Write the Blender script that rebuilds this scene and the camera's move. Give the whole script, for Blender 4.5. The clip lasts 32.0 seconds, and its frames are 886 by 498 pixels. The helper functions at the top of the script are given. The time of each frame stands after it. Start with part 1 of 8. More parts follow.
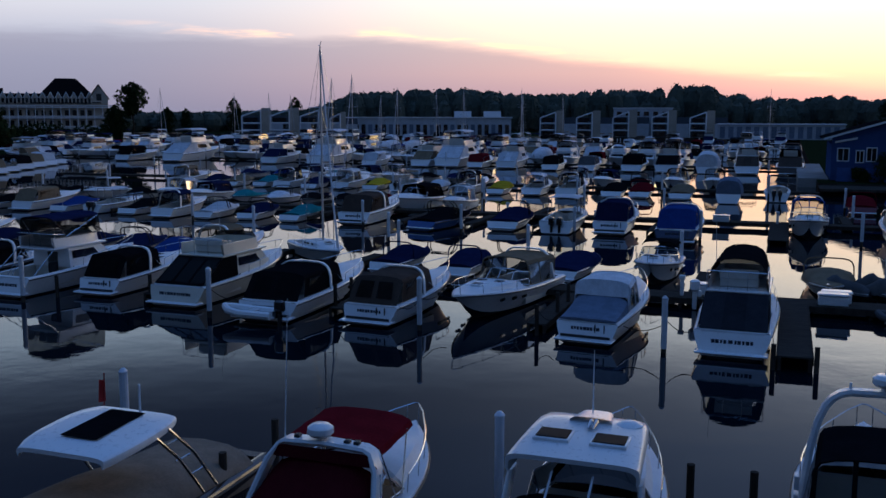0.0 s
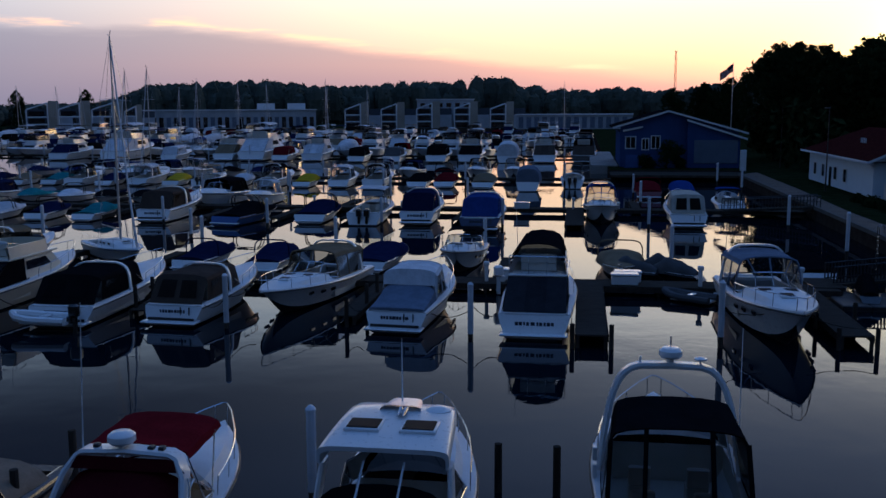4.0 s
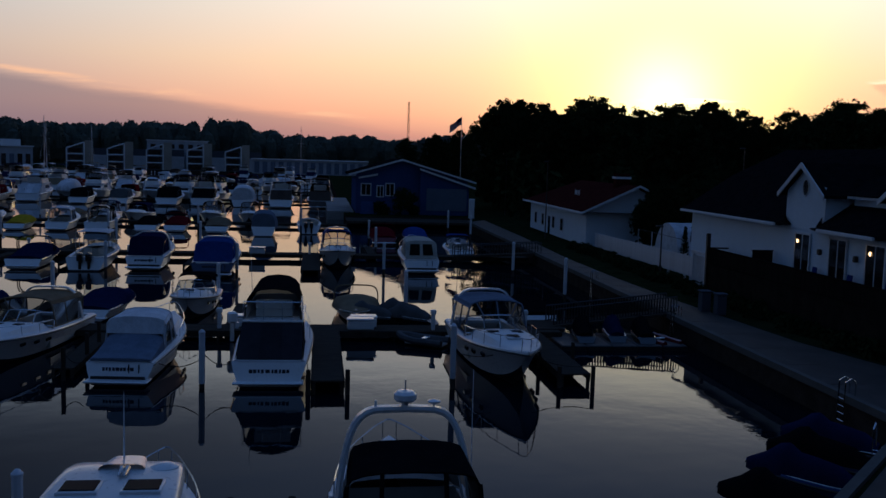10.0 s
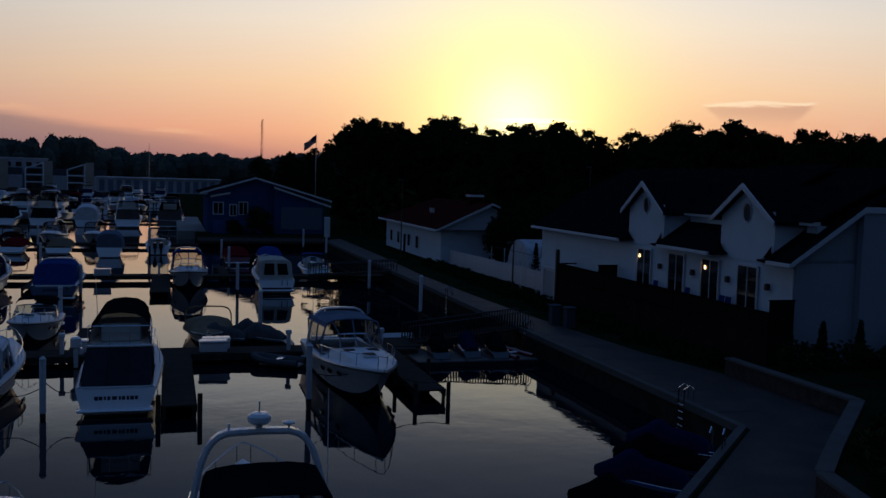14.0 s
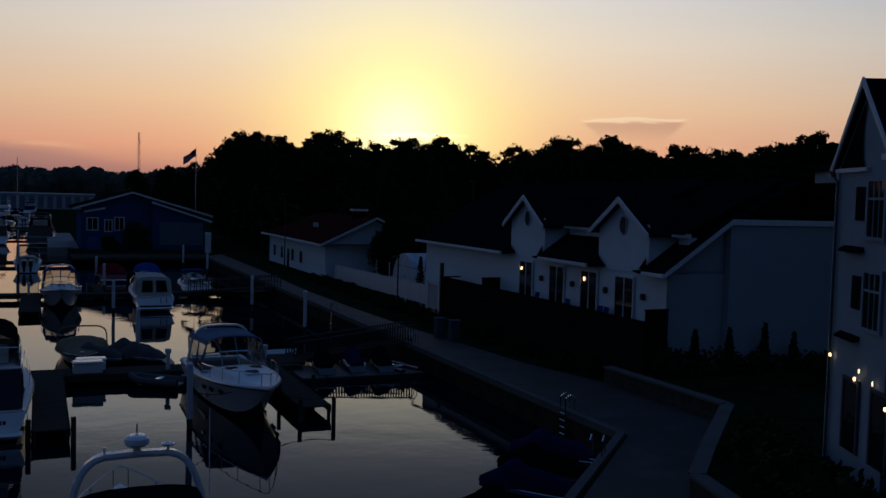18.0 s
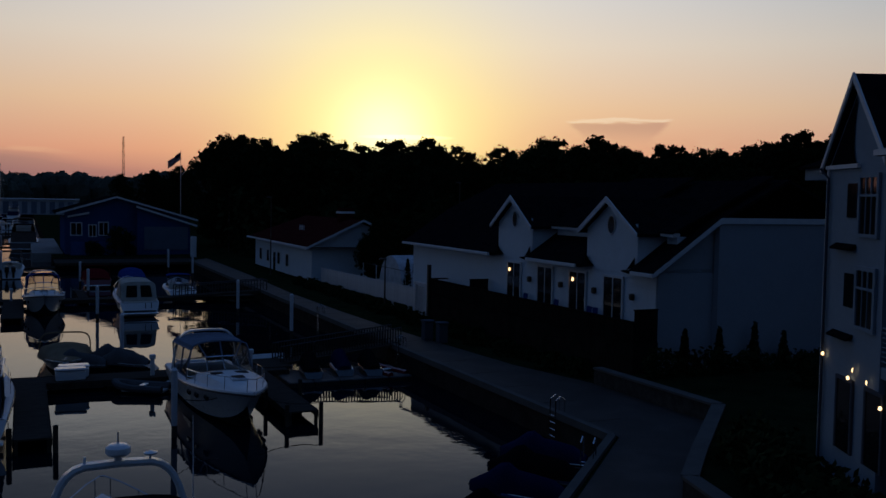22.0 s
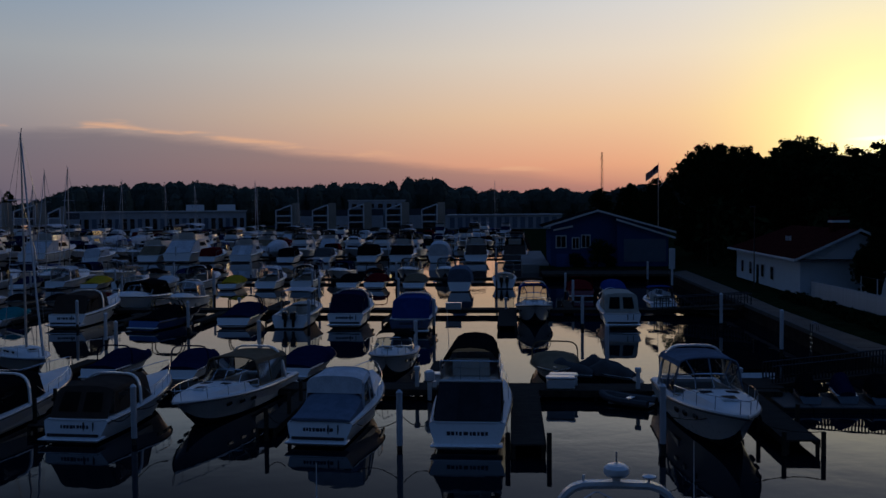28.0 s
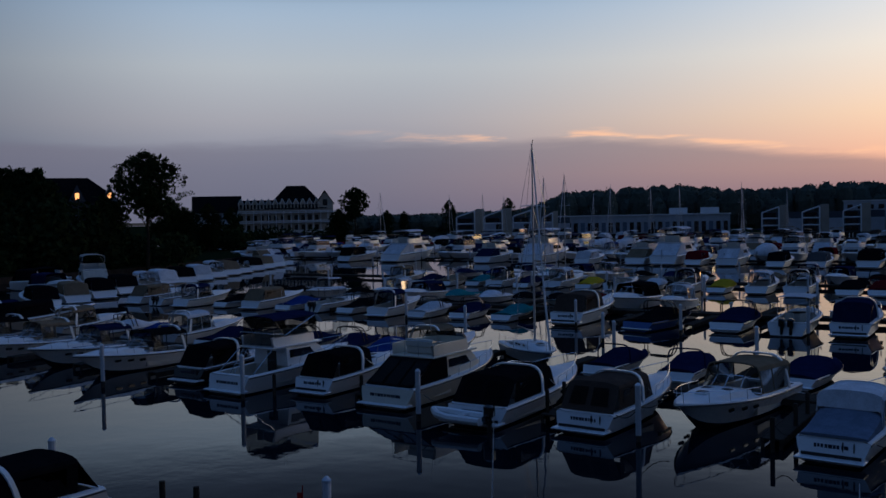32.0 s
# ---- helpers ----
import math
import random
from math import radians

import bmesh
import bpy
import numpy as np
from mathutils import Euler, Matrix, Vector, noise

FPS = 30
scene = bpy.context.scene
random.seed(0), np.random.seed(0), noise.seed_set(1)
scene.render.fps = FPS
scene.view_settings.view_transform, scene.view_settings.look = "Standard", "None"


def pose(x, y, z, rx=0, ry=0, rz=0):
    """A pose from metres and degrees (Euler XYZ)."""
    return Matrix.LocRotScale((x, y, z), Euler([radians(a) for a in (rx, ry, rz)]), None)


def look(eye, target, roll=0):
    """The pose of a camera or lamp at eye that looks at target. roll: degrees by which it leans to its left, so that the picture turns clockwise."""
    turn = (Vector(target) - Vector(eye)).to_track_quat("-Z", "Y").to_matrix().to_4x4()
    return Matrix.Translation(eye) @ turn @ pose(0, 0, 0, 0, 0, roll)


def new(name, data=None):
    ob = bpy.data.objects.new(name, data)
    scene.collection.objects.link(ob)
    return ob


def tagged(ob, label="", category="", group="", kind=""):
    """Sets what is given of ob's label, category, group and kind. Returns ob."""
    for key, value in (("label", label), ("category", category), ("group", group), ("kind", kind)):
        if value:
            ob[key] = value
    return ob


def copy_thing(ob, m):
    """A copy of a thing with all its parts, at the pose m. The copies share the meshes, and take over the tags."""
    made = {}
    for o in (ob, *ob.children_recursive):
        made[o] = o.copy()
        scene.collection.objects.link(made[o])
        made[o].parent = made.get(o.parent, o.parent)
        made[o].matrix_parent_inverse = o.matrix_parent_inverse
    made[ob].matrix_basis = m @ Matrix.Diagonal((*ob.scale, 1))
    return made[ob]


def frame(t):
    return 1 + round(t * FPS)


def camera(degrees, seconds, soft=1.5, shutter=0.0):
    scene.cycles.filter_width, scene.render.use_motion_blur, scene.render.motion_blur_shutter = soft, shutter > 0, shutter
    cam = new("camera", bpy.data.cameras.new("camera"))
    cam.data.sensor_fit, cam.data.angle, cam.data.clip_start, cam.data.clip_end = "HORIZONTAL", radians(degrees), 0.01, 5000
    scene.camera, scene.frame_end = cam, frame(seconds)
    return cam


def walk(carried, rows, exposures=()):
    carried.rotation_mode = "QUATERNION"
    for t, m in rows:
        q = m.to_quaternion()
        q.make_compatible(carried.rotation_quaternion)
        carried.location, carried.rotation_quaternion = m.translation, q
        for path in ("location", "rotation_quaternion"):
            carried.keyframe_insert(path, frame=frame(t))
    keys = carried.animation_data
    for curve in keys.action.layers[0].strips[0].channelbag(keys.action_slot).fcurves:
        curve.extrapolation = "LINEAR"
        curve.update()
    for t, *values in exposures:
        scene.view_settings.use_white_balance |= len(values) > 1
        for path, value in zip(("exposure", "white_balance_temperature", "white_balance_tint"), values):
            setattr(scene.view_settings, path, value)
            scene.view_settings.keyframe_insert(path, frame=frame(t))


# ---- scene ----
cam = camera(50.31, 32.0)
PATH = [
    (0.0, pose(-0.364, -0.432, 10.528, 81.952, -0.053, -0.000)),
    (0.5, pose(-0.328, -0.439, 10.518, 81.870, -0.028, -1.442)),
    (1.0, pose(-0.321, -0.409, 10.509, 81.754, 0.087, -2.797)),
    (1.5, pose(-0.300, -0.393, 10.507, 81.659, 0.181, -4.150)),
    (2.0, pose(-0.261, -0.387, 10.516, 81.552, 0.350, -5.536)),
    (2.5, pose(-0.261, -0.411, 10.516, 81.478, 0.436, -7.038)),
    (3.0, pose(-0.268, -0.430, 10.513, 81.429, 0.480, -8.584)),
    (3.5, pose(-0.257, -0.447, 10.519, 81.410, 0.417, -10.113)),
    (5.5, pose(-0.216, -0.500, 10.534, 81.813, -0.266, -16.285)),
    (6.0, pose(-0.183, -0.455, 10.524, 81.999, -0.425, -17.638)),
    (6.5, pose(-0.166, -0.392, 10.502, 82.209, -0.625, -19.007)),
    (7.0, pose(-0.158, -0.357, 10.501, 82.389, -0.826, -20.363)),
    (7.5, pose(-0.142, -0.311, 10.492, 82.599, -1.028, -21.684)),
    (8.0, pose(-0.131, -0.259, 10.484, 82.894, -1.204, -22.922)),
    (8.5, pose(-0.104, -0.213, 10.472, 83.273, -1.392, -24.134)),
    (9.0, pose(-0.102, -0.168, 10.465, 83.694, -1.526, -25.255)),
    (9.5, pose(-0.096, -0.164, 10.456, 84.104, -1.620, -26.343)),
    (10.0, pose(-0.110, -0.175, 10.458, 84.398, -1.663, -27.455)),
    (10.5, pose(-0.133, -0.207, 10.460, 84.555, -1.708, -28.576)),
    (11.0, pose(-0.110, -0.205, 10.461, 84.641, -1.714, -29.681)),
    (11.5, pose(-0.143, -0.251, 10.463, 84.714, -1.771, -30.811)),
    (12.0, pose(-0.128, -0.274, 10.473, 84.808, -1.786, -31.892)),
    (12.5, pose(-0.113, -0.278, 10.475, 84.964, -1.809, -33.050)),
    (13.0, pose(-0.125, -0.314, 10.493, 85.163, -1.806, -34.138)),
    (13.5, pose(-0.137, -0.377, 10.513, 85.415, -1.747, -35.174)),
    (14.0, pose(-0.153, -0.404, 10.503, 85.737, -1.687, -36.174)),
    (14.5, pose(-0.140, -0.409, 10.508, 86.020, -1.657, -37.074)),
    (16.5, pose(-0.140, -0.351, 10.512, 86.842, -1.428, -40.408)),
    (17.0, pose(-0.149, -0.426, 10.520, 86.799, -1.394, -41.251)),
    (17.5, pose(-0.166, -0.476, 10.515, 86.787, -1.486, -42.185)),
    (18.0, pose(-0.168, -0.502, 10.524, 86.776, -1.554, -43.162)),
    (18.5, pose(-0.160, -0.470, 10.504, 86.795, -1.585, -44.185)),
    (19.0, pose(-0.144, -0.472, 10.495, 86.819, -1.661, -45.163)),
    (19.5, pose(-0.132, -0.453, 10.491, 86.856, -1.678, -46.145)),
    (20.0, pose(-0.108, -0.454, 10.505, 86.864, -1.627, -46.772)),
    (20.5, pose(-0.106, -0.425, 10.494, 86.912, -1.538, -47.065)),
    (21.0, pose(-0.092, -0.379, 10.493, 86.920, -1.444, -46.828)),
    (21.5, pose(0.067, -0.196, 10.501, 86.874, -1.294, -45.771)),
    (22.0, pose(0.156, -0.145, 10.478, 86.913, -1.047, -43.981)),
    (22.5, pose(0.275, 0.006, 10.467, 86.923, -0.867, -42.076)),
    (23.0, pose(0.384, 0.164, 10.457, 86.903, -0.715, -40.173)),
    (23.5, pose(0.482, 0.329, 10.446, 86.883, -0.561, -38.258)),
    (24.0, pose(0.569, 0.502, 10.435, 86.837, -0.362, -36.332)),
    (24.5, pose(0.641, 0.685, 10.424, 86.817, -0.269, -34.182)),
    (26.5, pose(0.780, 1.481, 10.392, 87.098, 0.099, -25.084)),
    (27.0, pose(0.690, 1.521, 10.395, 87.193, 0.144, -22.393)),
    (27.5, pose(0.583, 1.562, 10.400, 87.318, 0.261, -19.269)),
    (28.0, pose(0.462, 1.600, 10.406, 87.483, 0.460, -15.793)),
    (28.5, pose(0.320, 1.635, 10.413, 87.681, 0.681, -11.802)),
    (29.0, pose(0.171, 1.661, 10.420, 87.875, 1.007, -7.685)),
    (29.5, pose(0.025, 1.676, 10.427, 88.052, 1.439, -3.698)),
    (30.0, pose(-0.122, 1.680, 10.433, 88.211, 1.783, 0.298)),
    (30.5, pose(-0.255, 1.675, 10.439, 88.393, 1.656, 3.962)),
    (31.0, pose(-0.378, 1.663, 10.440, 88.409, 1.387, 7.341)),
    (31.5, pose(-0.484, 1.647, 10.435, 88.276, 1.204, 10.253)),
    (32.0, pose(-0.574, 1.628, 10.427, 88.067, 1.126, 12.776)),
]
EXPOSURES = [(0.0, 0.5), (3.0, 0.44), (5.0, 0.22), (8.0, -0.2), (10.0, -0.5), (13.0, -0.76), (19.0, -1.02), (23.0, -1.04), (27.0, -1.04), (29.0, -0.8), (32.0, -0.42)]
walk(cam, PATH, EXPOSURES)

# ---- world: dusk sky, the sun going down behind the trees ----
SUN_AZ = radians(40.4)          # clockwise from +y
SUN_EL = radians(3.6)
SUN_DIR = Vector((math.sin(SUN_AZ) * math.cos(SUN_EL), math.cos(SUN_AZ) * math.cos(SUN_EL), math.sin(SUN_EL)))


class Nodes:
    """Short hand for node trees."""

    def __init__(self, tree):
        self.tree = tree
        tree.nodes.clear()

    def add(self, kind, **props):
        n = self.tree.nodes.new(kind)
        for k, v in props.items():
            setattr(n, k, v)
        return n

    def put(self, sock, value):
        if hasattr(value, "is_output"):
            self.tree.links.new(value, sock)
        else:
            sock.default_value = value

    def math(self, op, a, b=0.0, c=0.0, clamp=False):
        n = self.add("ShaderNodeMath", operation=op, use_clamp=clamp)
        for s, v in zip(n.inputs, (a, b, c)):
            self.put(s, v)
        return n.outputs[0]

    def vec(self, op, a, b=(0, 0, 0)):
        n = self.add("ShaderNodeVectorMath", operation=op)
        self.put(n.inputs[0], a)
        self.put(n.inputs[1], b)
        return n

    def ramp(self, fac, stops, mode="LINEAR"):
        n = self.add("ShaderNodeValToRGB")
        n.color_ramp.interpolation = mode
        e = n.color_ramp.elements
        while len(e) < len(stops):
            e.new(0.5)
        for el, (p, c) in zip(e, stops):
            el.position = p
            el.color = (*c, 1) if len(c) == 3 else c
        self.put(n.inputs[0], fac)
        return n.outputs[0]

    def mix(self, fac, a, b, blend="MIX"):
        n = self.add("ShaderNodeMix", data_type="RGBA", blend_type=blend)
        self.put(n.inputs[0], fac)
        for s, v in ((n.inputs[6], a), (n.inputs[7], b)):
            self.put(s, (*v, 1) if isinstance(v, tuple) and len(v) == 3 else v)
        return n.outputs[2]

    def smooth(self, v, lo, hi):
        n = self.add("ShaderNodeMapRange", interpolation_type="SMOOTHSTEP")
        self.put(n.inputs[0], v)
        n.inputs[1].default_value, n.inputs[2].default_value = lo, hi
        return n.outputs[0]

    def noise(self, vector, scale, detail=3.0, rough=0.55):
        n = self.add("ShaderNodeTexNoise")
        if vector is not None:
            self.put(n.inputs["Vector"], vector)
        n.inputs["Scale"].default_value = scale
        n.inputs["Detail"].default_value = detail
        n.inputs["Roughness"].default_value = rough
        return n.outputs["Fac"]


def lin(r, g, b):
    """sRGB 0..255 to linear."""
    return tuple((c / 255 / 12.92) if c < 10.3 else ((c / 255 + 0.055) / 1.055) ** 2.4 for c in (r, g, b))


world = bpy.data.worlds.new("dusk_sky")
scene.world = world
world.use_nodes = True
w = Nodes(world.node_tree)
d = w.add("ShaderNodeTexCoord").outputs["Generated"]
sep = w.add("ShaderNodeSeparateXYZ")
w.put(sep.inputs[0], d)
dx, dy, dz = sep.outputs
el = w.math("MULTIPLY", w.math("ARCSINE", dz), 180 / math.pi)               # degrees above the horizon
az = w.math("MULTIPLY", w.math("ARCTAN2", dx, dy), 180 / math.pi)           # degrees clockwise from +y
off = w.math("ABSOLUTE", w.math("SUBTRACT", az, 40.4))
off = w.math("MINIMUM", off, w.math("SUBTRACT", 360.0, off))                # degrees away from the sun, round the horizon
elf = w.math("DIVIDE", el, 90.0, clamp=True)
warm = w.ramp(elf, [(0.0, lin(158, 118, 124)), (0.012, lin(206, 142, 134)), (0.028, (0.99, 0.47, 0.3)), (0.06, (1.1, 0.73, 0.46)), (0.1, (1.09, 0.93, 0.76)), (0.145, (0.96, 0.97, 0.98)), (0.175, (0.44, 0.52, 0.68)), (0.215, (0.24, 0.34, 0.56)), (0.27, (0.15, 0.24, 0.48)), (0.45, (0.1, 0.21, 0.5)), (1.0, (0.072, 0.19, 0.54))])
cool = w.ramp(elf, [(0.0, lin(86, 98, 124)), (0.035, lin(122, 127, 148)), (0.065, lin(159, 159, 169)), (0.1, lin(174, 181, 189)), (0.14, lin(156, 177, 200)), (0.165, (0.115, 0.165, 0.26)), (0.19, (0.05, 0.075, 0.14)), (0.22, (0.031, 0.051, 0.112)), (0.28, (0.032, 0.06, 0.145)), (0.46, (0.06, 0.15, 0.4)), (1.0, (0.072, 0.19, 0.54))])
back = w.ramp(elf, [(0.0, (0.024, 0.048, 0.095)), (0.15, (0.03, 0.06, 0.122)), (0.45, (0.037, 0.082, 0.2)), (0.72, (0.047, 0.122, 0.33)), (1.0, (0.072, 0.19, 0.54))])
lift = w.math("MULTIPLY", w.math("MINIMUM", w.math("MAXIMUM", w.math("SUBTRACT", el, 14.0), 0.0), 8.0), -2.0)
lift = w.math("ADD", lift, w.math("MULTIPLY", w.math("MINIMUM", el, 16.0), 1.3))
sky = w.mix(w.smooth(w.math("ADD", off, lift), 17.0, 68.0), warm, cool)
sky = w.mix(w.smooth(off, 64.0, 94.0), sky, back)
# low bank of cloud to the north, its lit upper edge, and thin streaks
cv = w.add("ShaderNodeCombineXYZ")
w.put(cv.inputs[0], w.math("MULTIPLY", az, 0.035))
w.put(cv.inputs[1], w.math("MULTIPLY", el, 0.28))
n1 = w.noise(cv.outputs[0], 1.6, 5.0, 0.6)
n2 = w.noise(cv.outputs[0], 5.0, 4.0, 0.6)
edge = w.math("SUBTRACT", 4.9, w.math("MULTIPLY", w.math("MAXIMUM", w.math("ADD", az, 4.0), 0.0), 0.105))
edge = w.math("ADD", edge, w.math("MULTIPLY", w.math("SUBTRACT", n1, 0.5), 2.4))
depth = w.math("SUBTRACT", edge, el)
inbank = w.math("MULTIPLY", w.smooth(depth, -0.1, 0.9), w.smooth(az, 34.0, 8.0))
sky = w.mix(w.math("MULTIPLY", inbank, 0.6), sky, lin(108, 106, 124))
rim = w.math("MULTIPLY", w.smooth(w.math("ABSOLUTE", depth), 0.42, 0.02), w.smooth(n2, 0.47, 0.66))
rim = w.math("MULTIPLY", rim, w.math("MULTIPLY", w.smooth(az, 30.0, 16.0), w.smooth(az, -22.0, -4.0)))
sky = w.mix(w.math("MULTIPLY", rim, 0.75), sky, lin(255, 196, 158))
# a small lit cloud to the south of the sun
ctop = w.math("ADD", 4.75, w.math("MULTIPLY", w.math("SUBTRACT", n2, 0.5), 0.9))
caz = w.math("ADD", w.math("ABSOLUTE", w.math("SUBTRACT", az, 54.4)), w.math("MULTIPLY", w.math("SUBTRACT", ctop, el), 0.9))
cbody = w.math("MULTIPLY", w.smooth(w.math("SUBTRACT", ctop, el), 0.0, 0.2), w.math("MULTIPLY", w.smooth(el, 3.2, 4.5), w.smooth(caz, 3.3, 2.7)))
sky = w.mix(w.math("MULTIPLY", cbody, 0.5), sky, lin(196, 146, 134))
crim = w.math("MULTIPLY", w.smooth(w.math("ABSOLUTE", w.math("SUBTRACT", el, ctop)), 0.13, 0.03), w.smooth(caz, 3.3, 2.6))
sky = w.mix(w.math("MULTIPLY", crim, 0.95), sky, (1.15, 0.86, 0.6))
pa = w.math("DIVIDE", w.math("SUBTRACT", az, 59.6), 0.85)
pe = w.math("DIVIDE", w.math("SUBTRACT", el, 3.65), 0.8)
pr = w.math("SQRT", w.math("ADD", w.math("MULTIPLY", pa, pa), w.math("MULTIPLY", pe, pe)))
pr = w.math("ADD", pr, w.math("MULTIPLY", w.math("SUBTRACT", n2, 0.5), 2.2))
sky = w.mix(w.math("MULTIPLY", w.smooth(pr, 1.0, 0.4), 0.6), sky, lin(255, 200, 165))
# the glow round the sun, and the bright bar of cloud before it
sundot = w.math("MINIMUM", w.vec("DOT_PRODUCT", d, tuple(SUN_DIR)).outputs["Value"], 1.0)
ang = w.math("MULTIPLY", w.math("ARCCOSINE", sundot), 180 / math.pi)
glow = w.math("POWER", 2.718, w.math("MULTIPLY", w.math("MULTIPLY", ang, ang), -0.021))
sky = w.mix(w.math("MULTIPLY", glow, 0.92), sky, (1.65, 1.45, 0.56))
core = w.math("POWER", 2.718, w.math("MULTIPLY", w.math("MULTIPLY", ang, ang), -0.14))
sky = w.mix(core, sky, (0.5, 0.5, 0.5), "ADD")
ba = w.math("DIVIDE", w.math("SUBTRACT", az, 41.6), 3.0)
be = w.math("DIVIDE", w.math("SUBTRACT", el, 3.62), 0.16)
br = w.math("ADD", w.math("MULTIPLY", ba, ba), w.math("MULTIPLY", be, be))
br = w.math("ADD", br, w.math("MULTIPLY", w.math("SUBTRACT", n2, 0.5), 1.5))
sky = w.mix(w.smooth(br, 1.2, 0.2), sky, (1.3, 0.75, 0.25), "ADD")
below = w.math("LESS_THAN", el, 0.0)
sky = w.mix(below, sky, (0.02, 0.022, 0.028))
nish = w.add("ShaderNodeTexSky", sky_type="NISHITA", sun_disc=False, sun_elevation=SUN_EL, sun_rotation=SUN_AZ, air_density=1.0, dust_density=1.5)
bg1 = w.add("ShaderNodeBackground")
w.put(bg1.inputs[0], sky)
w.put(bg1.inputs[1], w.math("SUBTRACT", 1.42, w.math("MULTIPLY", w.smooth(el, 11.5, 17.5), 0.5)))
bg2 = w.add("ShaderNodeBackground")
w.put(bg2.inputs[0], nish.outputs[0])
bg2.inputs[1].default_value = 0.006
addsh = w.add("ShaderNodeAddShader")
w.put(addsh.inputs[0], bg1.outputs[0])
w.put(addsh.inputs[1], bg2.outputs[0])
wout = w.add("ShaderNodeOutputWorld")
w.put(wout.inputs[0], addsh.outputs[0])

sun = new("sun", bpy.data.lights.new("sun", "SUN"))
sun.data.energy = 0.06
sun.data.angle = radians(3.0)
sun.data.color = (1.0, 0.55, 0.25)
sun.matrix_world = look((64.8, 76.1, 4.6), (0, 0, 0))

# ---- materials ----
MATS = {}


def surface(name, color, rough=0.5, metal=0.0, vary=0.15, scale=3.0, bump=0.0, bump_scale=20.0, spread=0.0, dirt=None, coat=0.0, stretch=(1, 1, 1), spec=None):
    """A painted, woven or worn surface: two scales of noise in the colour, fine relief, and a little spread from thing to thing."""
    m = bpy.data.materials.new(name)
    m.use_nodes = True
    t = Nodes(m.node_tree)
    out = t.add("ShaderNodeOutputMaterial")
    p = t.add("ShaderNodeBsdfPrincipled")
    t.put(out.inputs[0], p.outputs[0])
    co = t.add("ShaderNodeTexCoord").outputs["Object"]
    if stretch != (1, 1, 1):
        co = t.vec("MULTIPLY", co, stretch).outputs[0]
    big = t.noise(co, scale, 3.0)
    fine = t.noise(co, scale * 9.0, 2.0)
    f = t.math("ADD", t.math("MULTIPLY", big, 0.65), t.math("MULTIPLY", fine, 0.35))
    dark = tuple(c * (1 - vary) for c in color)
    light = tuple(min(1, c * (1 + vary)) for c in color)
    col = t.mix(t.smooth(f, 0.3, 0.7), dark, light)
    if dirt:
        col = t.mix(t.math("MULTIPLY", t.smooth(big, 0.5, 0.75), 0.3), col, dirt)
    if spread:
        rnd = t.add("ShaderNodeObjectInfo").outputs["Random"]
        hsv = t.add("ShaderNodeHueSaturation")
        t.put(hsv.inputs["Value"], t.math("ADD", 1 - spread, t.math("MULTIPLY", rnd, 2 * spread)))
        t.put(hsv.inputs["Color"], col)
        col = hsv.outputs[0]
    t.put(p.inputs["Base Color"], col)
    t.put(p.inputs["Roughness"], t.math("ADD", rough - 0.02 - 0.2 * vary, t.math("MULTIPLY", fine, 0.04 + 0.4 * vary), clamp=True))
    p.inputs["Metallic"].default_value = metal
    p.inputs["Specular IOR Level"].default_value = spec if spec is not None else (0.0 if rough > 0.65 else 0.5)
    p.inputs["Coat Weight"].default_value = coat
    if bump:
        b = t.add("ShaderNodeBump")
        b.inputs["Strength"].default_value = bump
        b.inputs["Distance"].default_value = 0.02
        t.put(b.inputs["Height"], t.noise(co, bump_scale, 3.0))
        t.put(p.inputs["Normal"], b.outputs[0])
    MATS[name] = m
    return m


gel_white = surface("gelcoat_white", (0.79, 0.8, 0.81), 0.28, vary=0.02, scale=0.8, spread=0.1, coat=0.3)
gel_cream = surface("gelcoat_cream", (0.62, 0.58, 0.49), 0.3, vary=0.06, scale=0.8, spread=0.08, coat=0.3)
gel_navy = surface("gelcoat_navy", (0.02, 0.035, 0.09), 0.22, vary=0.1, scale=0.8, coat=0.4)
gel_black = surface("gelcoat_black", (0.015, 0.014, 0.014), 0.2, vary=0.1, scale=0.8, coat=0.4)
gel_brown = surface("gelcoat_brown", (0.035, 0.02, 0.014), 0.2, vary=0.1, scale=0.8, coat=0.4)
gel_blue = surface("gelcoat_blue", (0.03, 0.09, 0.28), 0.25, vary=0.1, scale=0.8, coat=0.3)
gel_red = surface("gelcoat_red", (0.16, 0.012, 0.014), 0.25, vary=0.1, scale=0.8, coat=0.3)
bottom_paint = surface("bottom_paint", (0.018, 0.022, 0.03), 0.6, vary=0.25, scale=2.0, dirt=(0.03, 0.04, 0.025))
deck_grip = surface("deck_nonskid", (0.76, 0.77, 0.78), 0.55, vary=0.06, scale=1.5, bump=0.15, bump_scale=90.0, spread=0.08)
rubber = surface("rubber", (0.02, 0.02, 0.022), 0.6, vary=0.2)
steel = surface("stainless_steel", (0.55, 0.56, 0.58), 0.18, 1.0, vary=0.05)
alu = surface("mast_aluminium", (0.55, 0.55, 0.56), 0.4, 0.7, vary=0.08, stretch=(1, 1, 0.1))
vinyl = surface("seat_vinyl", (0.6, 0.57, 0.52), 0.45, vary=0.06, bump=0.1, bump_scale=60.0)
CANVAS = {}
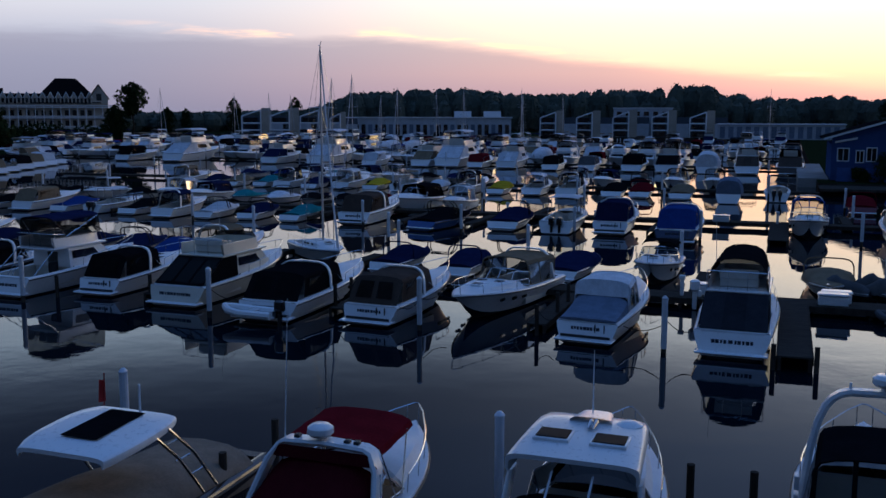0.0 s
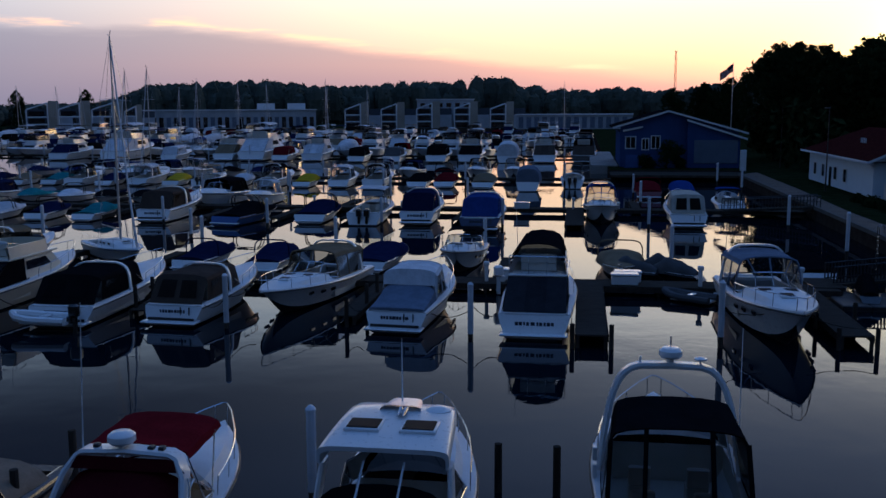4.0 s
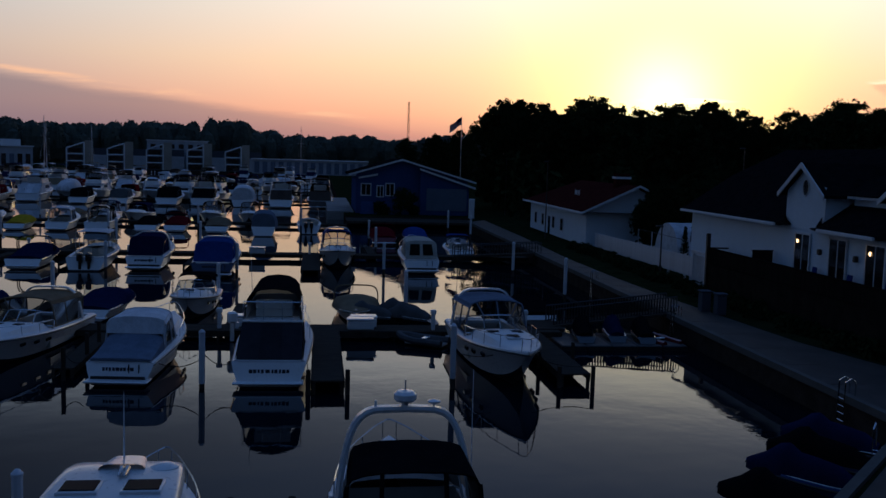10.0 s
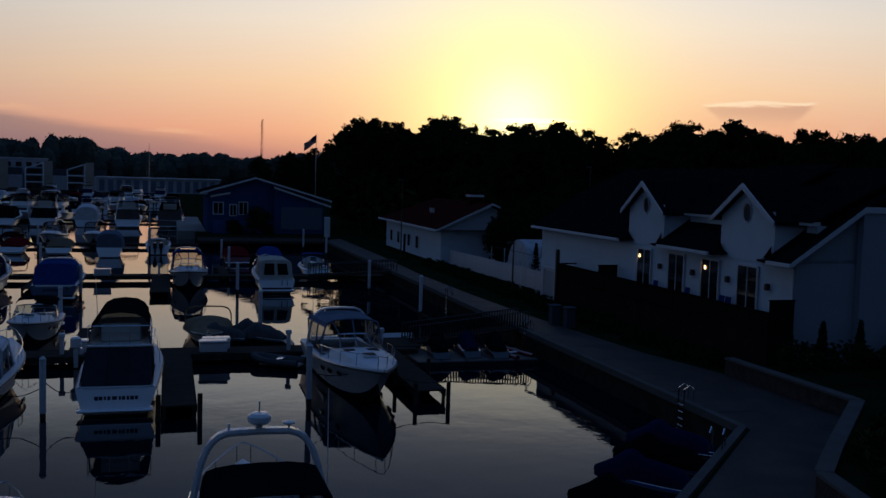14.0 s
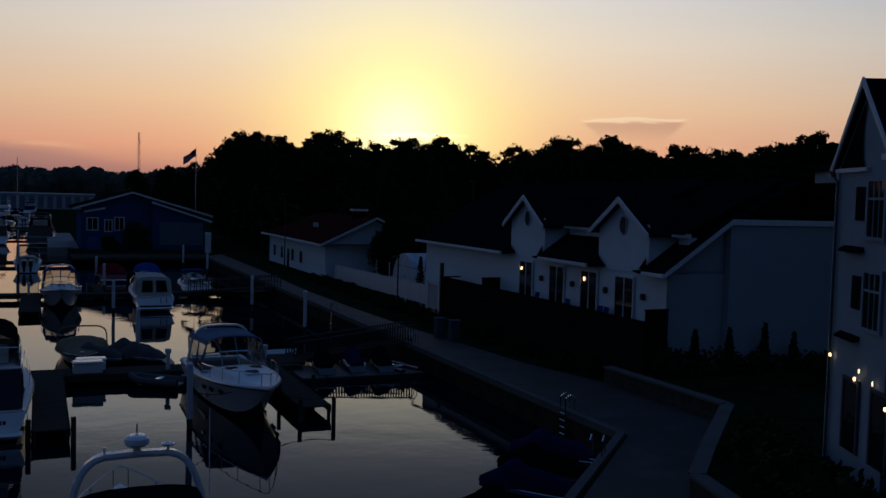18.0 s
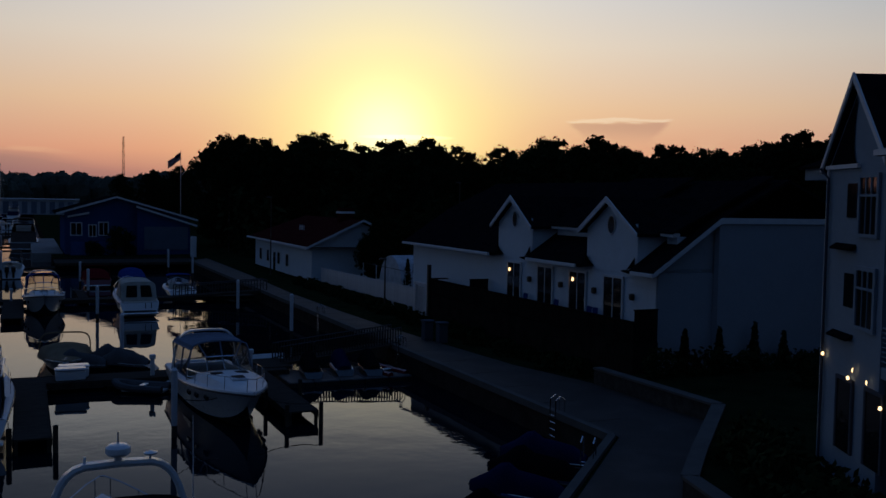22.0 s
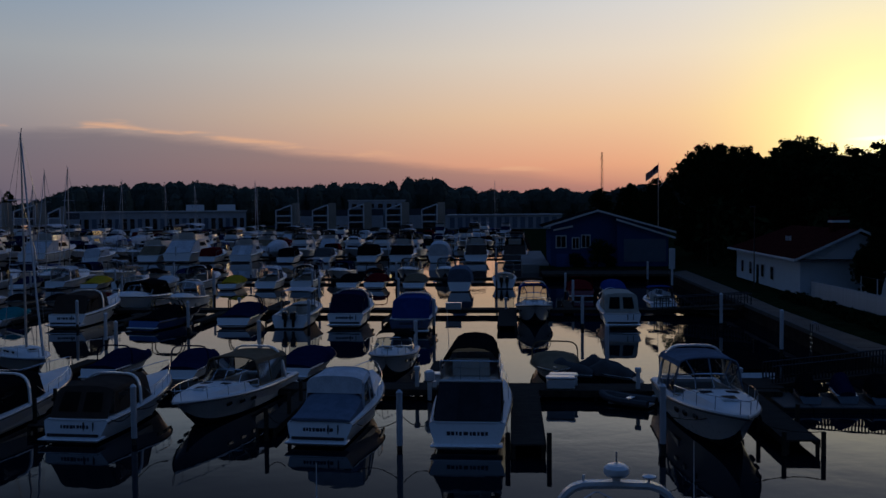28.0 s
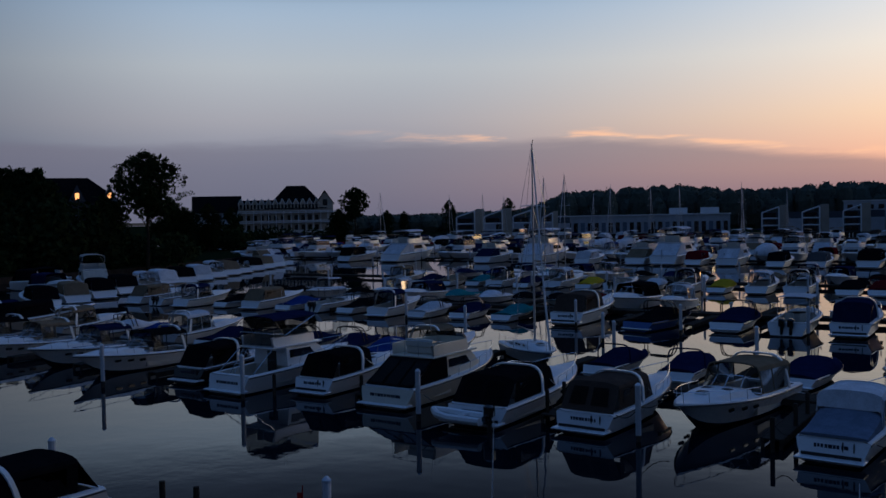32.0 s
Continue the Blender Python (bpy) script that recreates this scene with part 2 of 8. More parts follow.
# the 0.06 red is the red canvas again with shade in its colour
for cname, ccol in (("black", (0.008, 0.008, 0.01)), ("navy", (0.011, 0.017, 0.055)), ("blue", (0.016, 0.048, 0.19)), ("red", (0.13, 0.01, 0.015)), ("tan", (0.2, 0.15, 0.1)), ("grey", (0.11, 0.11, 0.115)), ("white", (0.6, 0.62, 0.66)), ("teal", (0.02, 0.2, 0.22)), ("yellow", (0.5, 0.34, 0.03)), ("brown", (0.07, 0.052, 0.043)), ("maroon", (0.06, 0.006, 0.01)), ("slate", (0.16, 0.2, 0.27)), ("beige", (0.42, 0.4, 0.35)), ("charcoal", (0.028, 0.031, 0.038)), ("cocoa", (0.23, 0.175, 0.13))):
    CANVAS[cname] = surface("canvas_" + cname, ccol, 0.8, vary=0.18, scale=1.6, bump=0.5, bump_scale=7.0, spread=0.12)


def pane(name, tint, gloss=0.04, clear=1.0):
    """Clear sheet: what lies behind shows through, with a reflection that grows to grazing."""
    m = bpy.data.materials.new(name)
    m.use_nodes = True
    t = Nodes(m.node_tree)
    out = t.add("ShaderNodeOutputMaterial")
    tr = t.add("ShaderNodeBsdfTransparent")
    tr.inputs[0].default_value = (*tint, 1)
    gl = t.add("ShaderNodeBsdfGlossy")
    gl.inputs["Roughness"].default_value = gloss
    fr = t.add("ShaderNodeFresnel")
    fr.inputs[0].default_value = 1.2
    mx = t.add("ShaderNodeMixShader")
    t.put(mx.inputs[0], fr.outputs[0])
    t.put(mx.inputs[1], tr.outputs[0])
    t.put(mx.inputs[2], gl.outputs[0])
    t.put(out.inputs[0], mx.outputs[0])
    return m


glass = pane("windscreen_glass", (0.5, 0.55, 0.58))
smoked = pane("smoked_glass", (0.06, 0.07, 0.08))
clear_vinyl = pane("clear_vinyl", (0.42, 0.42, 0.42), 0.12)
acrylic = surface("smoked_acrylic", (0.008, 0.009, 0.012), 0.55, vary=0.1, spec=0.04)
# white siding darkened for the clubhouse end that faces away from the sunset
siding_shaded = surface("vinyl_siding_shaded", (0.34, 0.38, 0.43), 0.72, vary=0.05, scale=0.7, dirt=(0.28, 0.3, 0.32))
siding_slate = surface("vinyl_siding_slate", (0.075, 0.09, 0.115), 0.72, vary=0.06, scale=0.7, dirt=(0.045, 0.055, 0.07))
dark_glass = surface("dark_window_glass", (0.01, 0.012, 0.016), 0.06, vary=0.1)
deck_wood = surface("dock_timber", (0.06, 0.052, 0.045), 0.75, vary=0.3, scale=1.2, bump=0.5, bump_scale=12.0, dirt=(0.045, 0.04, 0.035), stretch=(1, 6, 1))
pile_wood = surface("pile_timber", (0.06, 0.05, 0.042), 0.8, vary=0.3, scale=2.0, bump=0.4, spread=0.2, stretch=(1, 1, 0.2))
pile_white = surface("pile_sleeve_white", (0.62, 0.65, 0.7), 0.45, vary=0.08, scale=2.0, spread=0.12, dirt=(0.4, 0.4, 0.38))
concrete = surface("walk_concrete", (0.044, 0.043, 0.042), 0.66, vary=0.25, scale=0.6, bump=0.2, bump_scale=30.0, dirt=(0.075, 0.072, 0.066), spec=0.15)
pale_concrete = surface("hardstand_concrete", (0.3, 0.29, 0.28), 0.7, vary=0.15, scale=0.5, bump=0.2)
dark_steel = surface("dark_steel", (0.02, 0.02, 0.022), 0.9, vary=0.2)
cap_conc = surface("coping_concrete", (0.12, 0.118, 0.114), 0.8, vary=0.12, scale=0.8, bump=0.2)
sheet_pile = surface("sheet_pile_steel", (0.05, 0.04, 0.035), 0.8, vary=0.3, scale=1.0, bump=0.3)
grass = surface("lawn", (0.014, 0.022, 0.01), 0.9, vary=0.35, scale=0.7, bump=0.6, bump_scale=40.0)
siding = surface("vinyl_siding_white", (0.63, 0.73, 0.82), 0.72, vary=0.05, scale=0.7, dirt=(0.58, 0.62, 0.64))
siding_bluegrey = surface("board_siding_bluegrey", (0.13, 0.17, 0.23), 0.72, vary=0.08, scale=0.7)
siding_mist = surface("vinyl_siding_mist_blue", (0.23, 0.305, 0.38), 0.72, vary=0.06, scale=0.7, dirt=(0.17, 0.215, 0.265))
siding_blue = surface("vinyl_siding_blue", (0.035, 0.075, 0.2), 0.72, vary=0.08, scale=0.7)
trim_white = surface("trim_white", (0.68, 0.71, 0.74), 0.7, vary=0.05)
shingle = surface("roof_shingle_dark", (0.01, 0.01, 0.012), 0.9, vary=0.3, scale=2.0, bump=0.5, bump_scale=14.0)
shingle_red = surface("roof_shingle_red", (0.05, 0.013, 0.012), 0.9, vary=0.3, scale=2.0, bump=0.5, bump_scale=14.0)
dark_timber = surface("deck_fence_timber", (0.02, 0.017, 0.015), 0.8, vary=0.3, scale=1.0, bump=0.4, spread=0.15)
fence_white = surface("fence_white", (0.6, 0.62, 0.65), 0.55, vary=0.07, spread=0.08)
iron = surface("black_iron", (0.015, 0.015, 0.016), 0.5, vary=0.2)
stone = surface("retaining_stone", (0.07, 0.066, 0.062), 0.85, vary=0.3, scale=3.0, bump=0.8, bump_scale=6.0, spread=0.2)
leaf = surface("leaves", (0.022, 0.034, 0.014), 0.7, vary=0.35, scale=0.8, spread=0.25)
# leaves of the far woods: distance haze is mixed into this paler colour
leaf_hazed = surface("leaves_far_hazed", (0.08, 0.095, 0.08), 0.8, vary=0.3, scale=0.05)
bark = surface("bark", (0.05, 0.04, 0.03), 0.9, vary=0.3, scale=3.0, bump=0.6)
cladding = surface("condo_cladding", (0.46, 0.5, 0.56), 0.7, vary=0.12, scale=0.3, spread=0.1)
tan_cladding = surface("tan_cladding", (0.4, 0.36, 0.31), 0.75, vary=0.12, scale=0.3, spread=0.1)
flag_red = surface("flag_red", (0.3, 0.03, 0.03), 0.8)
ink = surface("lettering", (0.02, 0.03, 0.05), 0.5)


def lamp_glow(name, color, strength):
    m = bpy.data.materials.new(name)
    m.use_nodes = True
    t = Nodes(m.node_tree)
    out = t.add("ShaderNodeOutputMaterial")
    e = t.add("ShaderNodeEmission")
    e.inputs[0].default_value = (*color, 1)
    e.inputs[1].default_value = strength
    t.put(out.inputs[0], e.outputs[0])
    return m


bulb = lamp_glow("lamp_bulb", (1.0, 0.62, 0.3), 6.0)
window_glow = lamp_glow("lit_window", (1.0, 0.42, 0.15), 2.2)

# water: dark, nearly still, mirror-like towards grazing
water_mat = bpy.data.materials.new("harbour_water")
water_mat.use_nodes = True
t = Nodes(water_mat.node_tree)
out = t.add("ShaderNodeOutputMaterial")
p = t.add("ShaderNodeBsdfPrincipled")
t.put(out.inputs[0], p.outputs[0])
p.inputs["Base Color"].default_value = (0.002, 0.006, 0.012, 1)
p.inputs["Roughness"].default_value = 0.015
p.inputs["IOR"].default_value = 1.24
co = t.add("ShaderNodeTexCoord").outputs["Object"]
patch = t.smooth(t.noise(co, 0.03, 2.0), 0.35, 0.7)
swell = t.noise(co, 0.35, 2.0, 0.5)
ripple = t.noise(co, 2.4, 2.0, 0.5)
height = t.math("ADD", t.math("MULTIPLY", swell, 0.8), t.math("MULTIPLY", t.math("MULTIPLY", ripple, patch), 0.26))
b = t.add("ShaderNodeBump")
b.inputs["Strength"].default_value = 0.1
b.inputs["Distance"].default_value = 0.12
t.put(b.inputs["Height"], height)
t.put(p.inputs["Normal"], b.outputs[0])


# ---- mesh helpers ----
class Shape:
    """Collects vertices and faces of one part."""

    def __init__(self):
        self.v, self.f = [], []

    def add(self, verts, faces):
        o = len(self.v)
        self.v += [tuple(p) for p in verts]
        self.f += [tuple(i + o for i in f) for f in faces]
        return self

    def box(self, x0, x1, y0, y1, z0, z1, bev=0.0):
        if bev <= 0:
            vs = [(x, y, z) for z in (z0, z1) for x, y in ((x0, y0), (x1, y0), (x1, y1), (x0, y1))]
            return self.add(vs, [(3, 2, 1, 0), (4, 5, 6, 7), (0, 1, 5, 4), (1, 2, 6, 5), (2, 3, 7, 6), (3, 0, 4, 7)])
        rings = []
        for z, k in ((z0, bev), (z0 + bev, 0), (z1 - bev, 0), (z1, bev)):
            a, b_, c, e = x0 + k, x1 - k, y0 + k, y1 - k
            q = bev * 0.6
            rings.append([(a + q, c, z), (b_ - q, c, z), (b_, c + q, z), (b_, e - q, z), (b_ - q, e, z), (a + q, e, z), (a, e - q, z), (a, c + q, z)])
        return self.loft(rings, closed=True, caps=True)

    def loft(self, rings, closed=False, caps=False):
        n = len(rings[0])
        vs = [p for r in rings for p in r]
        fs = []
        for i in range(len(rings) - 1):
            for j in range(n if closed else n - 1):
                k = (j + 1) % n
                fs.append((i * n + j, i * n + k, (i + 1) * n + k, (i + 1) * n + j))
        if caps:
            fs.append(tuple(range(n - 1, -1, -1)))
            fs.append(tuple(range((len(rings) - 1) * n, len(rings) * n)))
        return self.add(vs, fs)

    def tube(self, pts, r, n=5, r2=None):
        pts = [Vector(p) for p in pts]
        rings = []
        for i, p in enumerate(pts):
            way = (pts[min(i + 1, len(pts) - 1)] - pts[max(i - 1, 0)]).normalized()
            side = way.cross(Vector((0, 0, 1)))
            if side.length < 0.05:
                side = way.cross(Vector((1, 0, 0)))
            side.normalize()
            up = side.cross(way)
            rr = r if r2 is None else r + (r2 - r) * i / max(1, len(pts) - 1)
            rings.append([p + side * (rr * math.cos(a)) + up * (rr * math.sin(a)) for a in (2 * math.pi * k / n for k in range(n))])
        return self.loft(rings, closed=True, caps=True)

    def sweep(self, pts, wx, th):
        """A flat bar along pts, wx wide along x and th thick."""
        pts = [Vector(p) for p in pts]
        rings = []
        for i, p in enumerate(pts):
            way = (pts[min(i + 1, len(pts) - 1)] - pts[max(i - 1, 0)]).normalized()
            nrm = way.cross(Vector((1, 0, 0))).normalized() * th / 2
            xx = Vector((wx / 2, 0, 0))
            rings.append([p - xx * 0.8 - nrm, p + xx * 0.8 - nrm, p + xx, p + xx * 0.8 + nrm, p - xx * 0.8 + nrm, p - xx])
        return self.loft(rings, closed=True, caps=True)

    def turned(self, x, y, prof, n=10):
        """A turned form about a vertical axis; prof: (radius, z)."""
        return self.loft([[(x + r * math.cos(2 * math.pi * k / n), y + r * math.sin(2 * math.pi * k / n), z) for k in range(n)] for r, z in prof], closed=True, caps=True)

    def slab(self, poly, z0, z1):
        n = len(poly)
        vs = [(x, y, z0) for x, y in poly] + [(x, y, z1) for x, y in poly]
        return self.add(vs, [tuple(range(n - 1, -1, -1)), tuple(range(n, 2 * n))] + [(i, (i + 1) % n, n + (i + 1) % n, n + i) for i in range(n)])


def mesh_of(name, shape, material, smooth=35):
    me = bpy.data.meshes.new(name)
    me.from_pydata(shape.v, [], shape.f)
    me.materials.append(material)
    if smooth:
        me.polygons.foreach_set("use_smooth", [True] * len(me.polygons))
        me.set_sharp_from_angle(angle=radians(smooth))
    me.update()
    return me


def part(name, shape, material, parent=None, label="", smooth=35):
    ob = new(name, mesh_of(name, shape, material, smooth))
    if parent is not None:
        ob.parent = parent
    if label:
        tagged(ob, label)
    return ob


def thing(name, m, label, category, group="", kind=""):
    ob = new(name)
    ob.empty_display_size = 0.3
    ob.matrix_basis = m
    return tagged(ob, label, category, group, kind)


# dock grid: s along the piers (east-south-east), d away from the camera's shore
GRID = radians(-20.0)
UX, UY = math.cos(GRID), math.sin(GRID)


def grid(s, d):
    return s * UX - d * UY, s * UY + d * UX


def berth(s, d, turn=0.0, z=0.0):
    """Pose in the grid; turn 0: local x points away from the camera's shore."""
    x, y = grid(s, d)
    return pose(x, y, z, 0, 0, 70.0 + turn)


def berth_wide(s, d, turn=0.0, k=1.2):
    """A berth for the same boat built k times as large."""
    return berth(s, d + (1.0 if abs(turn) > 90 else -1.0), turn) @ Matrix.Diagonal((k, k, k, 1.0))


def gpose(s, d, z=0.0, turn=0.0):
    """Pose with local x along s and local y along d."""
    x, y = grid(s, d)
    return pose(x, y, z, 0, 0, -20.0 + turn)

# ---- boats: local x forward from the stern, y to port, z up from the waterline ----
def half_beam(B, u):
    return B / 2 * (0.9 + 0.1 * min(1.0, u / 0.35)) if u < 0.38 else B / 2 * max(0.0, 1 - ((u - 0.38) / 0.62) ** 2.5)


class Hull:
    def __init__(self, L, B, fs, fb):
        self.L, self.B, self.fs, self.fb = L, B, fs, fb

    def half(self, u):
        return half_beam(self.B, u)

    def sheer(self, u):
        return self.fs + (self.fb - self.fs) * u ** 1.5

    def side(self, u, inset=0.0):
        return Vector((self.L * u, max(0.0, self.half(u) - inset), self.sheer(u)))


def build_hull(boat, h, material, bottom=None, stripe=None, n=12, far=False):
    us = [1 - (1 - i / n) ** 1.35 for i in range(n + 1)]
    top, low = [], []
    for u in us:
        hb, sh = h.half(u), h.sheer(u)
        rake = 0.13 * h.L * u ** 4
        chb = hb * (0.8 - 0.42 * u ** 1.6)
        tilt = 0.42 if u == 0 else 0.0     # the transom leans aft below
        chz = 0.1 + sh * 0.55 * u ** 6
        mid = (h.L * u - rake * 0.3 - tilt * 0.38, hb * (0.965 - 0.24 * u ** 1.6), sh * 0.62 + chz * 0.38)
        ch = (h.L * u - rake * 0.75 - tilt, chb, chz)
        keel = (h.L * u - rake - tilt, 0.0, -0.3 + (chz + 0.25) * u ** 6)
        sheer = (h.L * u, hb, sh)
        lip = (h.L * u - tilt * 0.05, hb * 1.012 + 0.01, sh - 0.06)
        m = lambda p: (p[0], -p[1], p[2])
        top.append(([sheer, lip, mid, ch], [m(ch), m(mid), m(lip), m(sheer)]))
        low.append([ch, keel, m(ch)])
    s = Shape()
    s.loft([a for a, _ in top])
    s.loft([b_ for _, b_ in top])
    a, b_ = top[0]
    s.add(a + b_, [(0, 1, 2, 3, 4, 5, 6, 7)])
    part("hull", s, material, boat)
    s = Shape().loft(low)
    s.add(low[0], [(0, 1, 2)])
    part("hull_bottom", s, bottom or bottom_paint, boat, "dark antifouled bottom")
    if far:
        return
    rr = Shape()
    rr.tube([(h.L * u, h.half(u) * 1.012 + 0.02, h.sheer(u) - 0.1) for u in us], 0.035, 4)
    rr.tube([(h.L * u, -h.half(u) * 1.012 - 0.02, h.sheer(u) - 0.1) for u in us], 0.035, 4)
    part("rub_rail", rr, stripe or rubber, boat)


def build_deck(boat, h, uc, crown=0.28, side=0.28, floor=None, crown_end=0.86, far=False):
    """Foredeck with a low trunk ahead of uc, side decks and an open cockpit behind it."""
    s = Shape()
    rings = []
    for i in range(9):
        u = uc + (0.995 - uc) * i / 8
        hb, sh = h.half(u), h.sheer(u)
        k = crown * max(0.0, math.sin(math.pi * min(1.0, max(0.0, (u - uc + 0.16) / (crown_end - uc + 0.16))))) ** 0.7
        x = h.L * u
        rings.append([(x, hb, sh), (x, hb * 0.78, sh + 0.04), (x, hb * 0.66, sh + 0.05 + k * 0.8), (x, hb * 0.3, sh + 0.06 + k), (x, 0, sh + 0.065 + k * 1.03),
                      (x, -hb * 0.3, sh + 0.06 + k), (x, -hb * 0.66, sh + 0.05 + k * 0.8), (x, -hb * 0.78, sh + 0.04), (x, -hb, sh)])
    s.loft(rings)
    for sg in (1, -1):
        strip = []
        for i in range(5):
            u = uc * i / 4
            hb, sh = h.half(u), h.sheer(u)
            strip.append([(h.L * u, sg * hb, sh), (h.L * u, sg * (hb - side * 0.5), sh + 0.05), (h.L * u, sg * (hb - side), sh + 0.02)])
        s.loft(strip)
    hb = h.half(0) - side
    s.box(-0.02, 0.35, -hb, hb, h.fs - 0.12, h.fs + 0.02)
    part("deck", s, deck_grip, boat, "non-skid white deck")
    fl = h.fs - 0.75 if floor is None else floor
    if far:
        return fl
    c = Shape()
    for sg in (1, -1):
        c.loft([[(h.L * uc * i / 4, sg * (h.half(uc * i / 4) - side), h.sheer(uc * i / 4) + 0.02), (h.L * uc * i / 4, sg * (h.half(uc * i / 4) - side), fl)] for i in range(5)])
    c.loft([[(0.35, hb, fl), (0.35, -hb, fl)], [(h.L * uc, h.half(uc) - side, fl), (h.L * uc, -h.half(uc) + side, fl)]])
    c.add([(h.L * uc, h.half(uc) - side, fl), (h.L * uc, -h.half(uc) + side, fl), (h.L * uc, -h.half(uc) + side, h.sheer(uc) + 0.1), (h.L * uc, h.half(uc) - side, h.sheer(uc) + 0.1)], [(0, 1, 2, 3)])
    part("cockpit", c, vinyl, boat, "cockpit well with cream liner")
    return fl


def arc_ring(x, half, z0, z1, n=8, power=2.6, dip=0.0):
    """A ring across the boat from side to side, rising from z0 to z1."""
    out = []
    for i in range(n + 1):
        a = math.pi * i / n
        cx, sx = math.cos(a), math.sin(a)
        y = half * math.copysign(abs(cx) ** (2 / power), cx)
        z = z0 + (z1 - z0) * abs(sx) ** (2 / power)
        out.append((x - dip * sx, y, z))
    return out


def build_windscreen(boat, h, uc, tall=0.62, rake=0.75, bulge=0.9, frame_mat=None, glass_mat=None, nseg=8, label="", far=False):
    lo, hi = [], []
    for i in range(nseg + 1):
        q = -1 + 2 * i / nseg
        hb = h.half(uc) - 0.2
        x = h.L * uc + bulge * (1 - abs(q) ** 2.2) - bulge * 0.25
        lo.append(Vector((x, q * hb, h.sheer(uc) + 0.1 + 0.2 * (1 - q * q))))
        hi.append(Vector((x - rake, q * hb * 0.88, h.sheer(uc) + 0.1 + 0.2 * (1 - q * q) + tall)))
    g = part("windscreen", Shape().loft([lo, hi]), glass_mat or glass, boat, label)
    if far:
        return hi
    f = Shape()
    f.tube(lo, 0.025, 4).tube(hi, 0.03, 4)
    for i in (0, nseg // 4, nseg // 2, 3 * nseg // 4, nseg):
        f.tube([lo[i], hi[i]], 0.025, 4)
    for sg in (0, -1):
        f.tube([hi[sg], (h.L * uc - rake - 1.3, hi[sg].y * 1.04, h.sheer(uc) + 0.15)], 0.025, 4)
        f.tube([lo[sg], (h.L * uc - rake - 1.3, hi[sg].y * 1.04, h.sheer(uc) + 0.13)], 0.02, 4)
    part("windscreen_frame", f, frame_mat or steel, g)
    for sg in (0, -1):
        gs = Shape().add([lo[sg], hi[sg], (h.L * uc - rake - 1.3, hi[sg].y * 1.04, h.sheer(uc) + 0.14)], [(0, 1, 2)])
        part("side_window", gs, glass_mat or glass, g)
    return hi


def build_bow_rail(boat, h, u0=0.5, tall=0.55, nposts=5):
    r = Shape()
    us = [u0 + (0.99 - u0) * i / 8 for i in range(9)]
    path = [(h.L * u + (0.12 if u > 0.9 else 0), h.half(u) * 0.93, h.sheer(u) + tall * (0.75 + 0.25 * u)) for u in us]
    r.tube(path + [(x, -y, z) for x, y, z in reversed(path)], 0.02, 4)
    for i in range(nposts):
        u = u0 + (0.97 - u0) * i / (nposts - 1)
        for sg in (1, -1):
            r.tube([(h.L * u - 0.08, sg * h.half(u) * 0.93, h.sheer(u)), (h.L * u, sg * h.half(u) * 0.93, h.sheer(u) + tall * (0.75 + 0.25 * u))], 0.015, 4)
    part("bow_rail", r, steel, boat, "stainless bow rail")


def build_arch(boat, h, u, top, lean=-0.5, wx=0.4, material=None, half=None, foot=0.0):
    hb = (h.half(u) - 0.08) if half is None else half
    z0 = h.sheer(u)
    x = h.L * u
    pts = []
    for i in range(13):
        a = math.pi * i / 12
        c = math.copysign(abs(math.cos(a)) ** 0.45, math.cos(a))
        sz = abs(math.sin(a)) ** 0.5
        pts.append((x + foot + lean * sz, hb * c * (1 - 0.12 * sz), z0 + (top - z0) * sz))
    part("radar_arch", Shape().sweep(pts, wx * 0.85, 0.09), material or gel_white, boat, "white moulded radar arch")
    return x + foot + lean


def build_canopy(boat, x0, x1, half0, half1, z0, z1, drop, material, name="canvas_top", n=5, sag=0.0):
    rings = []
    for i in range(n + 1):
        q = i / n
        x = x0 + (x1 - x0) * q
        hb = half0 + (half1 - half0) * q
        z = z0 + (z1 - z0) * q - sag * math.sin(math.pi * q * 2) ** 2
        rings.append(arc_ring(x, hb, z - drop, z))
    inner = [[(x, y * 0.985, z - 0.03) for x, y, z in r] for r in rings]
    s = Shape().loft(rings).loft([list(reversed(r)) for r in inner])
    s.loft([rings[0], inner[0]]).loft([inner[-1], rings[-1]])
    ob = part(name, s, material, boat)
    return ob, rings


def curtain(boat, top, low, material, name="canvas_curtain", window=None, frame=0.14, holder=None):
    """An enclosure sheet between two lines of points, with a clear window let into it."""
    ob = part(name, Shape().loft([top, low]), material, holder or boat)
    if window:
        a, b_, c, e = Vector(top[0]), Vector(top[-1]), Vector(low[-1]), Vector(low[0])
        nrm = (b_ - a).cross(e - a).normalized() * 0.012
        mid = (a + b_ + c + e) / 4
        pts = [p + (mid - p) * frame * 2 for p in (a, b_, c, e)]
        s = Shape().add([p + nrm for p in pts], [(0, 1, 2, 3)])
        s.add([p - nrm for p in pts], [(0, 3, 2, 1)])
        part("curtain_window", s, window, ob, "clear vinyl window")
    return ob


def build_platform(boat, B, depth=0.8, z=0.32, material=None):
    s = Shape().box(-depth, 0.05, -B * 0.43, B * 0.43, z - 0.1, z, 0.04)
    part("swim_platform", s, material or gel_white, boat)


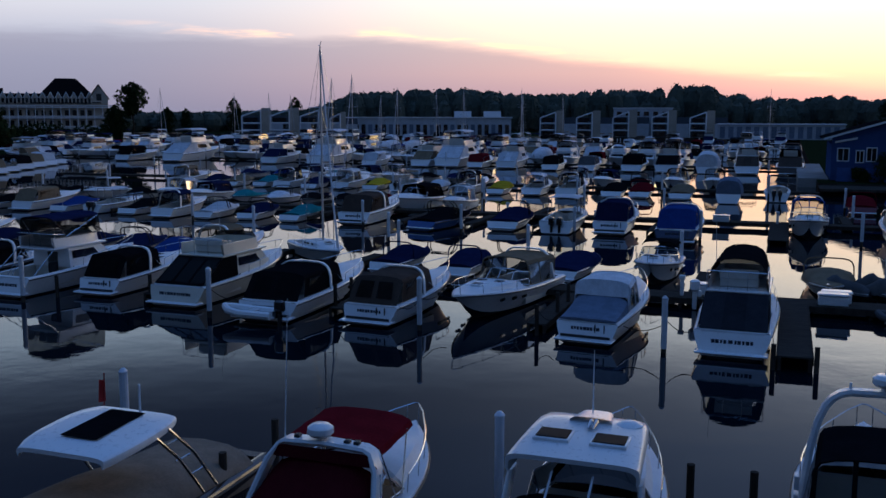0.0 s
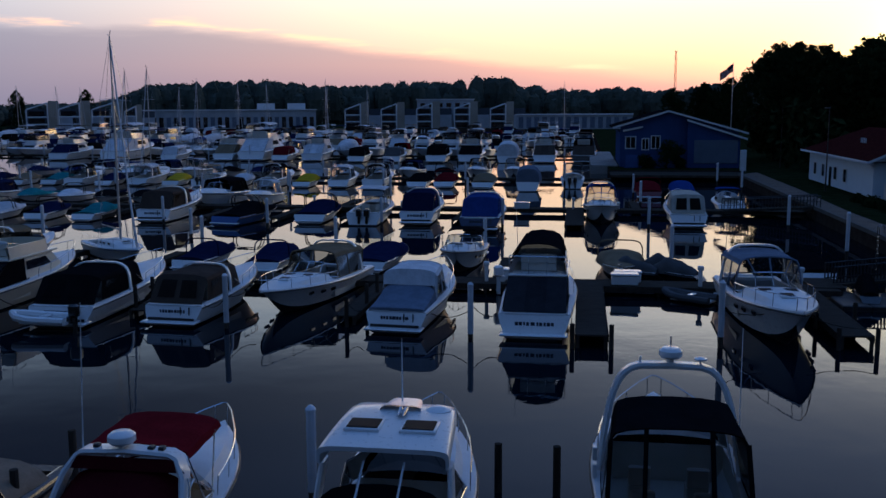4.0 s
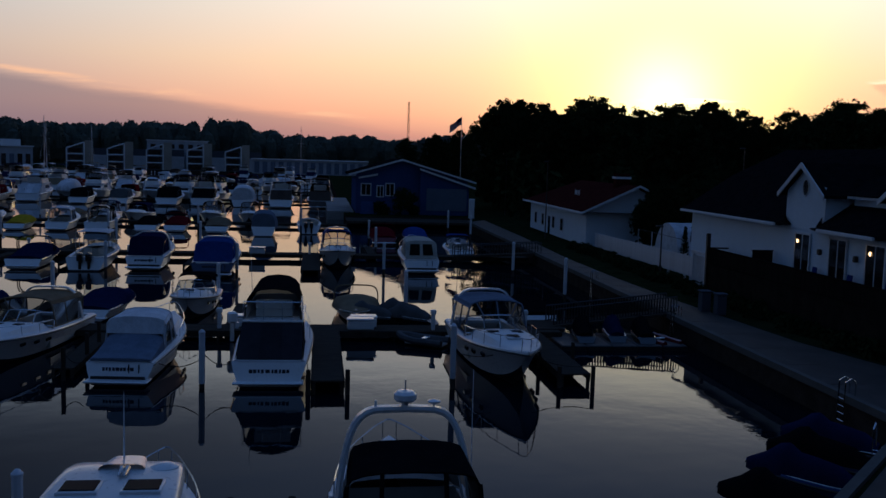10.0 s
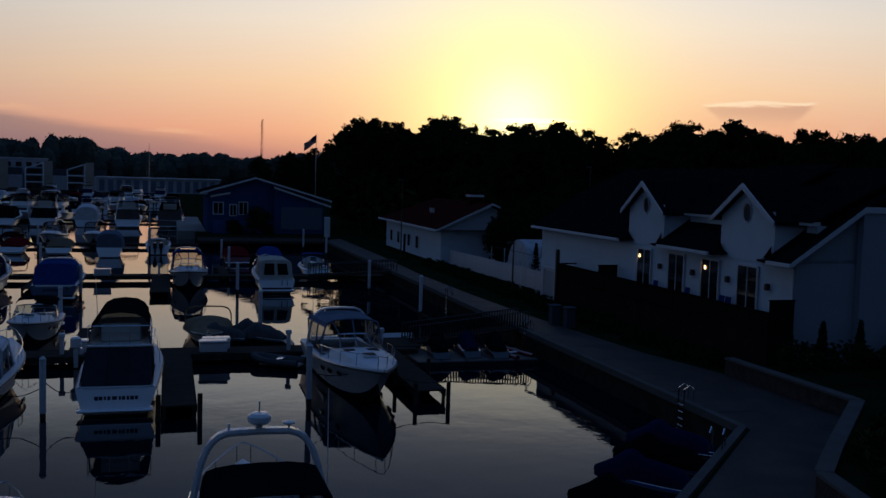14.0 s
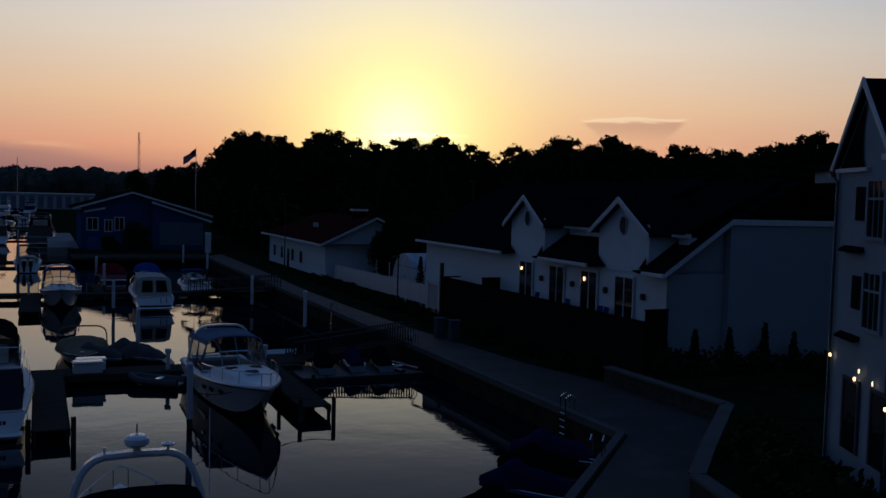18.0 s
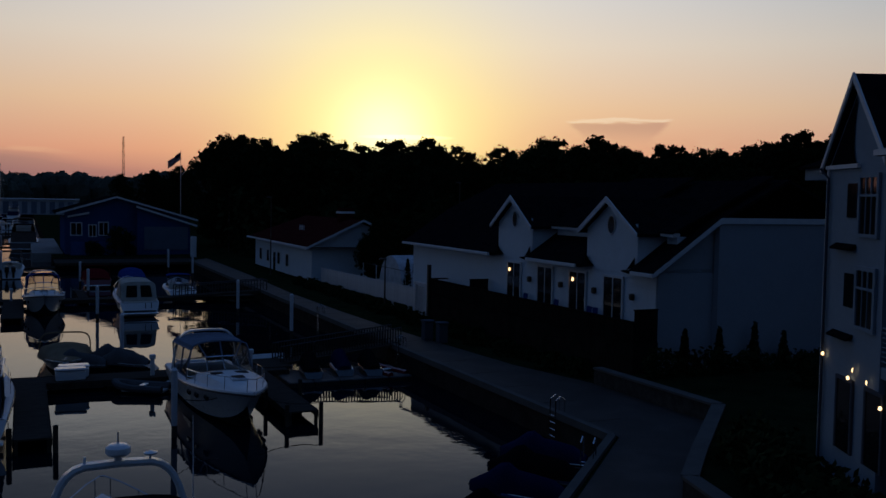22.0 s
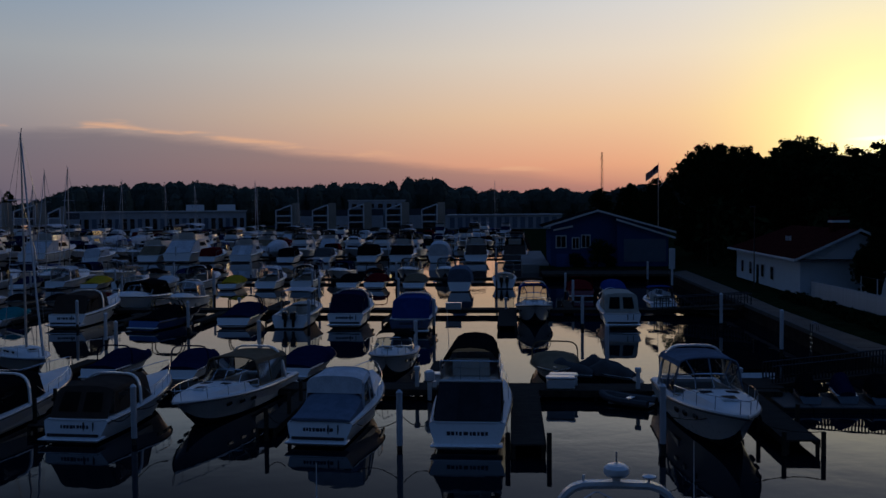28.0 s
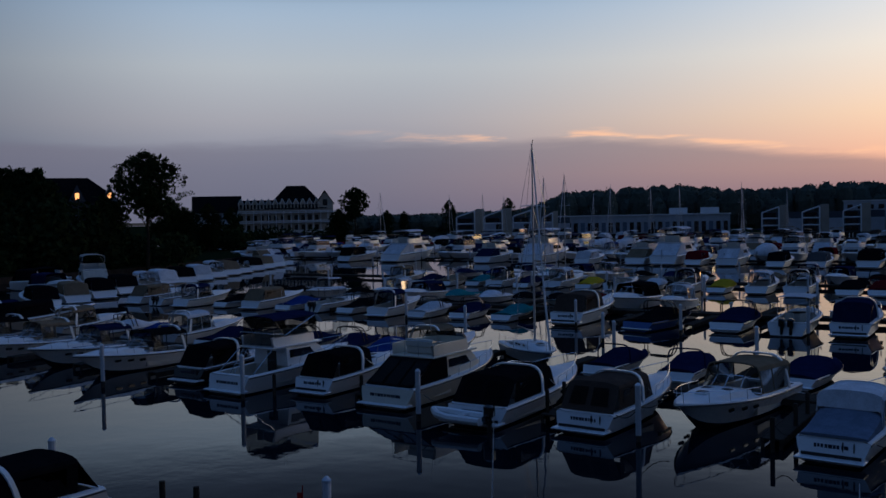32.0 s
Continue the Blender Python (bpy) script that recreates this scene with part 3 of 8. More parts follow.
def lettering(boat, z, wide, rows=1, x=-0.03, tall=0.18):
    """Name on the transom, too small to read: plain bars."""
    rng = random.Random(int(wide * 1000))
    s = Shape()
    for r in range(rows):
        y = -wide / 2
        while y < wide / 2:
            k = tall * rng.uniform(0.4, 0.95)
            s.box(x - 0.012, x, y, y + k, z - r * tall * 1.4 - tall * rng.uniform(0.55, 1.0) / 2, z - r * tall * 1.4 + tall / 2)
            y += k + tall * rng.uniform(0.12, 0.4)
    part("transom_lettering", s, ink, boat, "dark lettering")


def build_hatches(boat, h, us, size=0.5, crown=0.3):
    for u, y in us:
        x, z = h.L * u, h.sheer(u) + 0.06 + crown
        hb = part("deck_hatch", Shape().box(x - size / 2, x + size / 2, y - size / 2, y + size / 2, z - 0.06, z + 0.03, 0.02), acrylic, boat, "smoked deck hatch")
        part("hatch_rim", Shape().box(x - size / 2 - 0.04, x + size / 2 + 0.04, y - size / 2 - 0.04, y + size / 2 + 0.04, z - 0.1, z + 0.005, 0.02), gel_white, hb)


def build_seats(boat, x, half, z):
    for y in (-half * 0.45, half * 0.45):
        s = Shape().box(x - 0.25, x + 0.25, y - 0.28, y + 0.28, z, z + 0.5, 0.06)
        s.box(x - 0.32, x - 0.18, y - 0.28, y + 0.28, z + 0.45, z + 1.0, 0.05)
        part("helm_seat", s, vinyl, boat)


def build_radome(boat, x, y, z, r=0.3, mast=0.12):
    s = Shape().turned(x, y, [(0.1, z), (0.09, z + mast), (r * 0.8, z + mast + 0.01), (r, z + mast + 0.08), (r * 0.97, z + mast + 0.2), (r * 0.7, z + mast + 0.27), (0.02, z + mast + 0.29)], 14)
    part("radome", s, gel_white, boat, "white radar dome")


def build_whip(boat, x, y, z, tall=2.4, lean=(0, 0)):
    part("whip_antenna", Shape().tube([(x, y, z), (x + lean[0], y + lean[1], z + tall)], 0.02, 4, 0.008), gel_white, boat)


def build_outboard(boat, x, y, z=0.55, material=None):
    s = Shape().box(x - 0.55, x - 0.05, y - 0.2, y + 0.2, z + 0.1, z + 0.75, 0.1)
    s.box(x - 0.4, x - 0.2, y - 0.1, y + 0.1, -0.35, z + 0.12, 0.03)
    s.box(x - 0.18, x + 0.06, y - 0.14, y + 0.14, z - 0.2, z + 0.15, 0.03)
    part("outboard_motor", s, material or gel_black, boat)


def build_fenders(boat, h, us, sg=1):
    for u in us:
        p_ = h.side(u)
        s = Shape().turned(p_.x, sg * (p_.y + 0.13), [(0.02, 0.25), (0.1, 0.32), (0.11, 0.5), (0.11, 0.75), (0.1, 0.85), (0.03, 0.92)], 8)
        s.tube([(p_.x, sg * (p_.y + 0.13), 0.9), (p_.x, sg * (p_.y + 0.02), p_.z)], 0.012, 4)
        part("fender", s, gel_white, boat)


def express(m, L=9.5, B=3.2, canvas="black", hull=None, lower=None, top="camper", arch=True, label="", hatches=True, letters=True, fore=False, win=None, lite=False, fs=1.0, fb=1.62, windscreen_clear=True, stripe=None, far=False):
    """Express cruiser: long foredeck, raked windscreen, arch and a canvas enclosure over the cockpit."""
    cat = "motor boat"
    boat = thing("express_cruiser", m, label or f"white express cruiser with {canvas} canvas enclosure in a berth", cat, "moored boats")
    h = Hull(L, B, fs, fb)
    build_hull(boat, h, hull or gel_white, lower, stripe, 9 if lite else 12, far)
    uc = 0.5
    build_deck(boat, h, uc, 0.32, far=far and top == "camper")
    build_platform(boat, B)
    cv = CANVAS[canvas]
    hi = build_windscreen(boat, h, uc, glass_mat=smoked if not windscreen_clear else glass, nseg=8, far=far)
    zt = h.sheer(0.5) + 1.25
    zc = h.sheer(0.5) + 0.1
    xa = L * 0.5 - 0.5
    if top in ("sport", "sloped"):
        zt = h.sheer(0.5) + 1.5
        hw = h.half(0.35) - 0.2
        x_aft = L * (0.14 if top == "sport" else 0.26)
        ob, rings = build_canopy(boat, L * 0.5 - 0.55, x_aft, hw * 0.84, hw * 0.97, zt, zt - 0.1, 0.34, cv, "canvas_top" if top == "sport" else "moulded_top")
        front = list(reversed(rings[0]))
        part("front_curtain", Shape().loft([hi, front]), clear_vinyl, boat, "clear front panels above the windscreen")
        fr = Shape()
        for i in (0, 2, 4, 6, 8):
            fr.tube([hi[i], front[i]], 0.035, 4)
        fr.tube(front, 0.045, 4)
        part("curtain_frame", fr, cv, boat)
        for sg, pick in ((1, 0), (-1, -1)):
            tp = [r[pick] for r in rings]
            lw = [(x, sg * (h.half(min(0.99, max(0.0, x / L))) - 0.2), h.sheer(max(0, x / L)) + 0.08) for x, y, z in tp]
            part("side_curtain", Shape().loft([tp, lw]), clear_vinyl, boat, "clear side panels")
            ed = Shape().tube(tp, 0.04, 4).tube(lw, 0.03, 4)
            for i in (0, 2, 5):
                ed.tube([tp[i], lw[i]], 0.035, 4)
            part("curtain_frame", ed, cv, boat)
        aft = rings[-1]
        if top == "sloped":
            low = [(x_aft - 0.25, y * 1.02, h.fs + 0.85 if 0 < i < len(aft) - 1 else h.fs + 0.2) for i, (x, y, z) in enumerate(aft)]
            k = len(aft) // 2
            curtain(boat, aft[: k + 1], low[: k + 1], cv, "stern_curtain", smoked, 0.14)
            curtain(boat, aft[k:], low[k:], cv, "stern_curtain", smoked, 0.14)
            rs = [arc_ring(x_aft - 0.1 - (x_aft - 0.15) * q, h.half(0.1) - 0.12, h.fs + 0.06, h.fs + 0.9 - 0.72 * q - 0.12 * math.sin(math.pi * q), 8, 4.5) for q in (0, 0.25, 0.5, 0.75, 1.0)]
            part("cockpit_cover", Shape().loft(rs, caps=True), CANVAS["slate"], boat, "grey cockpit cover sloping to the transom")
        elif not far:
            build_arch(boat, h, 0.16, zt + 0.12, lean=0.35, wx=0.3)
    elif arch and top != "camper":
        xa = build_arch(boat, h, 0.22, zt + 0.05, lean=0.5, foot=0.0)
    if top in ("camper", "bimini"):
        hw = h.half(0.3) - 0.22
        ob, rings = build_canopy(boat, L * 0.5 - 0.25, L * 0.1 if top == "camper" else L * 0.2, hw * 0.86, hw * 0.98, zt - 0.02, zt - 0.08, 0.28, cv)
        if top == "camper":
            aft = rings[-1]
            low = [(L * 0.02, y * 1.02, h.fs + 0.05) for x, y, z in aft]
            k = len(aft) // 2
            wn = win
            if far:
                curtain(boat, aft, low, cv, "stern_curtain")
            else:
                sc = curtain(boat, aft, low, cv, "stern_curtain")
                if wn is not None:
                    za, zb = zt - 0.08, h.fs + 0.05
                    at = lambda z: L * 0.1 - L * 0.08 * (za - z) / (za - zb) - 0.035
                    for y0, y1 in ((0.1, 0.74), (-0.74, -0.1)):
                        z0_, z1_ = zb + 0.28, za - 0.26
                        wq = Shape().add([(at(z1_), y0 * hw * 0.9, z1_), (at(z1_), y1 * hw * 0.9, z1_), (at(z0_), y1 * hw, z0_), (at(z0_), y0 * hw, z0_)], [(0, 1, 2, 3)])
                        part("curtain_window", wq, wn, sc, "clear vinyl window")
            for sg, pick in ((1, 0), (-1, -1)):
                tp = [r[pick] for r in rings]
                lw = [(x, sg * (h.half(min(0.99, max(0.0, x / L))) - 0.2), h.sheer(max(0, x / L)) + 0.08) for x, y, z in tp]
                curtain(boat, tp, lw, cv, "side_curtain", None if far else clear_vinyl if wn is None else wn, 0.12)
    if top == "camper" and arch and not lite:
        build_arch(boat, h, 0.33, zt + 0.07, lean=0.35, wx=0.26)
    if not lite:
        hb_ = h.half(0) * 0.82
        # dark strip as the shadow gap between transom and swim platform
        part("boot_stripe", Shape().box(-0.36, -0.3, -hb_, hb_, 0.33, 0.45), rubber, boat, "dark strip standing for the shadow gap above the swim platform", smooth=0)
        for y in (-hb_ * 0.75, -hb_ * 0.38):
            part("transom_seam", Shape().box(-0.2, -0.12, y, y + 0.04, 0.5, h.fs - 0.05), rubber, boat, smooth=0)
        build_bow_rail(boat, h)
        if hatches:
            build_hatches(boat, h, ((0.66, 0.0), (0.57, 0.55), (0.57, -0.55)) if not fore else ((0.62, 0.5), (0.62, -0.5), (0.76, 0)))
        build_seats(boat, L * 0.36, h.half(0.3), h.fs - 0.75)
        if letters:
            lettering(boat, h.fs * 0.72, B * 0.4, x=-0.15)
        for sg in (1, -1):
            for u in (0.55, 0.64, 0.73):
                q = h.side(u)
                pl = Shape().box(q.x - 0.25, q.x + 0.25, sg * q.y * 0.955 - 0.05, sg * q.y * 0.955 + 0.05, q.z - 0.5, q.z - 0.34, 0.02)
                part("portlight", pl, dark_glass, boat)
    return boat


def hardtop_cruiser(m, L=10.2, B=3.3, label=""):
    boat = thing("hardtop_cruiser", m, label or "white cruiser with moulded hardtop and two roof hatches", "motor boat", "moored boats")
    h = Hull(L, B, 1.2, 1.65)
    build_hull(boat, h, gel_white)
    build_deck(boat, h, 0.52, 0.3)
    build_platform(boat, B)
    build_windscreen(boat, h, 0.52, tall=0.95, rake=1.2, glass_mat=smoked)
    rings = []
    x0, x1 = L * 0.2, L * 0.51
    for i in range(9):
        q = i / 8
        hw = B * 0.43 * (1 - 0.14 * q - 0.12 * max(0, (q - 0.75) / 0.25) ** 2)
        z = 3.46 + 0.16 * math.sin(math.pi * (0.06 + q * 0.66)) - 0.2 * max(0, (q - 0.8) / 0.2) ** 2
        rings.append(arc_ring(x0 + (x1 - x0) * q, hw, z - 0.34, z, 16, 7.0))
    under = [[(x, y * 0.95, z - 0.1) for x, y, z in r] for r in rings]
    s = Shape().loft(rings).loft([list(reversed(r)) for r in under]).loft([rings[0], under[0]]).loft([under[-1], rings[-1]])
    top = part("hardtop", s, gel_white, boat, "white moulded fibreglass hardtop")
    for y in (-0.62, 0.62):
        z = 3.6
        rim = part("roof_hatch_rim", Shape().box(x0 + 0.75, x0 + 1.45, y - 0.4, y + 0.4, z - 0.06, z + 0.035, 0.02), gel_white, top)
        part("roof_hatch", Shape().box(x0 + 0.8, x0 + 1.4, y - 0.35, y + 0.35, z, z + 0.055, 0.015), acrylic, rim, "dark smoked hatch glass")
    hump = Shape().loft([arc_ring(x0 + 2.1 + 0.28 * i, 0.5 - 0.04 * i, 3.5, 3.75 - 0.03 * i, 8, 4) for i in range(4)])
    part("hardtop_fairing", hump, gel_white, top)
    hn = Shape()
    for y in (0.06, -0.06):
        hn.tube([(x0 + 1.55, y - 0.1, 3.68), (x0 + 1.95, y - 0.1, 3.72)], 0.03, 6, 0.06)
    hn.tube([(x0 + 1.7, -0.1, 3.6), (x0 + 1.7, -0.1, 3.7)], 0.03)
    part("horn", hn, steel, top, "chrome twin horn")
    part("satellite_dome", Shape().turned(x0 + 2.3, -0.85, [(0.3, 3.5), (0.32, 3.55), (0.3, 3.62), (0.18, 3.68), (0.02, 3.7)], 14), gel_white, top)
    build_whip(boat, x0 + 2.6, 0.05, 3.7, 1.5)
    for sg in (1, -1):
        lg = Shape().sweep([(x0 + 0.2, sg * (h.half(0.2) - 0.1), 1.2), (x0 + 0.1, sg * (h.half(0.2) - 0.12), 2.2), (x0 + 0.5, sg * B * 0.42, 3.0)], 0.5, 0.1)
        part("hardtop_leg", lg, gel_white, boat)
    aft = [(x0 + 0.05, y, z) for x, y, z in arc_ring(0, B * 0.42, 2.85, 3.1, 8)]
    k = 4
    ob, rr = build_canopy(boat, x0 - 0.1, 0.25, B * 0.42, B * 0.45, 2.75, 1.95, 0.65, CANVAS["black"], "cockpit_cover", sag=0.08)
    st = Shape()
    for y in (-0.45, 0.42):
        st.tube([(x0 + 0.1, y, 3.15), (0.2, y, 2.0)], 0.025, 4)
    part("cover_strap", st, trim_white, boat, "pale straps")
    build_bow_rail(boat, h)
    build_fenders(boat, h, (0.15,), 1)
    build_fenders(boat, h, (0.15,), -1)
    return boat


def wing_cruiser(m, L=11.0, B=3.5):
    """Dark-hulled cruiser with a white wing hardtop, sunroof and beige covers."""
    boat = thing("sport_cruiser", m, "dark brown sport cruiser with white wing hardtop and beige covers", "motor boat", "moored boats")
    h = Hull(L, B, 1.3, 1.75)
    build_hull(boat, h, gel_brown)
    build_deck(boat, h, 0.55, 0.3)
    for ob in boat.children:
        if ob.name.startswith("deck"):
            ob.data.materials[0] = gel_brown
            tagged(ob, "glossy brown deck")
    build_platform(boat, B, 1.2, 0.4, gel_white)
    part("platform_rail", Shape().tube([(-1.15, 1.3, 0.45), (-1.2, 1.1, 0.6), (-1.2, -1.1, 0.6), (-1.15, -1.3, 0.45)], 0.03, 5), steel, boat)
    build_windscreen(boat, h, 0.55, tall=0.35, rake=0.6, glass_mat=smoked)
    rings = []
    x0, x1 = L * 0.33, L * 0.565
    for i in range(8):
        q = i / 7
        hw = B * 0.4 * (1 - 0.16 * abs(2 * q - 1) ** 3)
        z = 3.55 - 0.18 * q - 0.06 * abs(2 * q - 1) ** 4
        rings.append(arc_ring(x0 + (x1 - x0) * q, hw, z - 0.16, z, 16, 5.0))
    under = [[(x, y * 0.96, z - 0.1) for x, y, z in r] for r in rings]
    top = part("hardtop", Shape().loft(rings).loft([list(reversed(r)) for r in under]).loft([rings[0], under[0]]).loft([under[-1], rings[-1]]), gel_white, boat, "white wing hardtop")
    sr = Shape().add([(x0 + 0.25, 0.5, 3.535), (x1 - 0.6, 0.5, 3.45), (x1 - 0.6, -0.5, 3.45), (x0 + 0.25, -0.5, 3.535)], [(3, 2, 1, 0)])
    part("sunroof", sr, CANVAS["black"], top, "dark fabric sunroof")
    for sg in (1, -1):
        lg = Shape()
        for k in (0, 0.55):
            lg.tube([(x0 - 0.9 + k, sg * (B * 0.46), 1.5), (x0 - 0.1 + k, sg * B * 0.44, 2.6), (x0 + 0.5 + k, sg * B * 0.36, 3.35)], 0.04, 6)
        for q in (0.3, 0.55, 0.8):
            a = Vector((x0 - 0.9, sg * B * 0.46, 1.5)).lerp(Vector((x0 + 0.5, sg * B * 0.36, 3.35)), q)
            lg.tube([a, a + Vector((0.55, 0, 0))], 0.025, 5)
        part("hardtop_frame", lg, steel, boat, "polished steel ladder frame")
    build_canopy(boat, L * 0.74, L * 0.08, B * 0.43, B * 0.47, 2.55, 1.85, 1.0, CANVAS["cocoa"], "cockpit_cover", 8, 0.06)
    build_bow_rail(boat, h, 0.56)
    part("mast_light", Shape().tube([(x0 + 0.2, 0.3, 3.5), (x0 + 0.2, 0.3, 4.2)], 0.03, 5), gel_white, boat)
    fl = Shape().add([(x0 - 0.05, -0.9, 3.6), (x0 - 0.1, -0.95, 4.1), (x0 + 0.05, -1.0, 4.15), (x0 + 0.12, -0.98, 3.6)], [(0, 1, 2, 3)])
    fl.tube([(x0, -0.92, 3.5), (x0 - 0.05, -0.92, 4.3)], 0.02, 4)
    part("ensign", fl, flag_red, boat, "furled red ensign on a short staff")
    return boat


def arch_cruiser(m, L=8.8, B=3.85):
    """Cruiser with a tall white tubular radar arch and a black camper canopy with clear panels."""
    boat = thing("arch_cruiser", m, "white cruiser with tall radar arch and black camper canopy", "motor boat", "moored boats")
    h = Hull(L, B, 1.2, 1.7)
    build_hull(boat, h, gel_white)
    fl = build_deck(boat, h, 0.55, 0.3)
    build_platform(boat, B)
    build_windscreen(boat, h, 0.55, tall=0.7, rake=0.9)
    hb = B * 0.46
    x, pts = L * 0.36, []
    for i in range(17):
        a = math.pi * i / 16
        c = math.copysign(abs(math.cos(a)) ** 0.38, math.cos(a))
        sz = abs(math.sin(a)) ** 0.45
        pts.append((x + 0.55 * sz, hb * c * (1 - 0.2 * sz), 1.25 + 2.75 * sz))
    arch = part("radar_arch", Shape().sweep(pts, 0.3, 0.16), gel_white, boat, "tall white tubular radar arch")
    xt = x + 0.55
    build_radome(arch, xt, 0.0, 4.02, 0.3, 0.16)
    part("light_mast", Shape().tube([(xt, 0, 4.4), (xt, 0, 4.75)], 0.02, 4), steel, arch)
    part("gps_puck", Shape().turned(xt, -0.75, [(0.03, 4.0), (0.03, 4.14), (0.16, 4.15), (0.17, 4.19), (0.02, 4.23)], 10), gel_white, arch)
    part("nav_light", Shape().tube([(xt, 0.75, 4.0), (xt, 0.75, 4.2)], 0.035, 5), gel_white, arch)
    cv = CANVAS["black"]
    hw = B * 0.4
    ob, rings = build_canopy(boat, L * 0.33, L * 0.12, hw * 0.92, hw, 3.42, 3.22, 0.3, cv, "canvas_top", 6)
    aft = rings[-1]
    low = [(L * 0.05, y * 1.06, 1.25) for _, y, _ in aft]
    n = len(aft)
    for a, b_ in ((0, 3), (3, 5), (5, n - 1)):
        curtain(boat, aft[a: b_ + 1], low[a: b_ + 1], clear_vinyl, "clear_panel")
    strips = Shape()
    for i in (0, 3, 5, n - 1):
        strips.tube([Vector(aft[i]) - Vector((0.03, 0, 0)), Vector(low[i]) - Vector((0.03, 0, 0))], 0.06, 5)
    strips.tube([Vector(p_) - Vector((0.03, 0, 0)) for p_ in low], 0.06, 5)
    part("canvas_piping", strips, cv, boat, "black canvas borders")
    for pick, sg in ((0, 1), (-1, -1)):
        tp = [r[pick] for r in rings]
        lw = [(px_, sg * (B * 0.45), 1.3) for px_, _, _ in tp]
        curtain(boat, tp, lw, cv, "side_curtain", clear_vinyl, 0.1)
    build_seats(boat, L * 0.22, B * 0.42, fl)
    build_seats(boat, L * 0.4, B * 0.42, fl)
    build_bow_rail(boat, h)
    build_whip(boat, L * 0.42, -B * 0.46, 1.4, 3.6, (0.1, 0))
    sg = Shape()
    for z in (1.3, 1.75):
        sg.box(L * 0.3, L * 0.34, B * 0.47, B * 0.5, z, z + 0.35, 0.02)
    part("fender", sg, gel_white, boat)
    return boat


def red_cruiser(m, L=8.7, B=3.3):
    boat = thing("express_cruiser", m, "white cruiser with deep red canvas tops and a radome", "motor boat", "moored boats")
    h = Hull(L, B, 1.2, 1.65)
    build_hull(boat, h, gel_white)
    build_deck(boat, h, 0.5, 0.3)
    build_platform(boat, B)
    build_windscreen(boat, h, 0.52, tall=0.6)
    xt = L * 0.34
    side_ = [(xt - 1.0, B * 0.485, 1.35), (xt - 0.7, B * 0.475, 1.75), (xt - 0.2, B * 0.42, 2.5), (xt, B * 0.355, 2.82), (xt, B * 0.31, 2.9)]
    pts = side_ + [(xt, 0, 2.95)] + [(x, -y, z) for x, y, z in reversed(side_)]
    arch = part("radar_arch", Shape().sweep(pts, 0.46, 0.13), gel_white, boat, "white moulded radar arch with a flat top")
    for y in (0.75, -0.55, -0.8):
        part("arch_light", Shape().box(xt - 0.08, xt + 0.08, y - 0.07, y + 0.07, 2.96, 3.06, 0.02), iron, arch)
    part("grab_rail", Shape().tube([(xt - 0.75, -B * 0.5, 1.75), (xt - 0.7, -B * 0.51, 1.85), (xt - 0.3, -B * 0.46, 2.45), (xt - 0.28, -B * 0.45, 2.4)], 0.022, 5), steel, arch, "steel grab rail")
    build_radome(boat, xt, 0.15, 2.98, 0.32, 0.1)
    cv = CANVAS["red"]
    build_canopy(boat, L * 0.6, L * 0.37, B * 0.39, B * 0.4, 3.08, 3.0, 0.3, cv, "bimini", 6, 0.03)
    # lower cover takes the darkened red, standing for shade below the arch
    ob, rings = build_canopy(boat, L * 0.33, L * 0.0, B * 0.46, B * 0.5, 2.62, 1.6, 1.0, CANVAS["maroon"], "cockpit_cover", 7, 0.05)
    for sg in (1, -1):
        fr = Shape().tube([(L * 0.36, sg * B * 0.4, 2.75), (L * 0.42, sg * B * 0.46, 1.4)], 0.02, 4)
        fr.tube([(L * 0.56, sg * B * 0.38, 2.8), (L * 0.45, sg * B * 0.46, 1.5)], 0.02, 4)
        part("bimini_frame", fr, steel, boat)
    fall = [(xt - 0.2, y, 2.83) for y in (B * 0.36, B * 0.12, -B * 0.12, -B * 0.36)]
    # skirt colour is darkened red too
    part("arch_curtain", Shape().loft([fall, [(x - 0.12, y * 1.22, z - 0.26) for x, y, z in fall]]), CANVAS["maroon"], boat, "red canvas skirt under the arch, darkened as if in shade")
    build_bow_rail(boat, h)
    build_whip(boat, xt, 1.1, 2.9, 3.4, (0.0, -0.15))
    build_fenders(boat, h, (0.12, 0.2), -1)
    return boat


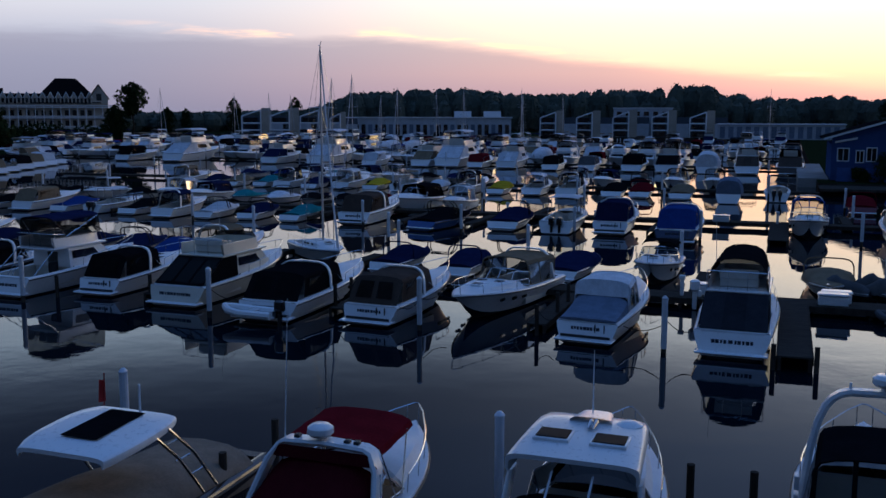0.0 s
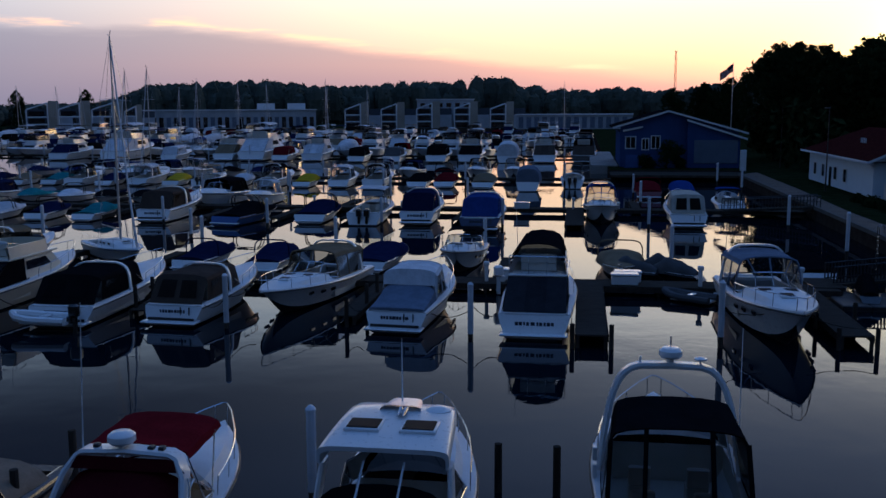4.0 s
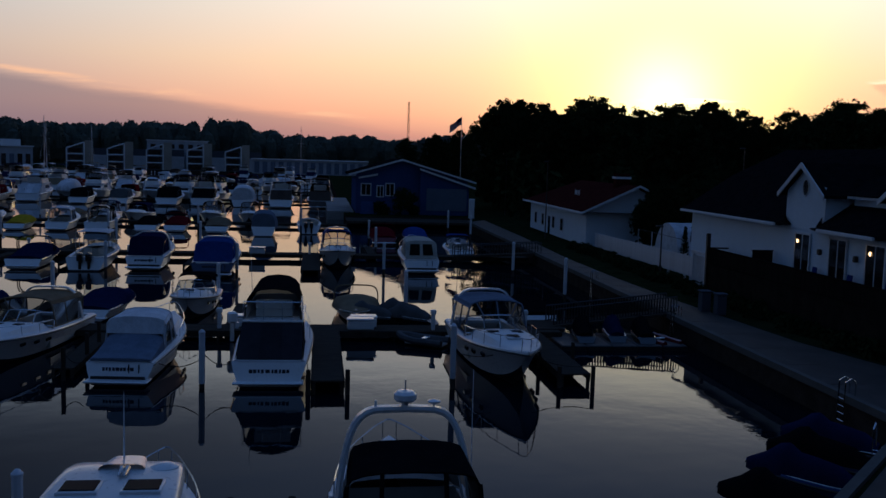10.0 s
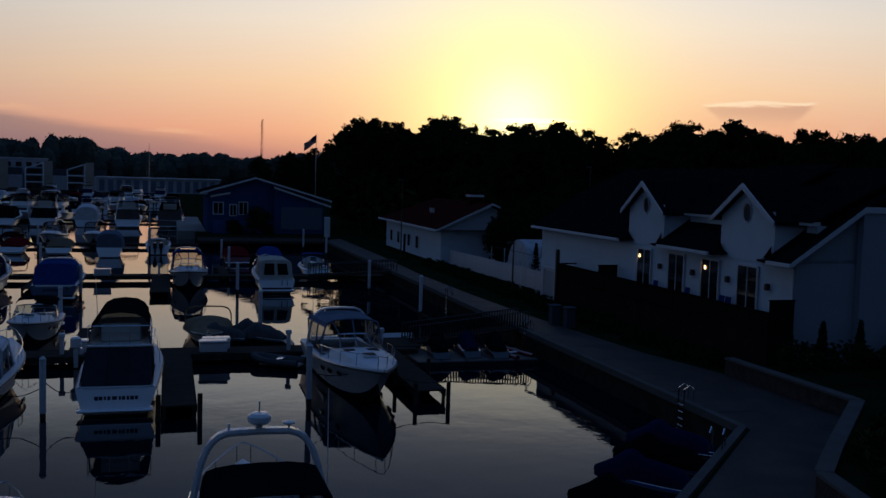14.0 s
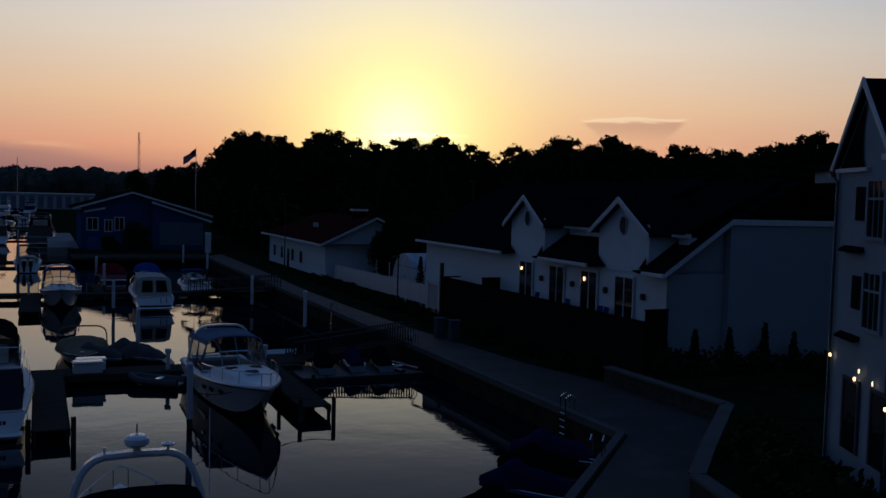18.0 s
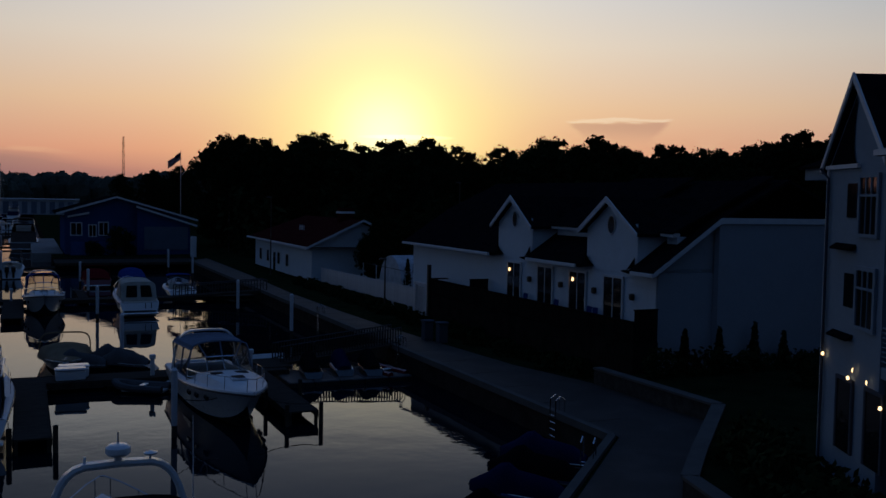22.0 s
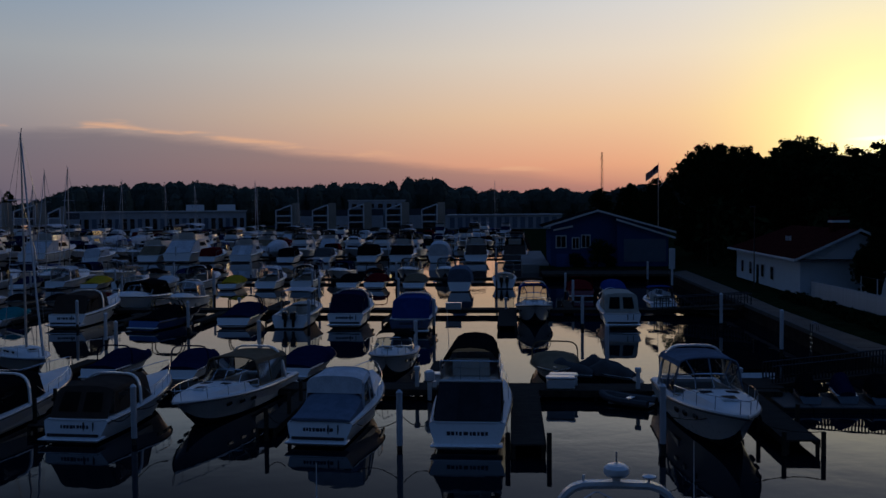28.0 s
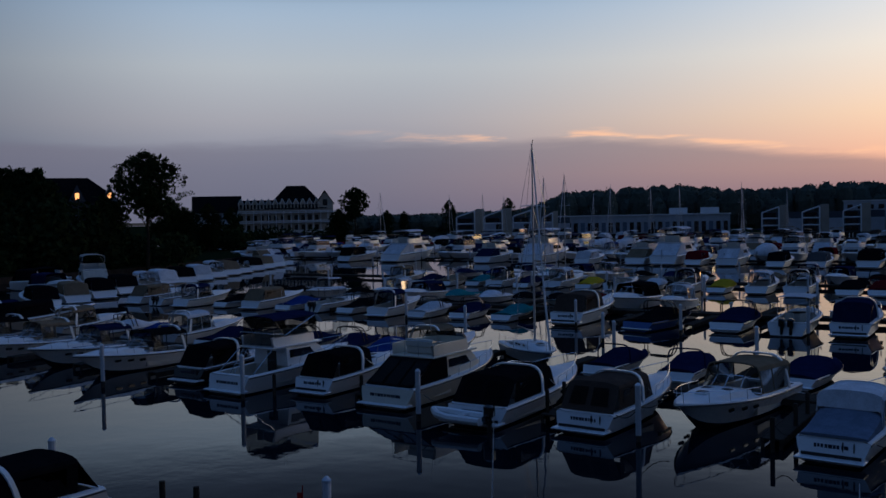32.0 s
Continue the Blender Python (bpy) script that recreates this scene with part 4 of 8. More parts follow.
def flybridge(m, L=10.5, B=3.6, canvas="navy", hull=None, label="", enclosed=True, bridge_top="open", letters=True, stripe=None, lite=False, far=False, bridge_canvas=None, aft_windows=True):
    """Flybridge cruiser: cabin house, bridge above it, cockpit aft."""
    boat = thing("flybridge_cruiser", m, label or f"white flybridge cruiser with {canvas} canvas", "motor boat", "moored boats")
    h = Hull(L, B, 1.15, 1.8)
    white = hull or gel_white
    build_hull(boat, h, white, None, stripe, 9 if lite else 12, far)
    build_deck(boat, h, 0.34, 0.22, crown_end=0.95, far=far and enclosed)
    build_platform(boat, B, 0.7)
    x0, x1 = L * 0.32, L * 0.66
    hw = B * 0.4
    z0, z1 = 1.3, 2.5
    s = Shape()
    ring = lambda x, k, zt: [(x, hw * k, z0), (x, hw * k * 0.93, zt - 0.12), (x, hw * k * 0.85, zt), (x, -hw * k * 0.85, zt), (x, -hw * k * 0.93, zt - 0.12), (x, -hw * k, z0)]
    s.loft([ring(x0, 1, z1), ring(x1 - 0.9, 0.98, z1), [(x1 + 0.3, y * 0.85, z if i in (0, 5) else z0 + 0.35) for i, (x, y, z) in enumerate(ring(x1, 0.95, z0 + 0.5))]], caps=True)
    house = part("cabin_house", s, white, boat)
    for sg in (1, -1):
        wd = Shape().add([(x0 + 0.25, sg * (hw * 0.975 + 0.012), z0 + 0.5), (x1 - 1.15, sg * (hw * 0.955 + 0.012), z0 + 0.5), (x1 - 1.6, sg * (hw * 0.925 + 0.012), z1 - 0.22), (x0 + 0.25, sg * (hw * 0.945 + 0.012), z1 - 0.22)], [(0, 1, 2, 3)])
        part("side_window", wd, dark_glass, house)
    ws = Shape().add([(x1 - 0.72, hw * 0.72, z1 - 0.16), (x1 - 0.72, -hw * 0.72, z1 - 0.16), (x1 + 0.2, -hw * 0.74, z0 + 0.5), (x1 + 0.2, hw * 0.74, z0 + 0.5)], [(0, 1, 2, 3)])
    part("windscreen", ws, dark_glass, house)
    # bridge deck with overhang over the cockpit, coaming, seats
    bx0 = L * 0.2
    part("bridge_deck", Shape().box(bx0, x1 - 0.5, -hw * 0.98, hw * 0.98, z1 - 0.02, z1 + 0.09, 0.03), white, boat)
    co = Shape()
    prof = [(bx0 + 0.25, hw * 0.95), (x1 - 1.4, hw * 0.92), (x1 - 0.75, hw * 0.7), (x1 - 0.55, 0.0), (x1 - 0.75, -hw * 0.7), (x1 - 1.4, -hw * 0.92), (bx0 + 0.25, -hw * 0.95)]
    zc = z1 + 0.72
    co.loft([[(x, y, z1 + 0.08) for x, y in prof], [(x - 0.12, y * 0.95, zc) for x, y in prof], [(x - 0.2, y * 0.9, zc) for x, y in prof], [(x - 0.08, y * 0.93, z1 + 0.1) for x, y in prof]])
    part("bridge_coaming", co, white, boat)
    st = Shape().box(bx0 + 0.9, bx0 + 1.35, -hw * 0.6, hw * 0.6, z1 + 0.1, z1 + 0.55, 0.05)
    st.box(bx0 + 0.8, bx0 + 0.95, -hw * 0.6, hw * 0.6, z1 + 0.5, z1 + 0.95, 0.04)
    if not far:
        part("bridge_seat", st, vinyl, boat)
    wsb = Shape().loft([[(x - 0.12, y * 0.95, zc) for x, y in prof[1:6]], [(x - 0.4, y * 0.9, zc + 0.32) for x, y in prof[1:6]]])
    part("bridge_windscreen", wsb, smoked, boat)
    cv = CANVAS[bridge_canvas or canvas]
    if bridge_top in ("bimini", "enclosure"):
        zt = z1 + 2.0
        ob, rings = build_canopy(boat, x1 - 0.9, bx0 + 0.3, hw * 0.85, hw * 0.9, zt, zt - 0.05, 0.25, cv, "bridge_bimini")
        for sg in (1, -1):
            fr = Shape().tube([(x1 - 1.0, sg * hw * 0.85, zt - 0.25), (bx0 + 1.2, sg * hw * 0.93, zc)], 0.025, 4)
            fr.tube([(bx0 + 0.4, sg * hw * 0.9, zt - 0.25), (bx0 + 1.2, sg * hw * 0.93, zc)], 0.025, 4)
            part("bimini_frame", fr, steel, boat)
        if bridge_top == "enclosure":
            for pick in (0, -1):
                tp = [r[pick] for r in rings]
                lw = [(x, y * 1.05, zc - 0.05) for x, y, z in tp]
                curtain(boat, tp, lw, clear_vinyl, "clear_panel")
            curtain(boat, rings[-1], [(bx0 + 0.25, y, z1 + 0.15) for _, y, _ in rings[-1]], clear_vinyl, "clear_panel")
            curtain(boat, rings[0], [(x1 - 0.75, y, zc) for _, y, _ in rings[0]], clear_vinyl, "clear_panel")
    elif bridge_top == "cover":
        build_canopy(boat, x1 - 0.85, bx0 + 0.5, hw * 0.8, hw * 0.92, zc + 1.0, zc + 0.8, 1.0, cv, "bridge_cover")
    cv = CANVAS[canvas]
    if enclosed:
        a = [(bx0 + 0.03, y, z1 - 0.02) for y in (hw * 0.97, hw * 0.33, -hw * 0.33, -hw * 0.97)]
        b_ = [(0.12, y * 1.04, h.fs + 0.05) for x, y, z in a]
        if far:
            curtain(boat, a, b_, cv, "aft_curtain")
        for i in range(0 if far else 3):
            curtain(boat, a[i: i + 2], b_[i: i + 2], cv, "aft_curtain", smoked if not lite and aft_windows else None, 0.08)
        for sg in (1, -1):
            curtain(boat, [(bx0, sg * hw * 0.98, z1 - 0.02), (x0 + 0.05, sg * hw * 0.98, z1 - 0.02)], [(0.12, sg * hw * 1.05, h.fs + 0.05), (x0 + 0.05, sg * hw * 1.02, h.sheer(0.3) + 0.03)], cv, "side_curtain")
    else:
        po = Shape()
        for sg in (1, -1):
            po.tube([(bx0 + 0.1, sg * hw * 0.95, z1), (0.5, sg * hw * 1.0, h.fs)], 0.03, 5)
        part("deck_post", po, steel, boat)
        dr = Shape().add([(x0 - 0.012, hw * 0.2, 0.7), (x0 - 0.012, -hw * 0.35, 0.7), (x0 - 0.012, -hw * 0.35, z1 - 0.3), (x0 - 0.012, hw * 0.2, z1 - 0.3)], [(0, 1, 2, 3)])
        part("cabin_door", dr, dark_glass, boat)
    if not lite:
        lad = Shape()
        for y in (hw * 0.5, hw * 0.5 + 0.35):
            lad.tube([(0.7, y, h.fs - 0.6), (bx0 + 0.2, y, z1 + 0.1)], 0.02, 4)
        for k in range(1, 6):
            lad.tube([(0.7 + (bx0 - 0.5) * k / 6, hw * 0.5, h.fs - 0.6 + (z1 - h.fs + 0.7) * k / 6), (0.7 + (bx0 - 0.5) * k / 6, hw * 0.5 + 0.35, h.fs - 0.6 + (z1 - h.fs + 0.7) * k / 6)], 0.018, 4)
        if not enclosed:
            part("bridge_ladder", lad, steel, boat)
        rl = Shape()
        zr = z1 + 0.95
        rl.tube([(bx0 + 1.0, hw * 0.95, zr - 0.1), (bx0 + 0.1, hw * 0.95, zr), (bx0 + 0.08, -hw * 0.95, zr), (bx0 + 1.0, -hw * 0.95, zr - 0.1)], 0.02, 4)
        for y in (hw * 0.95, hw * 0.3, -hw * 0.3, -hw * 0.95):
            rl.tube([(bx0 + 0.08, y, z1 + 0.08), (bx0 + 0.08, y, zr)], 0.016, 4)
        part("bridge_rail", rl, steel, boat)
        build_bow_rail(boat, h, 0.4, 0.6, 6)
        build_whip(boat, x1 - 1.0, hw * 0.9, zc, 2.6, (-0.2, 0.1))
        if letters:
            lettering(boat, h.fs * 0.62, B * 0.5, x=-0.19, tall=0.2)
    return boat


def runabout(m, L=6.6, B=2.45, cover="navy", hull=None, label="", arch="", cockpit=False, outboard=False, lite=False):
    """Open runabout under a fitted canvas cover, with or without a tower or bimini hoop."""
    nm = f"white runabout under a fitted {cover} canvas cover" if not cockpit else f"white open bowrider with {cover} bimini"
    boat = thing("runabout", m, label or nm, "motor boat", "moored boats")
    h = Hull(L, B, 0.72, 0.98)
    build_hull(boat, h, hull or gel_white, None, None, 9)
    build_platform(boat, B, 0.5, 0.3)
    cv = CANVAS[cover]
    if cockpit:
        fl = build_deck(boat, h, 0.5, 0.12, floor=0.25)
        build_windscreen(boat, h, 0.52, tall=0.45, rake=0.5, bulge=0.6)
        build_seats(boat, L * 0.34, h.half(0.3), fl)
        bx = Shape().box(L * 0.04, L * 0.16, -h.half(0) * 0.8, h.half(0) * 0.8, 0.3, 0.8, 0.06)
        part("stern_seat", bx, vinyl, boat)
        build_canopy(boat, L * 0.5, L * 0.26, B * 0.4, B * 0.42, 1.95, 1.95, 0.14, cv, "bimini")
    else:
        rings = []
        for i in range(11):
            u = 0.02 + 0.95 * i / 10
            pk = math.exp(-((u - 0.52) / 0.2) ** 2) * 0.62 + 0.14 * (1 - u) + 0.05
            rings.append(arc_ring(h.L * u, h.half(u) * 1.0 + 0.03, h.sheer(u) - 0.06, h.sheer(u) + pk, 10, 2.2 if u < 0.7 else 1.9))
        part("boat_cover", Shape().loft(rings, caps=True), cv, boat, f"fitted {cover} canvas cover")
    if arch == "tower":
        s = Shape()
        for dx_ in (0.0, 0.45):
            pts = [(L * 0.42 + dx_ - 0.5 * math.sin(a) ** 0.5, (B / 2 - 0.06) * math.copysign(abs(math.cos(a)) ** 0.4, math.cos(a)), 0.75 + 1.35 * math.sin(a) ** 0.45) for a in [math.pi * i / 12 for i in range(13)]]
            s.tube(pts, 0.045, 6)
        part("wake_tower", s, gel_black if not lite else iron, boat, "black tubular wake tower")
    elif arch == "hoop":
        pts = [(L * 0.3, (B / 2 - 0.06) * math.copysign(abs(math.cos(a)) ** 0.4, math.cos(a)), 0.75 + 1.15 * math.sin(a) ** 0.45) for a in [math.pi * i / 12 for i in range(13)]]
        part("bimini_hoop", Shape().tube(pts, 0.05, 6), cv, boat)
    if outboard:
        build_outboard(boat, 0.0, 0.0)
    if not lite:
        part("cleat", Shape().box(L * 0.86, L * 0.9, -0.1, 0.1, h.sheer(0.88) + 0.05, h.sheer(0.88) + 0.1, 0.01), steel, boat)
    return boat


def wrapped_boat(m, L=8.0, B=2.9, canvas="white", tall=2.1, label=""):
    """A boat wholly wrapped up in sheeting, ridge over its length."""
    boat = thing("covered_boat", m, label or f"boat wrapped in {canvas} sheeting at its berth", "motor boat", "moored boats")
    h = Hull(L, B, 1.0, 1.4)
    build_hull(boat, h, gel_white, None, None, 9)
    rings = []
    for i in range(9):
        u = 0.0 + 0.97 * i / 8
        z = h.sheer(u) + tall * (1 - 0.75 * u ** 2.2) * (0.8 + 0.2 * min(1, u * 6))
        rings.append(arc_ring(h.L * u + (0.3 if i == 0 else 0), h.half(u) + 0.05, h.sheer(u) - 0.25, z, 10, 3.2 - 1.6 * u))
    part("boat_wrap", Shape().loft(rings, caps=True), CANVAS[canvas], boat)
    return boat


def pilothouse(m, L=7.6, B=2.7, canvas="white", label=""):
    """Small fishing boat: hardtop on posts over the helm, windscreen, outboards."""
    boat = thing("pilothouse_boat", m, label or "white fishing boat with hardtop on posts and outboard", "motor boat", "moored boats")
    h = Hull(L, B, 0.95, 1.3)
    build_hull(boat, h, gel_white, None, None, 9)
    fl = build_deck(boat, h, 0.5, 0.25, floor=0.35)
    x0, x1, hw = L * 0.24, L * 0.52, B * 0.4
    build_canopy(boat, x1 + 0.2, x0, hw * 0.95, hw, 2.65, 2.6, 0.12, CANVAS[canvas], "hardtop")
    for sg in (1, -1):
        for x in (x0 + 0.1, (x0 + x1) / 2, x1):
            part("top_post", Shape().tube([(x, sg * hw * 0.97, 2.55), (x + (0.25 if x == x1 else 0), sg * hw, 1.0)], 0.03, 5), steel, boat)
    part("windscreen", Shape().loft([[(x1 + 0.1, y, 2.5) for y in (-hw * 0.95, 0, hw * 0.95)], [(x1 + 0.45, y, 1.35) for y in (-hw, 0, hw)]]), glass, boat)
    build_outboard(boat, 0.0, 0.3)
    build_outboard(boat, 0.0, -0.3)
    build_seats(boat, L * 0.4, B * 0.4, fl)
    build_bow_rail(boat, h, 0.55, 0.4, 4)
    return boat


def sailboat(m, L=9.0, B=2.9, tall=13.0, cover="navy", label="", furled=True):
    boat = thing("sailboat", m, label or f"white sailing yacht with bare mast and {cover} sail cover", "sailboat", "moored boats")
    h = Hull(L, B, 0.95, 1.2)
    build_hull(boat, h, gel_white, None, gel_navy)
    build_deck(boat, h, 0.36, 0.4, side=0.4, crown_end=0.8)
    xm = L * 0.58
    mast = part("mast", Shape().tube([(xm, 0, 1.2), (xm, 0, tall * 0.6), (xm, 0, tall)], 0.09, 8, 0.05), alu, boat, "aluminium mast")
    for z in (tall * 0.45, tall * 0.72):
        part("spreader", Shape().tube([(xm, -0.9, z), (xm, 0, z + 0.05), (xm, 0.9, z)], 0.03, 5), alu, mast)
    part("masthead", Shape().tube([(xm - 0.35, 0, tall + 0.1), (xm, 0, tall), (xm + 0.25, 0, tall + 0.35)], 0.025, 4), steel, mast)
    st = Shape()
    st.tube([(xm, 0, tall), (0.05, 0, 1.0)], 0.012, 4)
    for sg in (1, -1):
        for z, zz in ((tall, tall * 0.72), (tall * 0.72, tall * 0.45)):
            st.tube([(xm, 0, z), (xm, sg * 0.9, zz)], 0.012, 4)
        st.tube([(xm, sg * 0.9, tall * 0.72), (xm, sg * 0.9, tall * 0.45), (xm - 0.1, sg * h.half(0.55) * 0.95, 1.1)], 0.012, 4)
    part("rigging", st, steel, boat, "wire stays")
    part("furled_jib", Shape().tube([(L * 0.97, 0, 1.3), (L * 0.85, 0, tall * 0.32), (xm + 0.1, 0, tall * 0.96)], 0.09, 6, 0.05), CANVAS["white"], boat, "furled white headsail")
    boom = part("boom", Shape().tube([(xm, 0, 2.15), (L * 0.1, 0, 2.2)], 0.06, 6), alu, boat)
    part("sail_cover", Shape().tube([(xm - 0.05, 0, 2.5), (xm - 0.8, 0, 2.4), (L * 0.35, 0, 2.33), (L * 0.12, 0, 2.28)], 0.18, 8, 0.08), CANVAS[cover], boom)
    rl = Shape()
    for sg in (1, -1):
        rl.tube([h.side(u, 0.05) + Vector((0, 0, 0.6)) if sg > 0 else Vector((h.side(u).x, -h.side(u, 0.05).y, h.side(u).z + 0.6)) for u in (0.02, 0.3, 0.6, 0.85, 0.98)], 0.012, 4)
        for u in (0.02, 0.25, 0.5, 0.75, 0.95):
            q = h.side(u, 0.05)
            rl.tube([(q.x, sg * q.y, q.z), (q.x, sg * q.y, q.z + 0.6)], 0.014, 4)
    part("guard_rail", rl, steel, boat)
    for u in (0.45, 0.52, 0.62):
        for sg in (1, -1):
            pl = Shape().box(L * u - 0.2, L * u + 0.2, sg * h.half(u) * 0.72 - 0.02, sg * h.half(u) * 0.72 + 0.02, h.sheer(u) + 0.15, h.sheer(u) + 0.28)
            part("portlight", pl, dark_glass, boat)
    build_hatches(boat, h, ((0.72, 0.0),), 0.5, 0.3)
    return boat


def tender(m, L=2.9, label="", motor=True, tube=None):
    boat = thing("inflatable_dinghy", m, label or "grey inflatable dinghy with a small outboard", "dinghy", "tenders")
    s = Shape()
    pts = [(0, 0.6, 0.3), (L * 0.6, 0.6, 0.33), (L * 0.85, 0.42, 0.42), (L, 0.0, 0.5), (L * 0.85, -0.42, 0.42), (L * 0.6, -0.6, 0.33), (0, -0.6, 0.3)]
    s.tube(pts, 0.2, 8)
    part("buoyancy_tube", s, tube or CANVAS["grey"], boat)
    part("floor", Shape().box(0.05, L * 0.8, -0.45, 0.45, 0.1, 0.2), gel_white, boat)
    part("thwart", Shape().box(L * 0.4, L * 0.5, -0.55, 0.55, 0.38, 0.44, 0.01), gel_white, boat)
    if motor:
        build_outboard(boat, 0.1, 0.0, 0.3)
    return boat


def jetski(m, canvas="black", hull=None, label=""):
    ski = thing("jet_ski", m, label or f"jet ski under {canvas} cover on a floating dock", "jet ski", "jet skis")
    h = Hull(3.1, 1.15, 0.42, 0.62)
    build_hull(ski, h, hull or gel_blue, rubber, None, 8)
    rings = []
    for u, hw, z in ((0.0, 0.42, 0.62), (0.15, 0.5, 0.92), (0.35, 0.5, 1.05), (0.5, 0.5, 1.12), (0.6, 0.54, 1.34), (0.68, 0.54, 1.28), (0.8, 0.46, 0.98), (0.92, 0.28, 0.78), (0.99, 0.08, 0.66)):
        rings.append(arc_ring(3.1 * u, hw, 0.36, z, 8, 2.0))
    part("fitted_cover", Shape().loft(rings, caps=True), CANVAS[canvas], ski)
    dk = Shape().loft([[(3.1 * u, h.half(u), h.sheer(u)), (3.1 * u, 0, h.sheer(u) + 0.03), (3.1 * u, -h.half(u), h.sheer(u))] for u in (0.0, 0.25, 0.5, 0.75, 0.98)])
    part("deck", dk, gel_white if canvas != "black" else gel_black, ski)
    return ski

# ---- water and land ----
part("water", Shape().add([(-2500, -400, 0), (2500, -400, 0), (2500, 3000, 0), (-2500, 3000, 0)], [(0, 1, 2, 3)]), water_mat, None, smooth=0)
tagged(bpy.data.objects["water"], "calm dark harbour water mirroring the dusk sky", "water", "", "structure")

LAND_Z = 1.2
basin = [(-230, 8), (13.5, 8), (13.5, 22.5), (21.3, 30.6), (21.3, 133), (23.7, 141), (4, 141), (4, 412), (-420, 412), (-420, 250), (-190, 215), (-170, 160), (-160, 128), (-158, 92), (-230, 70)]
outer = [(-2200, -300), (2200, -300), (2200, 2400), (-2200, 2400)]
land = bmesh.new()
shore = [land.verts.new((*grid(*q), LAND_Z)) for q in basin]
rim_ = [land.verts.new((*grid(*q), LAND_Z)) for q in outer]
ed = [land.edges.new((shore[i], shore[(i + 1) % len(shore)])) for i in range(len(shore))] + [land.edges.new((rim_[i], rim_[(i + 1) % 4])) for i in range(4)]
bmesh.ops.triangle_fill(land, use_beauty=True, edges=ed)
bmesh.ops.recalc_face_normals(land, faces=land.faces)
me = bpy.data.meshes.new("ground")
land.to_mesh(me)
land.free()
me.materials.append(grass)
tagged(new("ground", me), "dark grassy land round the harbour", "ground", "", "structure")


def gbox(name, s0, s1, d0, d1, z0, z1, material, parent=None, label="", bev=0.0):
    """An upright box laid along the grid."""
    m = gpose(s0, d0)
    ob = part(name, Shape().box(0, s1 - s0, 0, d1 - d0, z0, z1, bev), material, parent, label)
    ob.matrix_basis = m
    return ob


# quay walls: steel sheet piling with a pale coping
wall = Shape()
cope = Shape()
for a, b_ in zip(basin, basin[1:] + basin[:1]):
    (x0, y0), (x1, y1) = grid(*a), grid(*b_)
    wall.add([(x0, y0, -1.5), (x1, y1, -1.5), (x1, y1, LAND_Z + 0.02), (x0, y0, LAND_Z + 0.02)], [(0, 1, 2, 3)])
tagged(part("quay_wall", wall, sheet_pile, smooth=0), "dark steel sheet-pile quay wall", "quay wall", "", "structure")
for (a, b_) in (((13.5, 22.5), (21.3, 30.6)), ((21.3, 30.6), (21.3, 133)), ((13.5, 8), (13.5, 22.5))):
    p0, p1 = Vector((*grid(*a), 0)), Vector((*grid(*b_), 0))
    way = (p1 - p0).normalized()
    side = Vector((-way.y, way.x, 0)) * 0.16
    q = [p0 + side, p1 + side, p1 - side, p0 - side]
    cope.slab([(v.x, v.y) for v in q], LAND_Z - 0.15, LAND_Z + 0.16)
tagged(part("quay_coping", cope, cap_conc, smooth=0), "pale concrete coping on the quay", "coping", "", "structure")
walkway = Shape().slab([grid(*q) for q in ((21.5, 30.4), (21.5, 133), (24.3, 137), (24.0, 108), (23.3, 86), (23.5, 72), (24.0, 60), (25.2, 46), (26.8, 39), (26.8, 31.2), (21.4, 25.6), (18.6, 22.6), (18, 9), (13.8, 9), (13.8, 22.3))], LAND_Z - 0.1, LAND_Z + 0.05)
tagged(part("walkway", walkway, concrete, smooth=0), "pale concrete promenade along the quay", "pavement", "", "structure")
joints = Shape()
for k in range(26):
    d_ = 33 + 3.8 * k
    joints.slab([grid(21.8, d_), grid(23.4, d_), grid(23.4, d_ + 0.04), grid(21.8, d_ + 0.04)], LAND_Z + 0.04, LAND_Z + 0.056)
tagged(part("pavement_joint", joints, sheet_pile, smooth=0), "dark joints across the promenade", "pavement", "", "structure")

# ---- docks and pilings ----
def dock(s0, s1, d0, d1, z=0.55, legs=True, name="main_dock", label="weathered grey timber dock on piles"):
    ob = thing(name, gpose(s0, d0), label, "dock", "docks")
    w_, l_ = s1 - s0, d1 - d0
    part("decking", Shape().box(0, w_, 0, l_, z - 0.07, z), deck_wood, ob, smooth=0)
    fr = Shape()
    for a in (0.0, 1.0):
        if w_ > l_:
            fr.box(-0.01, w_ + 0.01, a * l_ - 0.04, a * l_ + 0.04, z - 0.32, z + 0.015)
        else:
            fr.box(a * w_ - 0.04, a * w_ + 0.04, -0.01, l_ + 0.01, z - 0.32, z + 0.015)
    part("stringer", fr, pile_wood, ob, smooth=0)
    if legs and d0 < 90:
        n = max(1, int(max(w_, l_) / 3.2))
        for i in range(n + 1):
            q = i / n
            for e in (0.06, 0.94):
                x, y = (q * w_, e * l_) if w_ > l_ else (e * w_, q * l_)
                part("dock_leg", Shape().turned(x, y, [(0.09, -1.2), (0.09, z - 0.05)], 6), pile_wood, ob)
    return ob


